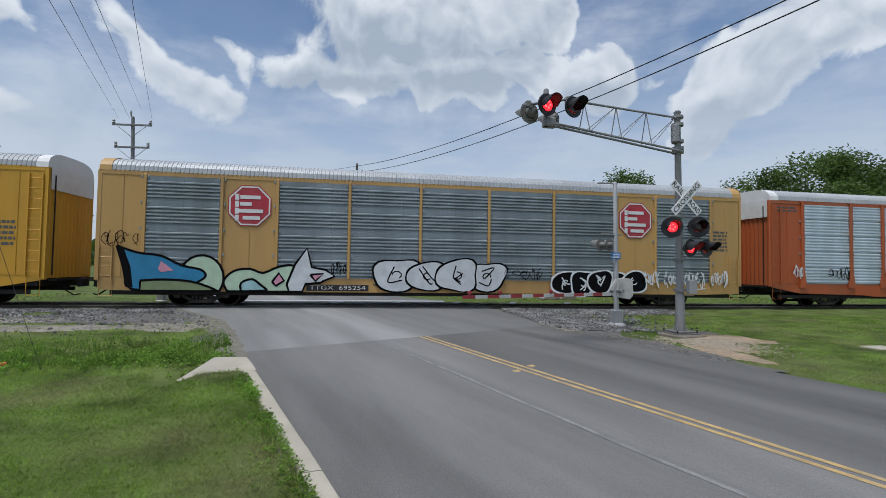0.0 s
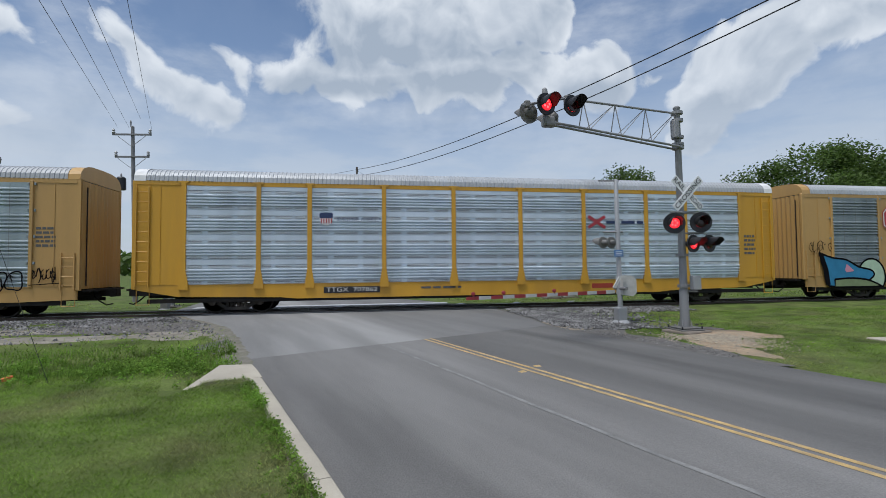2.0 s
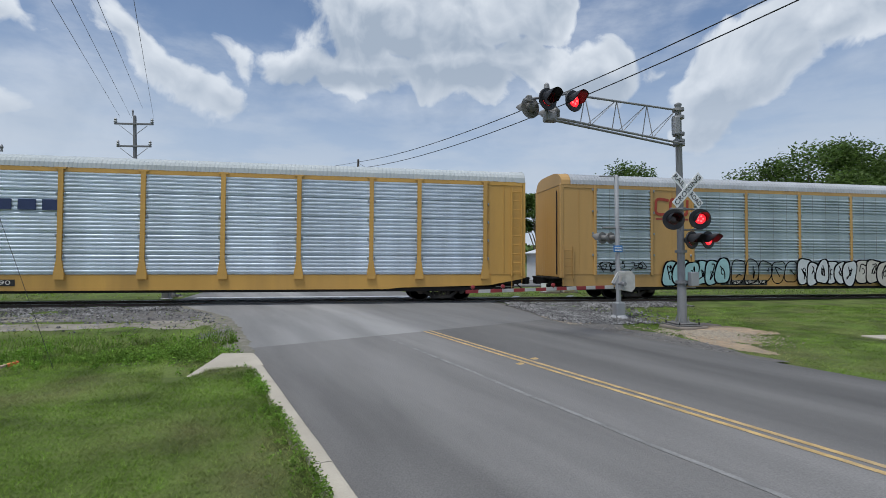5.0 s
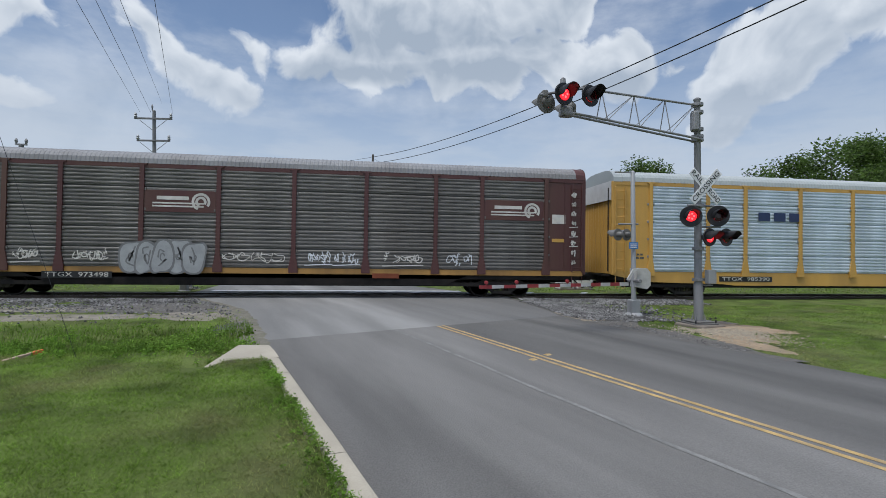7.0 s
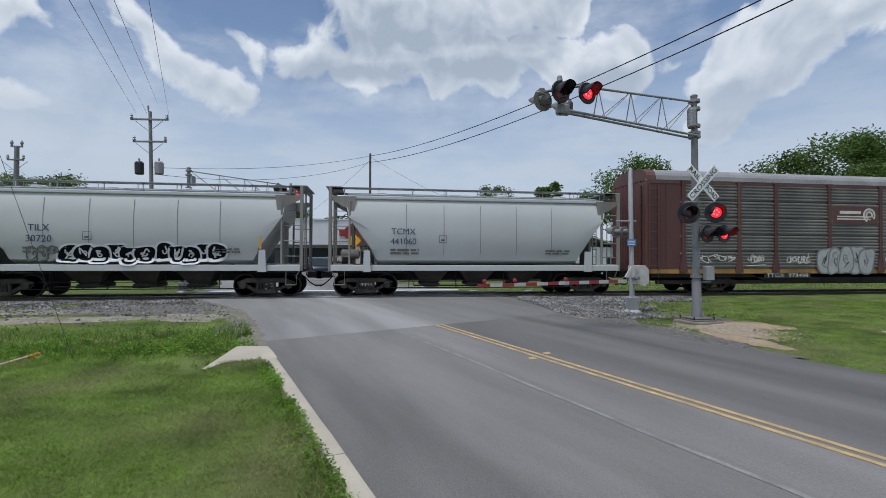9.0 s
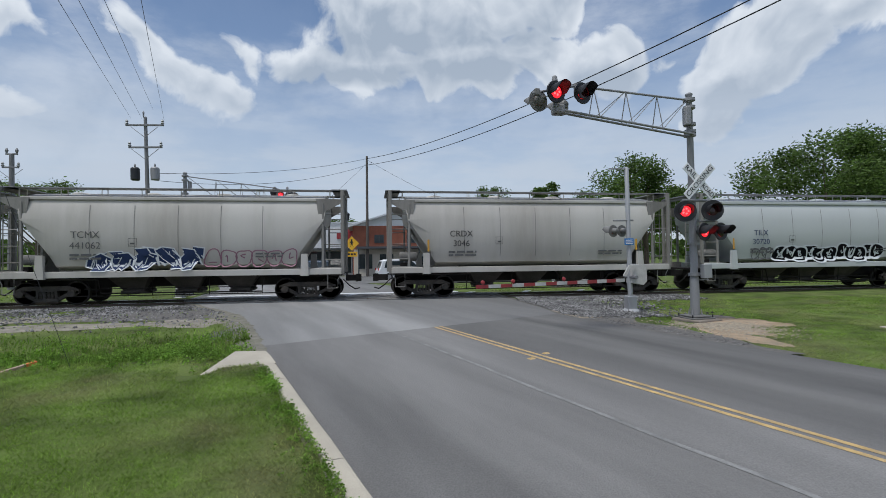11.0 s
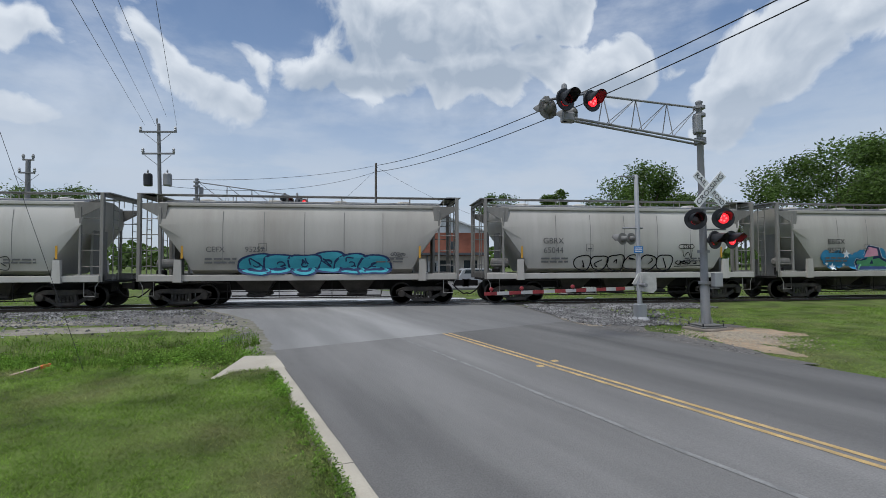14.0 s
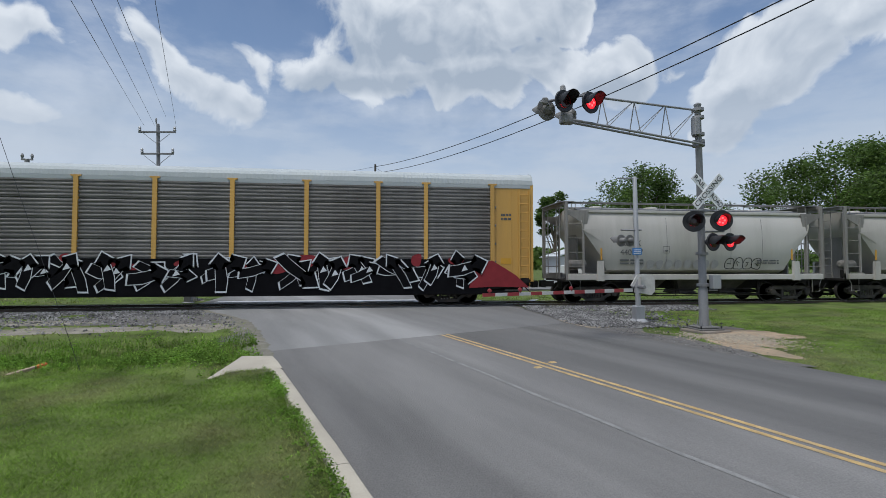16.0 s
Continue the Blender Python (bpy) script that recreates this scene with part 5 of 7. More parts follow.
def build_poles():
    t = utility_pole(-15.1, 10, 10.6, -1.6, "grey wooden utility pole with two crossarms and transformers", [(10.1, 1.08), (8.75, .95)], .115)
    for x, m_ in ((-.62, BLACK), (.5, GALV)):
        part("transformer", Mesh().lathe([(0, .2), (.05, .25), (.7, .25), (.78, .18), (.8, .03)], (x, -.1, 6.75), "z", n=14), m_, t, smooth=True)
        part("bushing", Mesh().lathe([(0, .04), (.1, .06), (.2, .03)], (x, -.1, 7.55), "z", n=8), GALV, t)
    part("pin_insulator", Mesh().lathe([(0, .03), (.2, .05), (.3, .06), (.4, .02)], (-.1, 0, 10.6), "z", n=8), GALV, t)
    utility_pole(-2.2, 24, 11.4, 0, "thin dark utility pole beyond the track", (), .12)
    t = utility_pole(-25.3, 14, 9.0, 0, "grey utility pole with insulators at its top", [(8.1, .5)], .17)
    part("top_bracket", Mesh().box(-.35, -.05, 8.95, .35, .05, 9.05).lathe([(0, .05), (.2, .1), (.35, .04)], (-.3, 0, 9.05), "z", n=8).lathe([(0, .05), (.2, .1), (.35, .04)], (.3, 0, 9.05), "z", n=8), GALV, t)
    # cables
    cable("power_cable", (-2.2, 24, 11.0), (10.75, -12, 9.55), .9, .022)
    cable("power_cable", (-2.2, 24, 10.4), (11.25, -12, 9.4), 1.0, .022)
    for i, (x, z) in enumerate(((-7.55, 6.75), (-7.2, 6.8), (-6.75, 6.85), (-6.05, 6.95))):
        cable("line_wire", (-16.2 + i * .62, 10, 10.3 if i != 2 else 10.9), (x, -12, z), .0, .006, "thin grey overhead line wire")
    cable("street_cable", (-15.3, 10, 7.0), (-2.2, 24, 11.0), .5, .014)
    cable("street_cable", (-15.3, 10, 6.6), (-2.2, 24, 10.4), .9, .014)
    cable("street_cable", (-2.2, 24, 10.9), (12, 34, 6.5), .5, .012)
    cable("street_cable", (-2.2, 24, 10.6), (-10, 34, 5.5), .2, .012)
    cable("guy_wire", (-6.5, -13.0, -.2), (-9.0, -13.0, 7.2), 0, .004, "thin guy wire anchored in the grass")


build_poles()


def tree(x, y, h, r, seed, label, base=.35, n=5200, leaf=.34):
    """A broad tree: tapered trunk, limbs, and leaves in clumps with gaps."""
    rng = random.Random(seed)
    t = thing("tree", label, "tree", pose(x, y, -.2), "trees beyond the track")
    trunk = Mesh().lathe([(0, .45), (.5, .34), (h * .35, .26), (h * .6, .12)], (0, 0, 0), "z", n=10)
    clumps = []
    for i in range(34):
        a, b = rng.uniform(0, 2 * math.pi), rng.uniform(-.35, 1)
        k = rng.uniform(.55, 1)
        cx, cy = r * k * math.cos(a) * math.sqrt(1 - b * b * .8), r * .9 * k * math.sin(a) * math.sqrt(1 - b * b * .8)
        cz = h * (base + (1 - base) * .5) + h * (1 - base) * .46 * b * rng.uniform(.75, 1.0)
        clumps.append((Vector((cx, cy, cz)), r * rng.uniform(.2, .36)))
    for c, q in clumps[:12]:
        s = Vector((0, 0, h * rng.uniform(.2, .5)))
        mid = s.lerp(c, .5) + Vector((0, 0, .4))
        trunk.rod(s, mid, .1, 6, .07).rod(mid, c, .07, 6, .02)
    part("trunk", trunk, BARK, t, smooth=True)
    vs, fs = [], []
    n, leaf = int(n * 3.2), leaf * .58
    for i in range(n):
        c, q = clumps[rng.randrange(len(clumps))]
        d = Vector((rng.gauss(0, 1), rng.gauss(0, 1), rng.gauss(0, 1))).normalized() * q * (rng.random() ** .4) * rng.uniform(.8, 1.2)
        d.z *= .75
        p = c + d
        u = Vector((rng.gauss(0, 1), rng.gauss(0, 1), rng.gauss(0, .5))).normalized() * leaf * rng.uniform(.5, 1.2)
        w = u.cross(Vector((rng.gauss(0, 1), rng.gauss(0, 1), rng.gauss(0, 1)))).normalized() * leaf * rng.uniform(.3, .6)
        o = len(vs)
        vs += [p - u, p + w * .9, p + u, p - w]
        fs.append((o, o + 1, o + 2, o + 3))
    me = bpy.data.meshes.new("crown")
    me.from_pydata([tuple(v) for v in vs], [], fs)
    me.materials.append(LEAF)
    part("crown", me, None, t)


def build_trees():
    tree(28.8, 32, 13.0, 6.5, 3, "broad green tree behind the track", .2)
    tree(34.5, 38, 10.5, 4.0, 4, "green tree behind the track", .25, 3500)
    tree(21.5, 40, 12.2, 2.6, 14, "slim green tree behind the track", .25, 2500)
    tree(56.8, 33, 17.5, 9.6, 5, "large spreading green tree behind the track", .2, 8000, .42)
    tree(72, 36, 17.0, 9.0, 6, "large spreading green tree behind the track", .15, 7000, .42)
    tree(80, 40, 15.0, 9.0, 7, "large spreading green tree behind the track", .15, 5000, .45)
    tree(50, 50, 12.5, 6.0, 8, "green tree behind the track", .2, 3500)
    tree(16.8, 52, 13.4, 3.4, 9, "sparse green tree beyond the buildings", .5, 900)
    tree(-46, 50, 12.6, 7.0, 10, "green tree far behind the track", .3, 4000)
    tree(-19, 46, 8.6, 3.6, 11, "green street tree beyond the crossing", .25, 3500)
    tree(-14.5, 50, 9.3, 3.4, 12, "green street tree beyond the crossing", .25, 3500)
    tree(-7, 60, 8.5, 4.0, 13, "green tree behind the white building", .3, 3000)
    # far tree line
    rng = random.Random(5)
    vs, fs = [], []
    for i in range(14000):
        x = rng.uniform(-260, 300)
        y = 150 + 20 * noise.noise((x * .02, 0, 0)) + rng.uniform(0, 14)
        z = rng.random() ** .8 * (7.5 + 4 * noise.noise((x * .05, 4, 0)) + 2 * noise.noise((x * .2, 4, 0)))
        s = rng.uniform(.5, 1.1)
        o = len(vs)
        a, b = rng.uniform(-1, 1), rng.uniform(-1, 1)
        vs += [(x - s, y, z + a * s * .4), (x, y + b * s, z - s), (x + s, y, z - a * s * .4), (x, y - b * s, z + s)]
        fs.append((o, o + 1, o + 2, o + 3))
    me = bpy.data.meshes.new("tree_line")
    me.from_pydata(vs, [], fs)
    me.materials.append(LEAF)
    tagged(new("tree_line", me), "distant line of green trees", "trees", kind="stuff")


build_trees()

BRICK = mat("red_brick", (.3, .105, .062), .9, 0, .2, 1.5, .3, 30, .4, (.18, .08, .06))
STUCCO = mat("white_stucco", (.62, .63, .63), .85, 0, .05, .8, .1, 30, .3, (.5, .49, .47))
METAL_ROOF = mat("pale_metal_roof", (.55, .57, .58), .5, .2, .05, 1, 0, 30, .2, (.4, .4, .4))
DARK_TRIM = mat("dark_trim", (.06, .065, .07), .6)
GLASS = mat("window_glass", (.03, .04, .045), .08, 0, .05, 2)
TRIM = mat("cream_trim", (.55, .5, .42), .7, 0, .06, 2)
CARS = {"white": mat("white_car_paint", (.7, .71, .72), .25, 0, .02, 2), "dark": mat("dark_blue_car_paint", (.03, .045, .06), .25, 0, .05, 2), "red": mat("red_car_paint", (.35, .03, .03), .25, 0, .05, 2), "silver": mat("silver_car_paint", (.4, .41, .42), .3, .3, .05, 2)}
RUBBER = mat("tyre_rubber", (.02, .02, .02), .85)
TAIL = mat("red_tail_lamp", (.35, .02, .02), .2)


def window(parent, x, z, w, h, y, edging=None):
    win = part("window", Mesh().box(x - w / 2, y - .04, z, x + w / 2, y - .01, z + h), edging or TRIM, parent)
    for i in range(2):
        a = x - w / 2 + .05 + i * (w / 2 - .02)
        part("pane", Mesh().box(a, y - .055, z + .06, a + w / 2 - .08, y - .04, z + h - .06), GLASS, win)


def build_street():
    # brick building with a pale gable roof
    t = thing("brick_building", "red brick shop with pale metal gable roof and awning", "building", pose(2.4, 25, -.2))
    part("wall", Mesh().prism([(-6, 0), (-6, 4.95), (6.4, 4.95), (6.4, 0)], 0, 9), BRICK, t)
    part("gable", Mesh().prism([(-6, 4.95), (.4, 7.0), (6.4, 4.95)], .02, 8.9), STUCCO, t)
    for s, (a, b) in enumerate((((-6.5, 4.75), (.4, 7.0)), ((.4, 7.0), (6.9, 4.75)))):
        part("roof", Mesh().prism([a, b, (b[0], b[1] + .16), (a[0], a[1] + .16)], -.5, 9.4), METAL_ROOF, t)
    part("awning", Mesh().prism([(-5.6, 2.75), (6.0, 2.75), (6.0, 2.95), (-5.6, 2.95)], -1.6, 0), DARK_TRIM, t)
    part("lower_front", Mesh().box(-5.9, -.06, 0, 6.3, -.005, 2.7), TRIM, t, "cream painted shop front under the awning")
    for x in (-4.8, -2.8, 2.2, 4.6):
        window(t, x, .8, 1.4, 1.5, -.06)
    for x in (-1.0, .9):
        d = part("door", Mesh().box(x - .5, -.12, .05, x + .5, -.065, 2.2, .01), STUCCO, t)
        part("door_glass", Mesh().box(x - .32, -.135, 1.1, x + .32, -.125, 2.0), GLASS, d)
    for x in (-3.5, -.4, 3.0):
        window(t, x, 3.3, .9, .8, 0, DARK_TRIM)
    for x in (-5.4, -2.4, .2, 3.0, 5.8):
        part("awning_post", Mesh().rod((x, -1.5, 0), (x, -1.5, 2.75), .06, 8), DARK_TRIM, t)
    # white flat-roofed building
    t = thing("white_building", "white flat-roofed shop with red sign and awning", "building", pose(-8.4, 31, -.2))
    part("wall", Mesh().box(-5.5, 0, 0, 5.0, 10, 5.6, .02), STUCCO, t)
    part("parapet_cap", Mesh().box(-5.6, -.08, 5.6, 5.1, 10.1, 5.75), METAL_ROOF, t)
    part("shop_front", Mesh().box(-5.2, -.05, .3, 4.7, -.005, 2.6), GLASS, t)
    part("awning", Mesh().prism([(-5.4, 2.75), (4.9, 2.75), (4.9, 2.95), (-5.4, 2.95)], -1.3, 0), DARK_TRIM, t)
    part("red_sign", Mesh().lathe([(-.12, .75), (-.06, .8), (0, .8)], (4.2, -.02, 4.3), n=20).box(2.9, -.1, 3.95, 5.0, -.02, 4.6, .03), RED_PAINT, t, "rounded red shop sign")
    # low pale building at the far left and right
    t = thing("low_building", "low pale building beyond the crossing", "building", pose(-24, 62, -.2))
    part("wall", Mesh().box(-9, 0, 0, 8, 8, 3.6), STUCCO, t)
    part("roof", Mesh().prism([(-9.5, 3.6), (-.5, 5.0), (8.5, 3.6)], -.4, 8.4), METAL_ROOF, t)
    for x in (-6, -3, 0, 3, 6):
        window(t, x, 1.0, 1.3, 1.3, 0)
    t = thing("shed", "white shed with a pale roof beyond the track", "shed", pose(17.5, 20, -.2))
    part("wall", Mesh().box(-3.2, 0, 0, 3.2, 4, 2.7), STUCCO, t)
    part("roof", Mesh().prism([(-3.5, 2.65), (0, 3.7), (3.5, 2.65), (3.5, 2.75), (0, 3.82), (-3.5, 2.75)], -.3, 4.3), METAL_ROOF, t)
    part("door", Mesh().box(-1.1, -.05, 0, 1.1, -.005, 2.2), METAL_ROOF, t)
    window(t, 2.2, 1.1, .8, .8, 0)
    # white utility cabinets by the track
    for x in (9.5, 10.6):
        c = thing("utility_cabinet", "white metal signal cabinet beyond the track", "cabinet", pose(x, 6.2, -.2), "signal cabinets")
        part("body", Mesh().box(-.45, -.4, .1, .45, .4, 1.9, .03), WHITE, c)
        part("door", Mesh().box(-.38, -.425, .2, .38, -.4, 1.75, .008), CAR_WHITE, c)
        part("handle", Mesh().box(.28, -.45, .95, .32, -.425, 1.15), GALV, c)
        part("plinth", Mesh().box(-.5, -.45, 0, .5, .45, .1), CONCRETE_OLD, c)
    # signs and lamps
    t = thing("pedestrian_sign", "yellow diamond pedestrian warning sign on a post", "road sign", pose(-3.3, 15.5, -.2))
    part("post", Mesh().rod((0, 0, 0), (0, 0, 3.6), .035, 8), GALV, t)
    ye = mat("yellow_sign_sheeting", (.75, .42, .02), .5)
    part("diamond", Mesh().prism([(0, 2.45), (.55, 3.0), (0, 3.55), (-.55, 3.0)], -.06, -.04), ye, t)
    part("symbol", Mesh().prism([(-.1, 2.7), (0, 2.95), (.12, 2.72), (.06, 3.05), (.16, 3.0), (.04, 3.2), (.06, 3.32), (-.05, 3.32), (-.05, 3.2), (-.17, 3.02), (-.06, 3.06)], -.068, -.06), INK, t)
    p = part("plaque", Mesh().box(-.42, -.06, 2.0, .42, -.04, 2.38), ye, t)
    for i in range(3):
        part("bar", Mesh().box(-.3 + i * .22, -.068, 2.13, -.14 + i * .22, -.06, 2.25), INK, p)
    t = thing("street_lamp", "black post-top street lamp", "street lamp", pose(-3.8, 18.5, -.2))
    part("post", Mesh().lathe([(0, .14), (.5, .09), (4.9, .06)], (0, 0, 0), "z", n=12), BLACK, t, smooth=True)
    part("lantern", Mesh().lathe([(0, .1), (.3, .2), (.5, .22), (.6, .26), (.75, .05)], (0, 0, 4.9), "z", n=10), BLACK, t)

    def vehicle(name, label, x, y, turn, paint_, tall, length=4.7):
        c = thing(name, label, "car", pose(x, y, -.2, 0, 0, turn), "parked vehicles")
        l, h = length / 2, tall
        body = [(-l, .35), (-l, .85), (-l + .15, 1.0), (-l + .35, h - .1), (-l + .7, h), (l - 1.9, h), (l - 1.15, 1.05), (l - .1, .9), (l, .7), (l, .35)]
        m = Mesh()
        m.loft([[(x_ * (1 - .02 * k), y_, z_ if z_ < 1.02 else 1.02 + (z_ - 1.02) * (.94 if k else 1)) for x_, z_ in body] for y_, k in ((-.9, 1), (-.8, 0), (.8, 0), (.9, 1))], caps=True)
        part("body", m, paint_, c, smooth=True)
        for s in (-1, 1):
            part("side_glass", Mesh().prism([(-l + .5, 1.08), (-l + .62, h - .14), (l - 1.95, h - .14), (l - 1.35, 1.08)], s * .885 - .02, s * .885 + .02), GLASS, c)
            for xx in (-l + .85, l - .9):
                w = part("wheel", Mesh().lathe([(-.11, .2), (-.11, .33), (.11, .33), (.11, .2)], (xx, s * .82, .33), n=18), RUBBER, c)
                part("rim", Mesh().lathe([(-.12, .2), (-.125, .05)], (xx, s * .82, .33), n=12).lathe([(.12, .2), (.125, .05)], (xx, s * .82, .33), n=12), GALV, w)
            part("tail_lamp", Mesh().box(-l - .01, s * .72 - .12, .85, -l + .06, s * .72 + .12, 1.05, .01), TAIL, c)
        part("rear_glass", Mesh().prism([(-l + .14, 1.06), (-l + .32, h - .16), (-l + .36, h - .16), (-l + .18, 1.06)], -.7, .7), GLASS, c)
        part("windscreen", Mesh().prism([(l - 1.85, h - .06), (l - 1.18, 1.08), (l - 1.14, 1.08), (l - 1.81, h - .06)], -.72, .72), GLASS, c)
        part("bumper", Mesh().box(-l - .05, -.85, .4, -l + .02, .85, .62, .02), DARK_TRIM, c)
    vehicle("parked_car", "dark blue sport utility car parked on the street", -6.3, 19, 100, CARS["dark"], 1.72)
    vehicle("parked_car", "white minivan parked by the brick shop", .9, 18.5, 8, CARS["white"], 1.75)
    vehicle("parked_car", "silver car parked by the brick shop", 7.0, 19.5, 5, CARS["silver"], 1.5)
    vehicle("parked_car", "red car parked on the far street", -11.5, 34, 95, CARS["red"], 1.5)
    vehicle("parked_car", "white pickup parked on the far street", -14.5, 40, 95, CARS["white"], 1.8)
    # far apron of pavement before the shops
    m = Mesh().slab([(-9, 12.5), (16, 12.5), (16, 25), (-12, 25)], -.3, -.045)
    part("parking_apron", m, ASPHALT_OLD, label="pale asphalt parking area before the shops")["kind"] = "structure"


build_street()

# ---- lettering, emblems and spray paint on the cars ----
def spray(name, col, rough=.75):
    return mat(name, col, rough, 0, .12, 2.5, 0, 40, .2, tuple(c * .6 for c in col), spec=.25)


SILVER = spray("silver_spray", (.55, .57, .58))
BLACKS = mat("black_spray", (.006, .006, .007), .85, 0, .2, 2.5, 0, 40, spec=.06)
WHITES = spray("white_spray", (.68, .7, .72))
TEAL = spray("teal_spray", (.3, .47, .48))
BLUES = spray("blue_spray", (.04, .2, .36))
DKBLUE = spray("navy_spray", (.02, .035, .09))
AQUA = spray("turquoise_spray", (.05, .27, .33))
PINK = spray("pink_spray", (.55, .26, .34))
GREENS = spray("green_spray", (.1, .3, .14))
MINT = spray("mint_spray", (.42, .54, .4))
REDS = spray("red_spray", (.35, .03, .04))
PURPLE = spray("mauve_spray", (.25, .13, .17))
CREAM = mat("cream_lettering", (.62, .6, .55), .7, dirt=.4, dirtcol=(.3, .25, .2))
NAVY = mat("navy_lettering", (.02, .035, .1), .6)
GREYINK = mat("faded_lettering", (.085, .085, .085), .7)
SIGN_RED = mat("emblem_red", (.38, .025, .04), .5, dirt=.3)


def rack_y(z):
    return -1.592


def hop_y(z):
    return float(np.interp(z, [1.0, 1.3, 1.5, 1.95, 2.7, 3.3, 3.85], [-1.6, -1.6, -1.42, -1.5, -1.54, -1.52, -1.45]))


def face(m, pts, yf, off):
    """A filled outline that follows the car's side."""
    cx, cz = sum(p[0] for p in pts) / len(pts), sum(p[1] for p in pts) / len(pts)
    rings = [[(cx + (x - cx) * k, yf(cz + (z - cz) * k) - off, cz + (z - cz) * k) for x, z in pts] for k in (1, .66, .33)]
    m.loft(rings)
    m.add(rings[-1], [tuple(range(len(pts)))])


def stroke(m, pts, w, yf, off, close=False):
    pts = [Vector(p) for p in (list(pts) + [pts[0]] if close else pts)]
    rows = []
    for i, p in enumerate(pts):
        d = (pts[min(i + 1, len(pts) - 1)] - pts[max(i - 1, 0)])
        n = Vector((-d.y, d.x)).normalized() * w / 2 if d.length else Vector((w / 2, 0))
        rows.append([(p.x - n.x, yf(p.y - n.y) - off, p.y - n.y), (p.x + n.x, yf(p.y + n.y) - off, p.y + n.y)])
    m.strip(rows)


def spline(pts, n=5):
    """A smooth line through the points."""
    P = [Vector(p) for p in pts]
    o = []
    for i in range(len(P) - 1):
        a, b, c, d = P[max(i - 1, 0)], P[i], P[i + 1], P[min(i + 2, len(P) - 1)]
        for k in range(n):
            t = k / n
            o.append(tuple(.5 * ((2 * b) + (c - a) * t + (2 * a - 5 * b + 4 * c - d) * t * t + (3 * b - a - 3 * c + d) * t ** 3)))
    return o + [tuple(P[-1])]


def bubble(cx, cz, rx, rz, rng, n=26):
    ph, k = rng.uniform(0, 6.3), rng.uniform(.08, .2)
    tall = rng.uniform(2.2, 3.2)
    o = []
    for i in range(n):
        a = 2 * math.pi * i / n
        c, s = math.cos(a), math.sin(a)
        q = (abs(c) ** tall + abs(s) ** tall) ** (-1 / tall) * (1 + k * math.sin(3 * a + ph) * .6)
        o.append((cx + rx * q * c + .12 * rz * s, cz + rz * q * s))
    return o


def bubbles(car, x0, x1, z0, z1, n, fill, line, yf, seed, label, dz=0.0):
    """Fat rounded throw-up shapes with an outline, side by side."""
    rng = random.Random(seed)
    edge_m, fill_m, ink = Mesh(), Mesh(), Mesh()
    step = (x1 - x0) / n
    for i in range(n):
        cx, cz = x0 + step * (i + .5), (z0 + z1) / 2 + rng.uniform(-.08, .08) + dz * i
        rx, rz = step * rng.uniform(.62, .72), (z1 - z0) / 2 * rng.uniform(.85, 1.0)
        sh = bubble(cx, cz, rx, rz, rng)
        o = .003 + .004 * (i % 3)
        face(edge_m, [(cx + (x - cx) * 1.0 + math.copysign(.07, x - cx), cz + (z - cz) * 1.0 + math.copysign(.06, z - cz)) for x, z in sh], yf, o)
        face(fill_m, sh, yf, o + .003)
        for k in range(rng.choice((1, 2, 2))):
            a = rng.uniform(0, 6.3)
            p = [(cx + rx * rng.uniform(-.45, .45), cz + rz * rng.uniform(-.7, .75)) for _ in range(3)]
            stroke(ink, spline(p), .055, yf, o + .006)
        stroke(ink, [(cx + rx * .22 * math.cos(t_ * .7 + a), cz + rz * .25 * math.sin(t_ * .7 + a)) for t_ in range(7)], .05, yf, o + .006)
    g = part("graffiti", edge_m, line, car, label)
    part("paint_fill", fill_m, fill, g)["kind"] = "stuff"
    part("inner_line", ink, line, g)["kind"] = "stuff"
    return g


def outline_letters(car, x0, x1, z0, z1, n, line, yf, seed, label, w=.05):
    rng = random.Random(seed)
    m = Mesh()
    step = (x1 - x0) / n
    for i in range(n):
        cx, cz = x0 + step * (i + .5), (z0 + z1) / 2
        sh = bubble(cx, cz, step * .5, (z1 - z0) / 2 * rng.uniform(.85, 1), rng)
        stroke(m, sh, w, yf, .004 + .003 * (i % 2), True)
        stroke(m, spline([(cx + step * rng.uniform(-.3, .3), cz + (z1 - z0) * rng.uniform(-.3, .3)) for _ in range(3)]), w, yf, .01)
    return part("graffiti", m, line, car, label)


def scribble(car, x0, x1, z0, z1, line, yf, seed, w=.03, n=5):
    """A quick illegible tag: crossing hooks and slashes of uneven size."""
    rng = random.Random(seed)
    m = Mesh()
    step, h = (x1 - x0) / n, z1 - z0
    for i in range(n):
        x, tall = x0 + step * (i + .5), h * rng.uniform(.6, 1.1)
        a = rng.uniform(.9, 2.2)
        for k in range(2):
            turn, r = rng.uniform(-2.6, 2.6), rng.uniform(.35, .55)
            pts = []
            for q in range(5):
                pts.append((x + step * r * math.cos(a) * 1.25, z0 + h * .5 + tall * r * math.sin(a)))
                a += turn * rng.uniform(.5, 1.1)
                r = rng.uniform(.15, .6)
            stroke(m, spline(pts, 3), w * rng.uniform(.7, 1.1), yf, .008 + .002 * k)
    if rng.random() < .5:
        stroke(m, [(x0 - .1, z0 - .12 * h), (x1 + .1, z0 - .02 * h)], w * .8, yf, .013)
    tag = part("graffiti_tag", m, line, car)
    tag["kind"] = "stuff"
    return tag


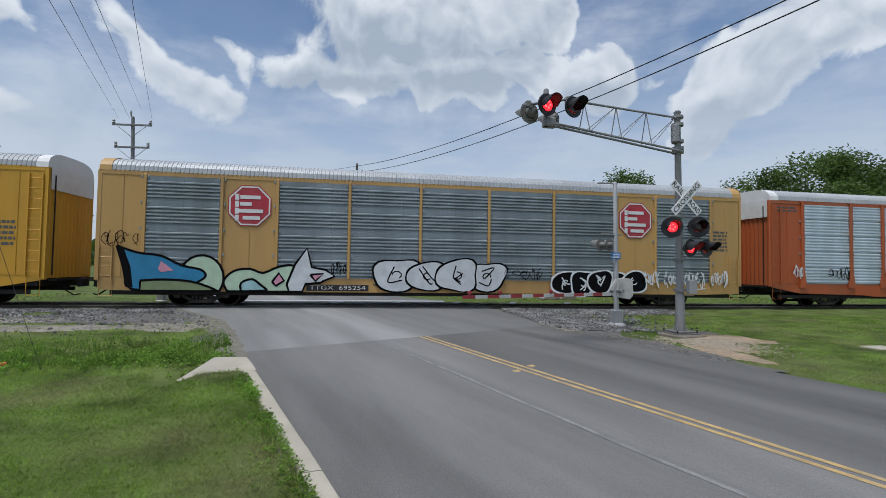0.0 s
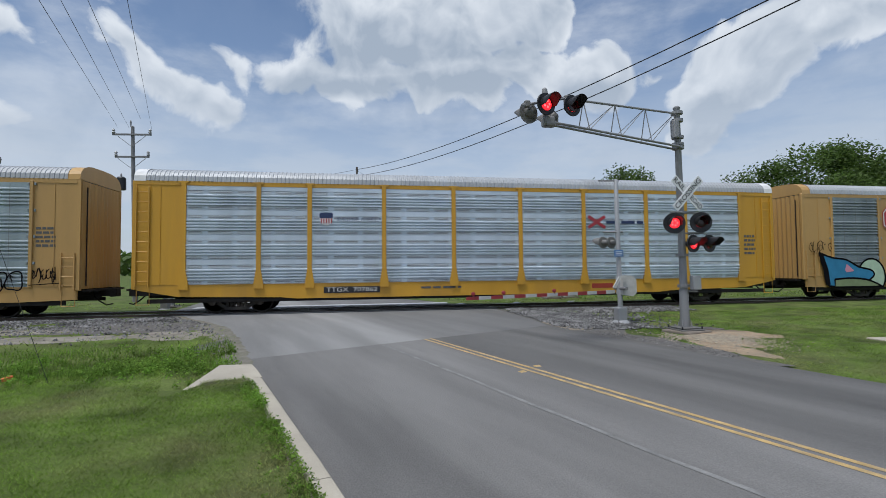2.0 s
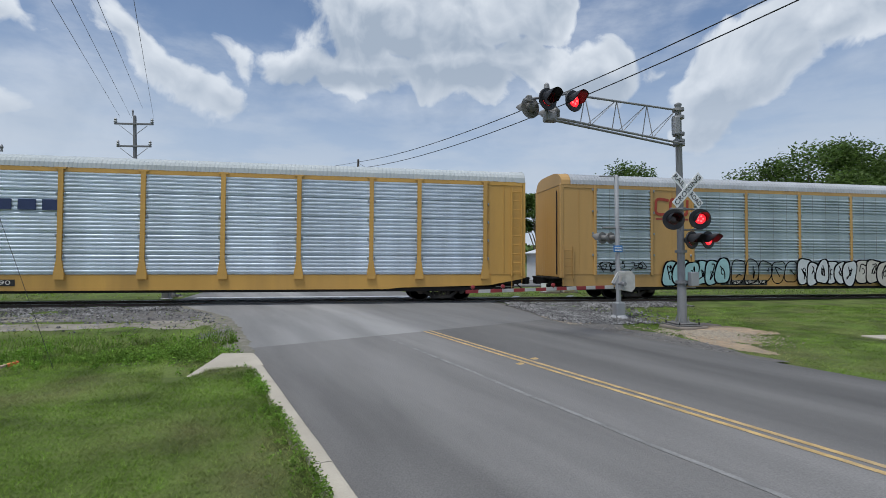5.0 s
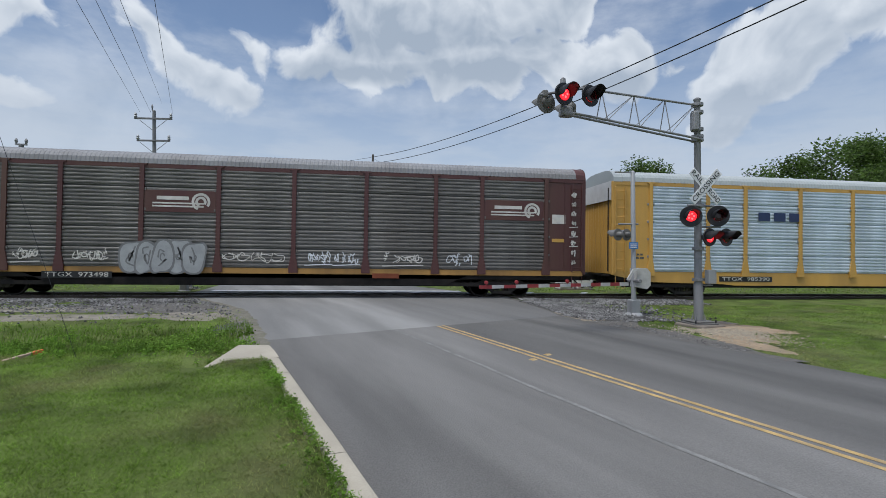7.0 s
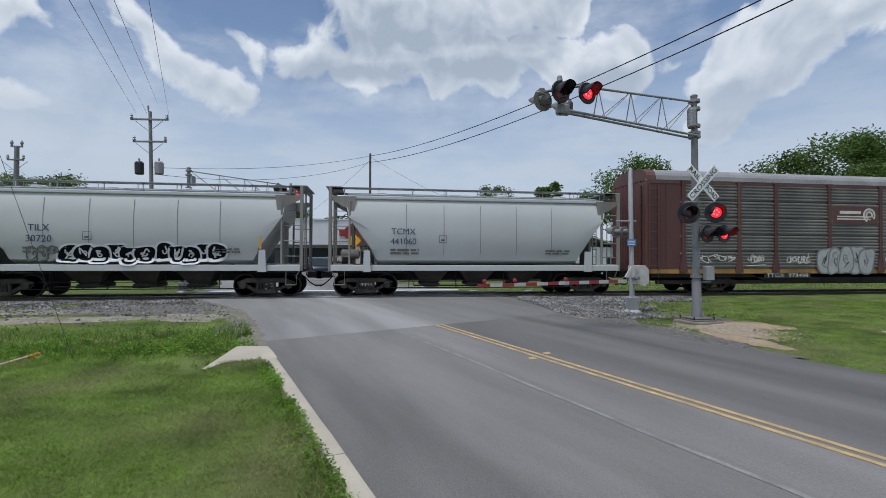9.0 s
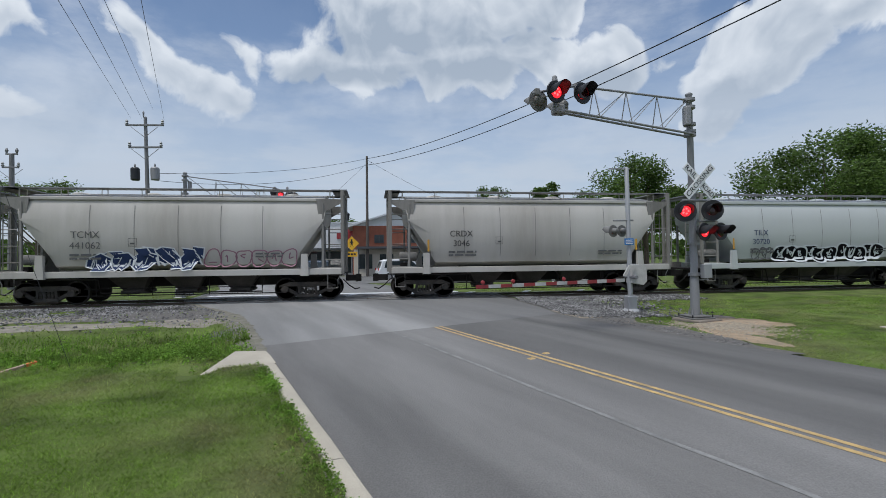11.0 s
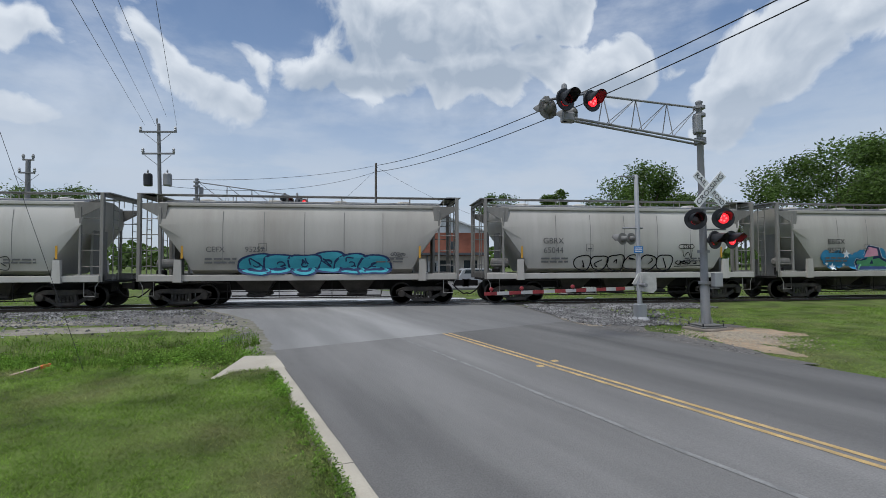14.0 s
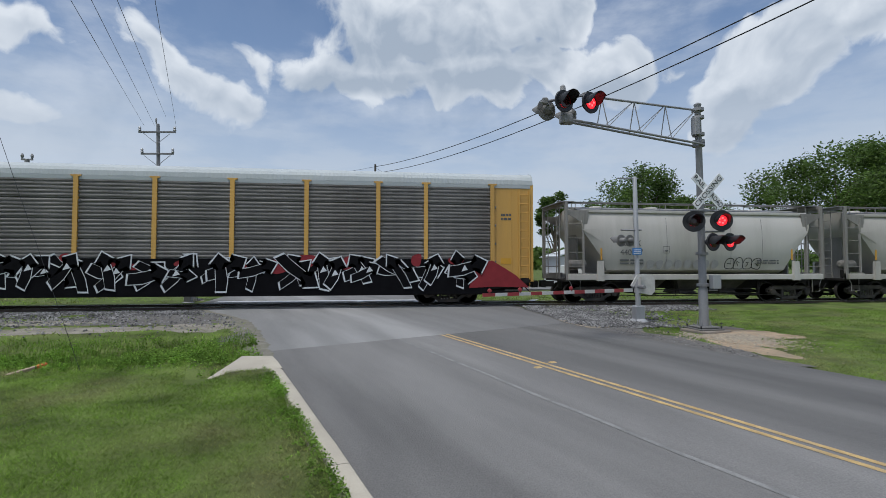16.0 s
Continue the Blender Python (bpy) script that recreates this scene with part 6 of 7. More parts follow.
def wild(car, x0, x1, z0, z1, n, fill, edge_mat, yf, seed, label, back=None):
    """Sharp interlocking wild-style shapes."""
    rng = random.Random(seed)
    b, e, f, sh = Mesh(), Mesh(), Mesh(), Mesh()
    step = (x1 - x0) / n
    if back:
        for i in range(n * 2):
            face(b, bubble(x0 + step * (i / 2 + .25), (z0 + z1) / 2 + rng.uniform(-.05, .2), step * .5, (z1 - z0) * rng.uniform(.4, .52), rng, 14), yf, .001 + .0006 * (i % 4))
    for i in range(n):
        cx, cz = x0 + step * (i + .5), (z0 + z1) / 2
        for k in range(3):
            a = rng.uniform(-.9, .9) + (0, 1.57, .7)[k]
            ln = (z1 - z0) * rng.uniform(.42, .6) if k else step * rng.uniform(.5, .75)
            d = Vector((math.cos(a), math.sin(a)))
            nn = Vector((-d.y, d.x)) * rng.uniform(.13, .22)
            c = Vector((cx + rng.uniform(-.2, .2) * step, cz + rng.uniform(-.15, .15)))
            pts = [c - d * ln - nn * .4, c - d * ln * .3 - nn, c + d * ln * .55 - nn * .9, c + d * ln * .5 - nn * 1.9, c + d * ln, c + d * ln * .5 + nn * 1.9, c + d * ln * .55 + nn * .8, c - d * ln * .4 + nn * 1.1, c - d * ln * .8 + nn * 1.4]
            pts = [(p.x, min(z1 + .1, max(z0 - .02, p.y))) for p in pts]
            o = .006 + .005 * ((i * 3 + k) % 5)
            cc = Vector((sum(p[0] for p in pts) / 9, sum(p[1] for p in pts) / 9))
            face(e, [((Vector(p) - cc) * 1.06 + (Vector(p) - cc).normalized() * .03 + cc).to_tuple() for p in pts], yf, o)
            face(f, pts, yf, o + .002)
            if rng.random() < .45:
                q = c + d * ln * rng.uniform(-.2, .3)
                face(sh, [(q.x - .12, q.y - .1), (q.x + .16, q.y - .02), (q.x + .02, q.y + .17)], yf, o + .0035)
    g = part("graffiti", e, edge_mat, car, label)
    part("paint_fill", f, fill, g)
    part("paint_shard", sh, edge_mat, g)["kind"] = "stuff"
    if back:
        part("paint_cloud", b, back, g)
    return g


def star(m, x, z, r, yf, off):
    face(m, [(x + (r if i % 2 == 0 else r * .42) * math.sin(math.pi * i / 5), z + (r if i % 2 == 0 else r * .42) * math.cos(math.pi * i / 5)) for i in range(10)], yf, off)


def poly(car, name, pts, material, off, yf=rack_y, parent=None, label=""):
    m = Mesh()
    face(m, pts, yf, off)
    return part(name, m, material, parent or car, label)


def outlined(car, pts, fill, line, off, label=""):
    c = Vector((sum(p[0] for p in pts) / len(pts), sum(p[1] for p in pts) / len(pts)))
    m = Mesh()
    face(m, pts, rack_y, off + .003)
    g = part("graffiti", m, fill, car, label)
    m = Mesh()
    stroke(m, pts, .09, rack_y, off + .006, True)
    part("outline", m, line, g)
    return g


def bars(car, parent, x0, x1, z0, z1, rows, material, y, seed=1):
    """Unreadable small lettering as plain bars."""
    rng = random.Random(seed)
    h = (z1 - z0) / rows
    for i in range(rows):
        x = x0
        while x < x1 - .05:
            w = min(x1 - x, rng.uniform(.15, .4) * (x1 - x0))
            part("bar", Mesh().box(x, y - .004, z0 + h * i + h * .2, x + w, y, z0 + h * i + h * .75), material, parent or car)
            x += w + .06 * (x1 - x0)


def octagon(car, x, z, r):
    o = lambda k: [(x + k * math.cos(math.pi / 8 + i * math.pi / 4), z + k * math.sin(math.pi / 8 + i * math.pi / 4)) for i in range(8)]
    e = poly(car, "emblem", o(r * 1.09), SIGN_RED, -.05, label="red octagonal emblem with white border")
    poly(car, "border", o(r * 1.04), CAR_WHITE, -.046, parent=e)
    poly(car, "field", o(r * .96), SIGN_RED, -.042, parent=e)
    for i, (a, b) in enumerate(((-.5, .55), (-.5, .1), (-.6, .7), (-.35, .55))):
        zz = z + .42 * r - i * .34 * r
        part("bar", Mesh().box(x + a * r * .9, -1.562, zz - .07, x + b * r * .9, -1.553, zz + .07), CAR_WHITE, e)
        part("bar", Mesh().box(x - .68 * r, -1.564, zz - .12, x - .5 * r, -1.555, zz + .11), CAR_WHITE, e)


def plate_text(car, text, x0, x1, z, h=.25, ink=None, back=True):
    if back:
        p = part("number_board", Mesh().box(x0, -1.512, z - h / 2, x1, -1.5, z + h / 2), BLACK, car, "black board with white reporting mark")
    else:
        p = car
    lettering(text, h * .95, ink or CREAM, p, pose((x0 + x1) / 2, -1.516, z), (x1 - x0) * .9)


# faded yellow car: bubbles in blue, mint and silver, then black
octagon(kcs, 5.42, 3.98, .8)
octagon(kcs, 21.98, 3.94, .8)
plate_text(kcs, "TTGX  695254", 7.65, 10.1, .78)
outlined(kcs, spline([(.75, 2.3), (1.5, 2.05), (2.3, 1.95), (3.0, 1.6), (3.7, 1.45), (3.9, 1.2), (3.6, .95), (3.2, .68), (1.3, .68), (1.05, 1.4), (.75, 2.3)], 3), BLUES, BLACKS, .004, "blue and mint graffiti with black outline")
outlined(kcs, [(3.75 + .8 * math.cos(a * .3), max(.64, 1.12 + .88 * math.sin(a * .3))) for a in range(21)], MINT, BLACKS, .0)
poly(kcs, "graffiti_shade", [(.72, 2.28), (1.0, 2.2), (1.25, 1.5), (1.35, .75), (1.1, .75), (.95, 1.5)], BLACKS, .012)
outlined(kcs, spline([(1.6, 1.0), (2.4, 1.05), (3.4, .98), (4.2, .7), (4.0, .62), (1.6, .62)], 3), spray("olive_spray", (.2, .25, .13)), BLACKS, .010)
poly(kcs, "graffiti_eye", [(2.2, 1.45), (2.3, 1.75), (2.75, 1.4), (2.3, 1.33)], PINK, .014)
outlined(kcs, spline([(4.7, .62), (4.55, 1.0), (4.9, 1.4), (5.5, 1.5), (6.0, 1.35), (6.6, 1.6), (7.15, 1.65), (7.4, 1.3), (7.25, .7), (6.9, .62), (4.7, .62)], 3), MINT, BLACKS, .014)
outlined(kcs, spline([(5.2, .62), (5.2, .95), (5.6, 1.1), (5.9, .9), (6.2, .66)], 3), TEAL, BLACKS, .020)
outlined(kcs, [(6.9, .9), (7.2, 1.7), (7.65, 2.35), (7.85, 1.6), (8.4, 1.5), (8.75, 1.25), (8.3, 1.05), (8.2, .98), (7.62, .93), (7.5, .62), (7.0, .62)], SILVER, BLACKS, .018)
outlined(kcs, [(7.8, 1.3), (8.3, 1.35), (8.0, 1.05)], PINK, BLACKS, .026)
outlined(kcs, [(6.35, 1.0), (6.6, 1.35), (6.8, 1.05), (6.5, .85)], PINK, BLACKS, .026)
scribble(kcs, .2, 1.5, 2.2, 2.9, BLACKS, rack_y, 3)
scribble(kcs, 8.6, 9.2, 1.2, 1.9, BLACKS, rack_y, 4)
bubbles(kcs, 10.6, 15.7, .68, 1.95, 4, SILVER, BLACKS, rack_y, 5, "silver bubble graffiti with black outline")
scribble(kcs, 15.9, 17.6, 1.2, 1.7, BLACKS, rack_y, 6)
bubbles(kcs, 18.2, 22.3, .62, 1.65, 5, BLACKS, WHITES, rack_y, 8, "black bubble graffiti with white outline")
for a, b, s in ((22.3, 23.2, 9), (23.4, 24.4, 10), (24.4, 25.4, 11), (25.8, 26.6, 12)):
    scribble(kcs, a, b, .9, 1.7, WHITES, rack_y, s, .05)
bars(kcs, None, 25.95, 26.7, 2.6, 3.6, 6, GREYINK, -1.515, 2)
bars(kcs, None, 10.3, 13.5, .85, 1.0, 1, GREYINK, -1.504, 3)

# orange car
for a, b, s in ((1.2, 1.75, 31), (3.2, 4.4, 32), (6.6, 7.8, 33)):
    scribble(orange_car, a, b, 1.4, 2.0, BLACKS if s > 31 else WHITES, rack_y, s, .04)
bars(orange_car, None, .4, 1.5, 4.6, 4.9, 2, GREYINK, -1.515, 4)

# bright yellow car: shield, slogan, boards
def shield(x):
    return [(x + a, z) for a, z in ((-.27, 3.92), (-.23, 3.99), (0, 4.0), (.23, 3.99), (.27, 3.92))]


e = poly(yellow_car, "shield", shield(7.15) + [(7.38, 3.6), (7.26, 3.5), (7.15, 3.47), (7.04, 3.5), (6.92, 3.6)], CAR_WHITE, -.01, label="blue, red and white shield emblem")
poly(yellow_car, "shield_top", shield(7.15) + [(7.4, 3.77), (6.9, 3.77)], NAVY, -.005, parent=e)
for k in range(5):
    part("red_stripe", Mesh().box(6.94 + k * .1, -1.592, 3.56, 6.98 + k * .1, -1.582, 3.76), SIGN_RED, e)
lettering("BUILDING AMERICA", .24, NAVY, yellow_car, pose(8.46, -1.59, 3.72), 1.8)
m = Mesh()
stroke(m, [(18.45, 3.95), (19.25, 3.45)], .14, rack_y, -.01)
stroke(m, [(18.45, 3.45), (19.25, 3.95)], .14, rack_y, -.008)
part("emblem", m, SIGN_RED, yellow_car, "dark red crossed emblem")
bars(yellow_car, None, 19.3, 21.1, 3.58, 3.82, 1, NAVY, -1.58, 6)
plate_text(yellow_car, "TTGX  707862", 7.05, 9.3, .88, .26)
bars(yellow_car, None, 11.0, 12.7, .85, 1.0, 1, GREYINK, -1.504, 7)
part("brand_bar", Mesh().box(18.6, -1.507, .78, 19.6, -1.5, .98), spray("dark_red_lettering", (.3, .05, .03)), yellow_car)
part("routing_label", Mesh().box(19.95, -1.508, .76, 20.35, -1.5, .98), BLACK, yellow_car, "small black and white routing label")
bars(yellow_car, None, 26.3, 26.9, 2.2, 3.2, 5, GREYINK, -1.515, 8)

# tan car with long silver pieces
m = Mesh()
stroke(m, spline([(5.25, 4.55), (4.7, 4.6), (4.6, 4.3), (4.65, 3.95), (5.1, 3.92), (5.3, 4.0), (5.35, 4.5), (5.55, 4.58), (5.95, 4.0), (6.15, 3.96), (6.2, 4.6)], 5), .13, rack_y, -.06)
part("emblem", m, spray("emblem_red_faded", (.33, .06, .04)), tan_car, "faded red worm-shaped emblem")
bars(tan_car, None, 4.6, 6.25, 3.62, 3.78, 1, spray("faded_red_lettering", (.3, .07, .05)), -1.515, 11)
plate_text(tan_car, "TTGX  696674", 7.9, 10.4, .78)
bubbles(tan_car, 5.0, 8.2, .66, 1.8, 6, TEAL, BLACKS, rack_y, 21, "silver and teal bubble graffiti with black outline")
outline_letters(tan_car, 8.4, 12.0, .7, 1.85, 5, BLACKS, rack_y, 22, "thin black outlined graffiti")
bubbles(tan_car, 12.1, 15.2, .66, 1.85, 6, SILVER, BLACKS, rack_y, 23, "silver bubble graffiti with black outline")
bubbles(tan_car, 15.4, 18.6, .66, 1.9, 5, spray("beige_spray", (.5, .47, .42)), BLACKS, rack_y, 24, "beige bubble graffiti with black outline")
bubbles(tan_car, 19.7, 23.5, .7, 1.85, 4, TEAL, BLACKS, rack_y, 25, "pale teal block graffiti with black outline")
outline_letters(tan_car, 24.0, 25.6, 1.0, 1.75, 3, BLACKS, rack_y, 26, "small outlined graffiti tag")
scribble(tan_car, 1.8, 4.0, 1.25, 1.8, BLACKS, rack_y, 27, .04)
scribble(tan_car, 25.9, 26.7, 1.3, 1.9, BLACKS, rack_y, 28, .04)
bars(tan_car, None, 25.95, 26.6, 2.6, 3.4, 5, GREYINK, -1.515, 12)

# pale yellow car
plate_text(buff_car, "TTGX  985390", 5.2, 7.9, .86, .24, CREAM)
for a, b in ((7.15, 7.75), (7.95, 8.55), (8.75, 9.3)):
    part("emblem_block", Mesh().box(a, -1.56, 3.55, b, -1.545, 3.95, .004), NAVY, buff_car)
bars(buff_car, None, .9, 1.5, 1.7, 2.0, 2, GREYINK, -1.515, 13)

# maroon car: plain maroon sheets with pale emblems, tags
for x0, x1 in ((9.45, 12.07), (22.87, 25.53)):
    p = part("emblem_sheet", Mesh().box(x0, -1.552, 3.3, x1, -1.535, 4.15, .004), MAROON, maroon_car, "maroon sheet with white emblem")
    part("stripe", Mesh().box(x0 + .3, -1.558, 3.5, x1 - .45, -1.553, 3.56), CREAM, p)
    part("stripe", Mesh().box(x0 + .3, -1.558, 3.62, x1 - .45, -1.553, 3.68), CREAM, p)
    part("bar", Mesh().box(x0 + .45, -1.558, 3.78, x1 - 1.0, -1.553, 3.92), CREAM, p)
    m = Mesh()
    for r in (.3, .16):
        stroke(m, [(x1 - .55 + r * math.cos(a * .33 - .6), 3.72 + r * math.sin(a * .33 - .6)) for a in range(16)], .1, rack_y, -.03)
    part("ring_emblem", m, CREAM, p)
plate_text(maroon_car, "TTGX  973498", 5.9, 8.35, .84, .26, CREAM)
part("brand_bar", Mesh().box(18.2, -1.507, .78, 19.3, -1.5, .98), spray("brown_lettering", (.2, .06, .03)), maroon_car)
bubbles(maroon_car, 8.75, 11.6, .95, 2.2, 5, spray("dull_silver_spray", (.36, .37, .37)), spray("grey_spray", (.2, .2, .2)), rack_y, 41, "dull silver bubble graffiti")
for a, b, s in ((5.0, 5.8, 42), (12.4, 14.7, 43), (15.6, 16.5, 44), (16.7, 17.6, 45), (18.7, 20.2, 46), (21.3, 22.4, 47), (2.2, 4.3, 48), (7.0, 8.4, 49)):
    scribble(maroon_car, a, b, 1.35, 1.85, WHITES if s in (44, 45, 47) else CREAM, rack_y, s, .045)
for k in range(8):
    scribble(maroon_car, 26.75, 26.95, 1.4 + k * .42, 1.65 + k * .42, CREAM, rack_y, 60 + k, .035, 3)
part("notice", Mesh().box(25.9, -1.52, 3.2, 26.5, -1.512, 3.6), CREAM, maroon_car)
part("yellow_notice", Mesh().box(25.9, -1.52, 2.4, 26.45, -1.512, 2.55), BUFF, maroon_car)

# last car: black wild-style along the whole lower side
dark_red = spray("dark_red_spray", (.22, .025, .03))
part("graffiti_ground", Mesh().box(.2, -1.588, .5, 25.4, -1.58, 1.95), BLACKS, last_car, "black sprayed lower side")
wild(last_car, 2.0, 12.6, .7, 2.1, 8, BLACKS, SILVER, rack_y, 51, "black and silver wild-style graffiti")
wild(last_car, 12.6, 25.0, .7, 2.2, 9, BLACKS, SILVER, rack_y, 52, "black and silver wild-style graffiti")
poly(last_car, "graffiti_fade", [(24.6, .75), (25.8, .8), (27.2, .75), (26.6, 1.3), (25.6, 1.9), (24.8, 1.8)], dark_red, .002)
rng = random.Random(9)
m = Mesh()
for i in range(16):
    face(m, bubble(1.0 + i * 1.55 + rng.uniform(-.4, .4), rng.uniform(1.6, 2.0), rng.uniform(.2, .5), rng.uniform(.12, .3), rng, 14), rack_y, .0005)
part("paint_cloud", m, dark_red, last_car)
part("notice", Mesh().box(26.0, -1.52, 1.75, 26.5, -1.512, 2.0), GOLD, last_car)
bars(last_car, None, 26.0, 26.5, 3.6, 3.95, 2, GREYINK, -1.515, 14)

# hoppers
MARKS = (("TCMX", "441060", NAVY), ("TILX", "30720", NAVY), ("CRDX", "3046", INK), ("TCMX", "441062", GREYINK), ("BBGX", "95527", INK), ("GBRX", "65044", GREYINK), ("CEFX", "95257", GREYINK), ("CBFX", "440637", GREYINK))
for i, (h, mk) in enumerate(zip(HOPPERS, MARKS)):
    if mk:
        if i == 6:
            lettering(mk[0], .3, mk[2], h, pose(2.9, -1.535, 2.3))
            lettering(mk[1], .3, mk[2], h, pose(4.4, -1.535, 2.3))
        else:
            lettering(mk[0], .36, mk[2], h, pose(3.05, -1.545, 2.68))
            lettering(mk[1], .36, mk[2], h, pose(3.05, -1.54, 2.27))
    bars(h, None, 2.5, 3.7, 1.72, 2.0, 2, GREYINK, -1.5, 70 + i)
    m = Mesh()
    stroke(m, [(4.55, 2.25), (4.85, 2.25), (4.85, 2.55), (4.55, 2.55)], .02, hop_y, .004, True)
    b = part("stencil_box", m, GREYINK, h)
    part("bar", Mesh().box(4.62, -1.545, 2.32, 4.78, -1.54, 2.38), GREYINK, b)
    bars(h, None, 9.2, 10.3, 1.75, 1.98, 2, GREYINK, -1.5, 80 + i)
for i in (1, 2, 5, 6, 7):
    for x in (1.65, HL - 1.65):
        part("reflector_tape", Mesh().box(x - .04, -1.5, 1.95, x + .04, -1.49, 2.45), GOLD, HOPPERS[i])
outline_letters(HOPPERS[1], 2.6, 3.7, 1.45, 2.0, 3, GREYINK, hop_y, 91, "thin graffiti tag")
bubbles(HOPPERS[1], 3.8, 7.0, 1.4, 2.05, 6, BLACKS, SILVER, hop_y, 92, "black graffiti with silver edges")
bubbles(HOPPERS[1], 7.2, 9.6, 1.38, 2.1, 5, BLACKS, SILVER, hop_y, 93, "black graffiti with silver edges")
wild(HOPPERS[3], 3.1, 7.2, 1.34, 2.1, 5, DKBLUE, SILVER, hop_y, 94, "navy wild-style graffiti")
outline_letters(HOPPERS[3], 7.3, 10.8, 1.4, 2.1, 6, PURPLE, hop_y, 95, "mauve outlined graffiti", .045)
# stained car with stars
h = HOPPERS[4]
m = Mesh()
rng = random.Random(6)
for i in range(64):
    r_ = rng.uniform(.08, .3)
    face(m, bubble(2.5 + i * .127, max(1.4 + r_, rng.uniform(1.5, 2.15)), r_, r_, rng, 14), hop_y, .001 + .0004 * (i % 9))
g = part("graffiti", m, BLUES, h, "blue, pink and green graffiti with white stars")


def spot(pts):
    """Places in the piece: 150 units a metre along, 130 up."""
    return [(3.05 + (x - 85) / 150, max(1.345, 1.3 + (245 - y) / 130)) for x, y in pts]


for rim, fill, top, eye in (
        ([(330, 95), (345, 84), (430, 98), (458, 160), (552, 195), (556, 244), (236, 244), (250, 212), (236, 192), (248, 168), (292, 174)],
         [(345, 95), (415, 108), (438, 168), (530, 205), (535, 238), (252, 238), (268, 208), (252, 190), (258, 180), (302, 182)],
         [(345, 95), (415, 108), (425, 150), (310, 160)], [(362, 200), (392, 200), (376, 172)]),
        ([(808, 104), (915, 86), (925, 100), (996, 105), (996, 145), (1048, 178), (1080, 244), (796, 244), (786, 200), (862, 168), (836, 146)],
         [(850, 112), (905, 100), (985, 112), (985, 150), (1036, 186), (1062, 238), (830, 238), (850, 212), (885, 190), (858, 160)],
         [(850, 112), (905, 100), (985, 112), (985, 150), (866, 165)], [(905, 160), (925, 160), (930, 205), (910, 205)])):
    m = Mesh(); face(m, spot(rim), hop_y, .008)
    part("paint_fill", m, DKBLUE, g)
    m = Mesh(); face(m, spot(fill), hop_y, .011)
    part("paint_fill", m, GREENS, g)
    m = Mesh(); face(m, spot(top), hop_y, .014)
    part("paint_fill", m, PINK, g)
    m = Mesh(); face(m, spot(eye), hop_y, .016)
    part("paint_fill", m, DKBLUE, g)
    m = Mesh(); stroke(m, spot(rim), .022, hop_y, .012, True)
    part("paint_line", m, SILVER, g)
m = Mesh()
for pts in ([(575, 160), (610, 150), (622, 195), (605, 235), (575, 230), (578, 185)], [(580, 190), (620, 185)], [(580, 210), (616, 208)], [(670, 150), (760, 145), (755, 170), (690, 180), (690, 205), (750, 205), (748, 235), (690, 235)], [(735, 190), (760, 185), (765, 215), (740, 220)]):
    stroke(m, spot(pts), .03, hop_y, .013)
part("paint_line", m, DKBLUE, g)
m = Mesh(); stroke(m, spot([(575, 236), (780, 236)]), .06, hop_y, .014)
part("paint_line", m, MINT, g)
m = Mesh()
for x, z, r in ((3.6, 2.1, .22), (2.9, 1.5, .2), (5.9, 2.2, .2), (2.6, 1.65, .1), (10.6, 2.0, .2), (11.0, 1.7, .15), (7.6, 2.1, .13), (3.5, 1.6, .1)):
    star(m, x, z, r, hop_y, .012)
part("star_row", m, WHITES, g)["kind"] = "stuff"
scribble(h, 9.6, 10.4, 2.25, 2.4, BLACKS, hop_y, 96, .03)
scribble(h, 10.5, 11.3, 2.25, 2.4, BLACKS, hop_y, 97, .03)
outline_letters(HOPPERS[5], 4.0, 8.6, 1.38, 2.1, 6, BLACKS, hop_y, 98, "black outlined graffiti")
scribble(HOPPERS[5], 8.8, 10.0, 1.6, 1.9, BLACKS, hop_y, 99, .04)
for hh, x in ((HOPPERS[5], 9.3), (HOPPERS[4], 8.9)):
    m = Mesh()
    for k in range(3):
        stroke(m, [(x + .1 * math.cos(a * .5) * (2 - k * .3) + (k - 1) * .2, 2.45 + .1 * math.sin(a * .5)) for a in range(14)], .03, hop_y, .006 + .003 * k)
    stroke(m, spline([(x - .2, 2.3), (x - .15, 2.0), (x + .05, 2.2), (x + .2, 1.95), (x + .25, 2.3)]), .03, hop_y, .006)
    if hh is HOPPERS[5]:
        part("graffiti_tag", m, BLACKS, hh)
bubbles(HOPPERS[6], 4.0, 9.6, 1.36, 2.15, 6, AQUA, DKBLUE, hop_y, 100, "turquoise bubble graffiti with dark outline")
scribble(HOPPERS[6], 9.8, 10.4, 2.0, 2.2, GREYINK, hop_y, 101, .025)
outline_letters(HOPPERS[7], 7.6, 9.4, 1.5, 2.05, 4, BLACKS, hop_y, 102, "thin black outlined graffiti", .03)
m = Mesh()
for k in range(9):
    face(m, bubble(3.5 + k * .45, 1.75, .17, .2, random.Random(k), 10), hop_y, .002)
part("graffiti", m, spray("faded_spray", (.33, .32, .31)), HOPPERS[7], "faded grey sprayed letters")

# ---- grass, weeds, stones ----
def scatter(name, label, category, pts, tri, material):
    me = bpy.data.meshes.new(name)
    me.from_pydata(pts, [], tri)
    me.materials.append(material)
    return tagged(new(name, me), label, category, kind="stuff")


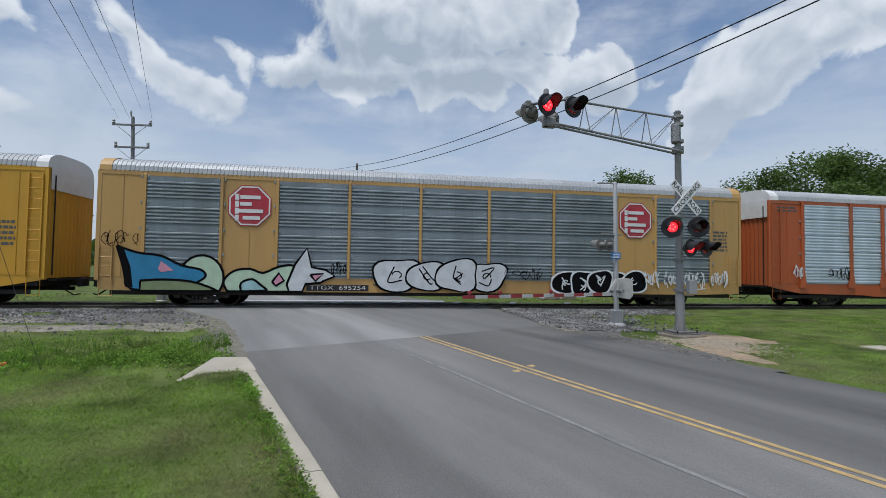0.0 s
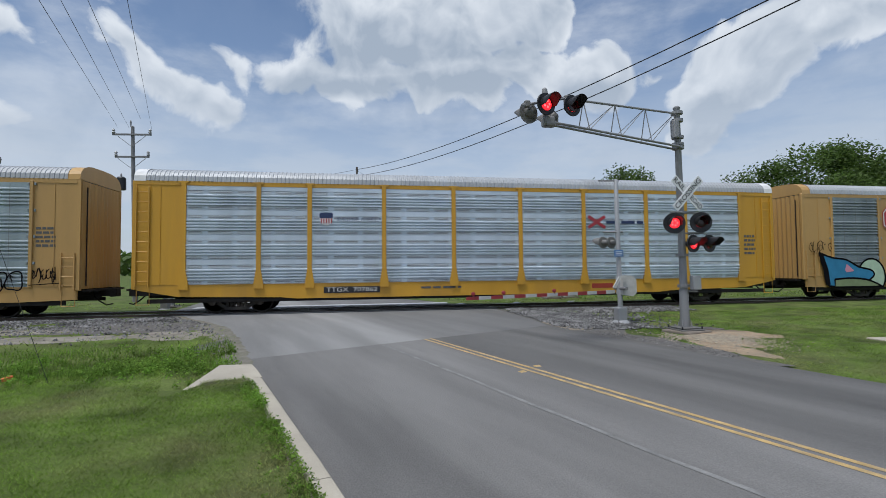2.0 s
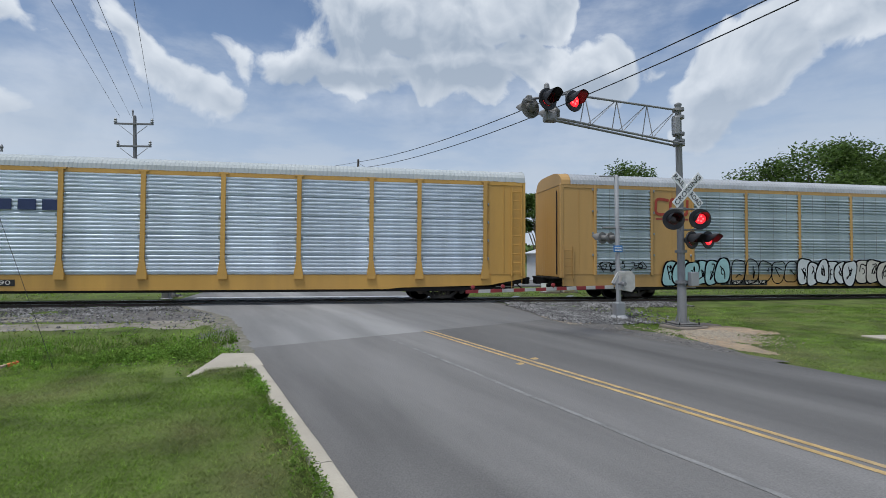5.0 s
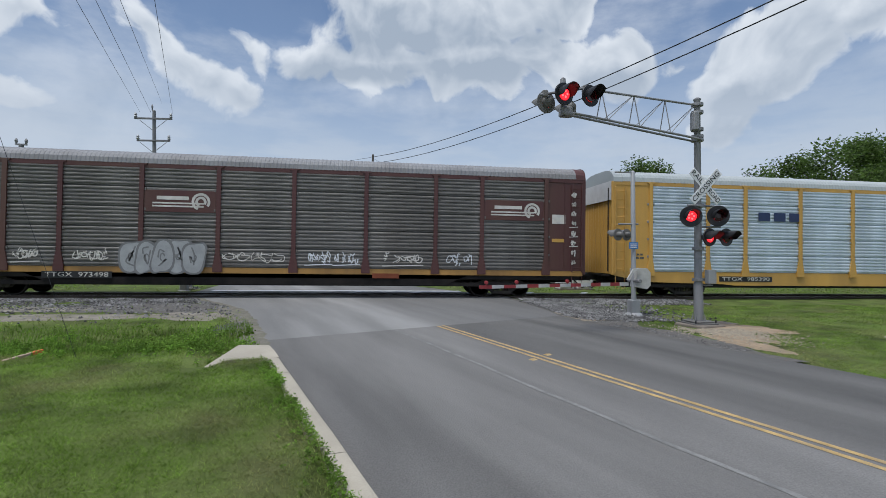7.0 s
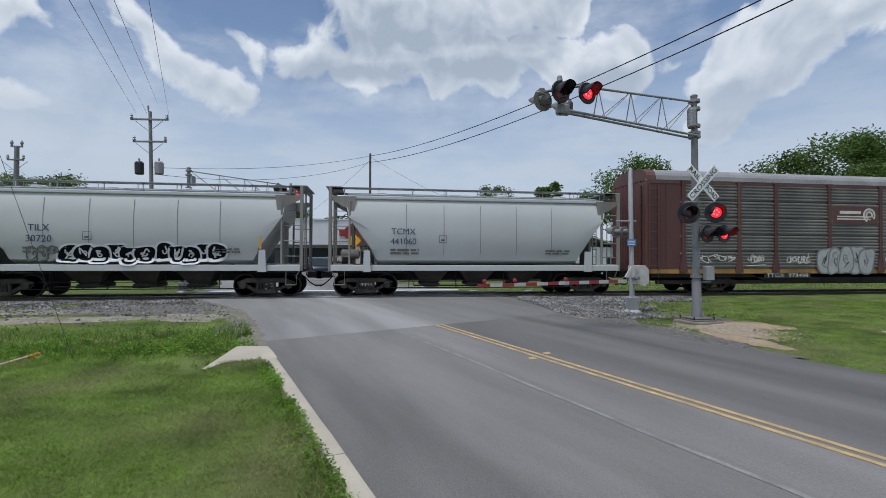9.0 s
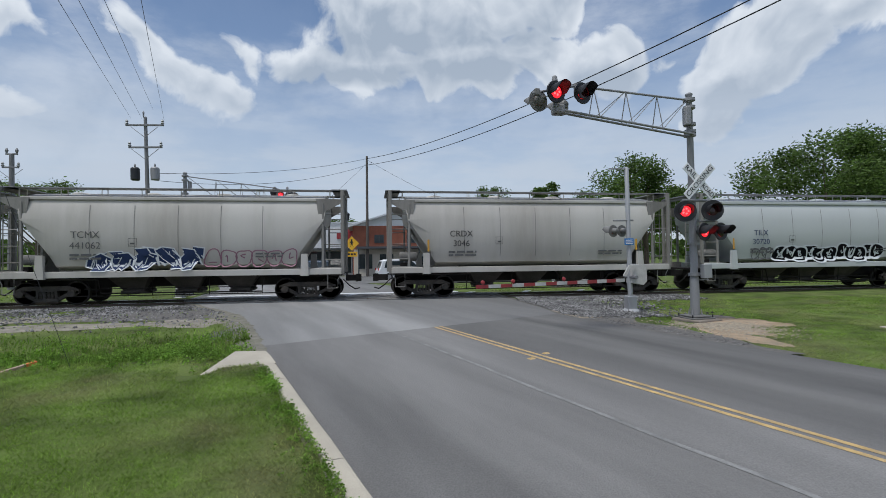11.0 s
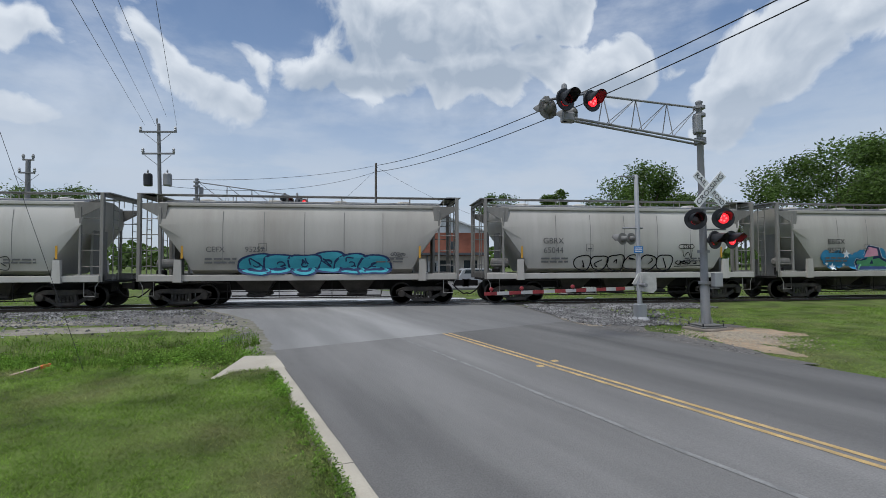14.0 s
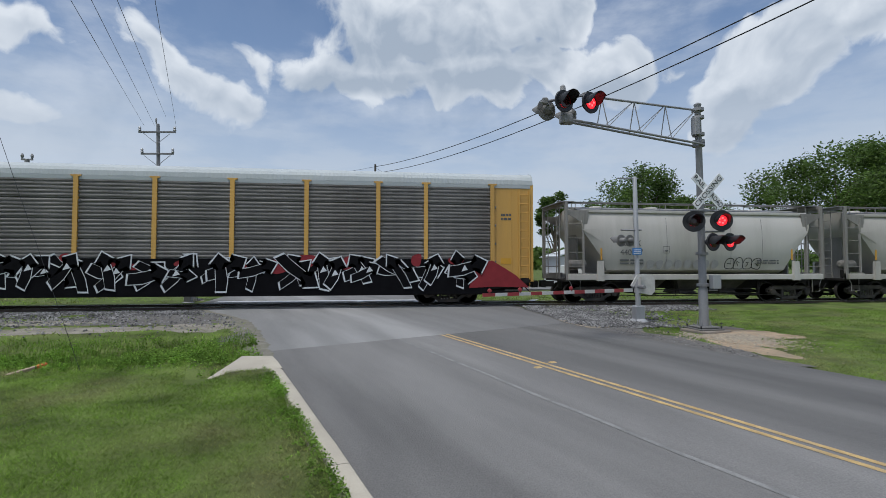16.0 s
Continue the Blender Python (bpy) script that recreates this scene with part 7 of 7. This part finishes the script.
def ground_free(x, y):
    """Where grass grows."""
    s, q = along_road(x, y)
    e0, e1 = edge(LEFT_EDGE, s), edge(RIGHT_EDGE, s)
    if -5.5 < q < -4.3 and apron_inner(q) - .03 < s < apron_outer(q) + .04:
        return False
    if s < -1.7:
        return q < e0 - .185 or q > e1 + (1.2 + .3 * noise.noise((s * 2, q, 7)) if s > -3.9 else .25)
    return q < e0 - .15 or q > e1 + 1.8 + .4 * noise.noise((s * 2, q, 7))


def bare(x, y):
    """How bare the soil is, 0 to 1, by its own pattern."""
    return noise.noise((x * .45, y * .45, 9)) * .6 + noise.noise((x * 1.6, y * 1.6, 4)) * .4


def build_grass():
    rng = random.Random(11)
    vs, fs = [], []

    def blade(x, y, z, h, w, lean):
        a = rng.uniform(0, 6.283)
        dx, dy = math.cos(a) * w, math.sin(a) * w
        b = rng.uniform(0, 6.283)
        o = len(vs)
        vs.extend(((x - dx, y - dy, z), (x + dx, y + dy, z), (x + math.cos(b) * lean * h, y + math.sin(b) * lean * h, z + h)))
        fs.append((o, o + 1, o + 2))
    # mown lawn by the kerb, thick near the walker
    for x0, x1, y0, y1, dens, h, w in ((-6.2, -1.2, -19.6, -16.2, 5200, .026, .0032), (-9.5, -2.0, -16.2, -13.2, 2800, .03, .0042), (-15, -6.2, -19.6, -16.2, 1800, .032, .0045), (-16, -3.0, -13.2, -9.5, 1000, .045, .007),
                                       (-24, -4, -9.5, -3.4, 110, .07, .016), (5.0, 16, -16, -9, 950, .028, .007), (6, 26, -9, -3.6, 420, .035, .011), (-30, 40, 3.2, 9, 18, .1, .03)):
        for _ in range(int((x1 - x0) * (y1 - y0) * dens)):
            x, y = rng.uniform(x0, x1), rng.uniform(y0, y1)
            if not ground_free(x, y):
                continue
            k = bare(x, y)
            if rng.random() < max(0, k * 1.5):
                continue
            if (x - 8.0) ** 2 + (y + 9.55) ** 2 < 1 + .6 * k or (x - 7.0) ** 2 / .5 + (y + 10.6) ** 2 < 1 + k or (x - 6.35) ** 2 / .3 + (y + 11.7) ** 2 < 1 + k or (x - 5.3) ** 2 / 3.2 + (y + 5.4) ** 2 / 8.5 < 1 + .6 * k or (y > -8.2 and -16 < x < -4 and rng.random() < .6 + .25 * noise.noise((x * .8, y * .8, 5)) + (.25 if y > -6.6 else 0)):
                continue
            c = .8 * noise.noise((x * 7, y * 7, 1)) + .3 * noise.noise((x * 2.2, y * 2.2, 8))
            if rng.random() < -c * .8:
                continue
            hh = h * rng.uniform(.5, 1.25) * (1.0 - .4 * k) * (1 + 1.1 * max(0, c))
            blade(x, y, height(x, y) - .005, hh, w * rng.uniform(.7, 1.3), rng.uniform(.5, 2.0))
    scatter("lawn_grass", "short mown green grass on the verge", "grass", vs, fs, BLADE)
    # taller weeds in the hollow and along the kerb
    vs2, fs2 = [], []

    def leafy(x, y, z, h, n, size=1.0):
        for _ in range(n):
            a, r, zz = rng.uniform(0, 6.283), rng.uniform(0, h * .6), z + h * rng.uniform(.15, 1)
            px, py = x + math.cos(a) * r, y + math.sin(a) * r
            s = rng.uniform(.013, .028) * size
            u = Vector((rng.gauss(0, 1), rng.gauss(0, 1), rng.gauss(0, .6))).normalized() * s
            v = u.cross(Vector((rng.gauss(0, 1), rng.gauss(0, 1), 1))).normalized() * s * .6
            o = len(vs2)
            p = Vector((px, py, zz))
            vs2.extend((tuple(p - u), tuple(p + v), tuple(p + u), tuple(p - v)))
            fs2.append((o, o + 1, o + 2, o + 3))
    for _ in range(2600):
        x, y = rng.gauss(-8.0, 3.2), rng.gauss(-11.2, 1.0)
        if not ground_free(x, y) or y < -13.4 or x < -17 or noise.noise((x * .7, y * .7, 2)) < -.12:
            continue
        leafy(x, y, height(x, y), rng.uniform(.05, .17), 24)
    for _ in range(420):
        s = rng.uniform(-8.5, -2.9)
        x, y = road(s, edge(LEFT_EDGE, s) - .17 - abs(rng.gauss(0, .12)))
        if noise.noise((s * 1.1, 3, 3)) > -.25:
            leafy(x, y, height(x, y), rng.uniform(.03, .09), 14, .55)
    for _ in range(50):
        x, y = rng.gauss(-5.9, .5), rng.gauss(-11.1, .35)
        if ground_free(x, y):
            leafy(x, y, height(x, y), rng.uniform(.12, .3), 26)
    scatter("weeds", "leafy green weeds in the hollow and at the kerb", "weeds", vs2, fs2, WEED)
    # long grass stems
    vs.clear(), fs.clear()
    for _ in range(9000):
        x, y = rng.uniform(-17, -4.4), rng.uniform(-12.6, -8.6)
        if ground_free(x, y) and noise.noise((x * .5, y * .5, 6)) > -.25:
            blade(x, y, height(x, y), rng.uniform(.08, .24), .006, rng.uniform(.1, .6))
    scatter("long_grass", "long unmown grass before the track", "grass", vs, fs, WEED)


build_grass()


def build_stones():
    rng = random.Random(21)
    vs, fs = [], []

    def stone(x, y, z, r):
        o = len(vs)
        k = [r * rng.uniform(.6, 1.2) for _ in range(6)]
        a = rng.uniform(0, 1.5)
        c, s = math.cos(a), math.sin(a)
        for dx, dy, dz in ((k[0], 0, 0), (0, k[1], 0), (-k[2], 0, 0), (0, -k[3], 0), (0, 0, k[4] * .8), (0, 0, -k[5] * .5)):
            vs.append((x + dx * c - dy * s, y + dx * s + dy * c, z + dz))
        for i in range(4):
            fs.append((o + i, o + (i + 1) % 4, o + 4))
            fs.append((o + (i + 1) % 4, o + i, o + 5))
    for _ in range(5200):
        x, y = rng.uniform(-17, -5.2), -1.3 - abs(rng.gauss(0, 2.1))
        if on_road(x, y, .05) or y < -8 or noise.noise((x * .6, y * .6, 12)) < -.35:
            continue
        stone(x, y, max(height(x, y), -.2 if y > -2.6 else -9) + .02, rng.uniform(.025, .065))
    for _ in range(5200):
        x, y = rng.uniform(4.2, 12), -1.3 - abs(rng.gauss(0, 2.6))
        if on_road(x, y, .05) or y < -9.4 or (y < -3.4 and x > 8.2 + rng.gauss(0, .6)):
            continue
        stone(x, y, max(height(x, y), -.2 if y > -2.6 else -9) + .03, rng.uniform(.025, .065))
    for _ in range(5200):
        x, y = 5.3 + rng.gauss(0, .9), rng.uniform(-8.4, -2.2)
        if not on_road(x, y, .04) and x < 7.4 + .5 * noise.noise((y, 3, 0)) and y < -2.6 - .35 * (x - 4):
            stone(x, y, height(x, y) + .035, rng.uniform(.025, .06))
    for _ in range(1800):
        s = rng.uniform(-5, 2)
        x, y = road(s, edge(RIGHT_EDGE, s) + abs(rng.gauss(0, .4)))
        stone(x, y, -.085, rng.uniform(.01, .028))
    for _ in range(5000):
        x, y = rng.uniform(12, 34) if rng.random() < .5 else rng.uniform(-34, -17), rng.choice((-1, 1)) * rng.uniform(.9, 2.8)
        stone(x, y, -.18, rng.uniform(.02, .05))
    for _ in range(220):
        x, y = rng.gauss(-4.9, .5), rng.gauss(-8.7, .6)
        if not on_road(x, y, -.1):
            stone(x, y, height(x, y) + .02, rng.uniform(.015, .035))
    scatter("ballast_stones", "loose grey ballast stones beside the rails", "stones", vs, fs, STONE)


build_stones()


def build_pale_grit():
    """Pale broken limestone over the bare earth by the mast."""
    rng = random.Random(5)
    vs, fs = [], []
    for _ in range(5200):
        if rng.random() < .6:
            x, y = rng.gauss(7.1, .55), rng.gauss(-10.2, .8)
        else:
            s = rng.uniform(-4.4, 1.5)
            x, y = road(s, edge(RIGHT_EDGE, s) + .1 + abs(rng.gauss(0, .45)))
        if on_road(x, y, .03) or ((x - 7.4) ** 2 / 1.7 + (y + 10.1) ** 2 / 2.2 > 1 and y > -11 and along_road(x, y)[1] > 5.9) or (abs(x - 7.16) < .62 and abs(y + 9.2) < .6):
            continue
        r, o = rng.uniform(.012, .034), len(vs)
        z = max(height(x, y) + .018, -.15 if abs(along_road(x, y)[1]) < 6 else -9)
        vs.extend((x + r * a * rng.uniform(.6, 1.2), y + r * b * rng.uniform(.6, 1.2), z + r * c) for a, b, c in ((1, 0, 0), (0, 1, 0), (-1, 0, 0), (0, -1, 0), (.1, .1, .8)))
        fs.extend((o + i, o + (i + 1) % 4, o + 4) for i in range(4))
    scatter("pale_grit", "pale broken stones on bare earth by the signal", "stones", vs, fs, mat("pale_limestone", (.27, .23, .17), .9, 0, .35, 9, 0, 30, .5, (.2, .19, .17)))


build_pale_grit()


def build_small():
    t = thing("orange_stake", "weathered orange marker stake lying in the grass", "stake", pose(-7.45, -13.15, .0, 0, -6, 69))
    part("shaft", Mesh().box(-.5, -.03, -.02, .35, .03, .03, .008), mat("sun_bleached_wood", (.36, .27, .19), .9), t)
    part("painted_tip", Mesh().box(.35, -.032, -.022, .52, .032, .032, .008), mat("orange_spray", (.6, .14, .03), .6), t)
    t = thing("drain_lid", "small pale concrete lid set in the grass", "lid", pose(11.2, -11.3, -.17))
    part("lid", Mesh().box(-.35, -.25, -.1, .35, .25, .03, .02), CONCRETE, t)
    t = thing("conduit_pad", "flat concrete pad beside the signal mast", "pad", pose(8.1, -8.7, -.16, 0, 0, 15))
    part("pad", Mesh().box(-.5, -.3, -.1, .5, .3, .04, .02), CONCRETE_OLD, t)


build_small()


# ---- what moves ----
def motions():
    for car, left in TRAIN:
        walk(car, [(t, pose(left + d, 0, 0)) for t, d in RUN])
    # wheels roll without slipping
    steps = [i / 30 for i in range(481)]
    turns = [math.degrees(rolled(t) / 0.457) for t in steps]
    for w, dx in WHEELSETS:
        walk(w, [(t, pose(dx, 0, 0.457, 0, a, 0)) for t, a in zip(steps, turns)])
    # each crossing lamp's reflector turns over as the pair alternates
    for lens, at, lit_first in LAMPS:
        a = 0 if lit_first else 180
        rows = [(0.0, at @ pose(0, 0, 0, 0, 0, a))]
        t = 0.037
        while t < 15.97:
            for k in range(4):
                rows.append((t + (k - (1 if t < 1 else 2)) / 30, at @ pose(0, 0, 0, 0, 0, a + 60 * k)))
            a += 180
            t += 0.6126
        rows.append((16.0, at @ pose(0, 0, 0, 0, 0, a)))
        walk(lens, rows)


motions()
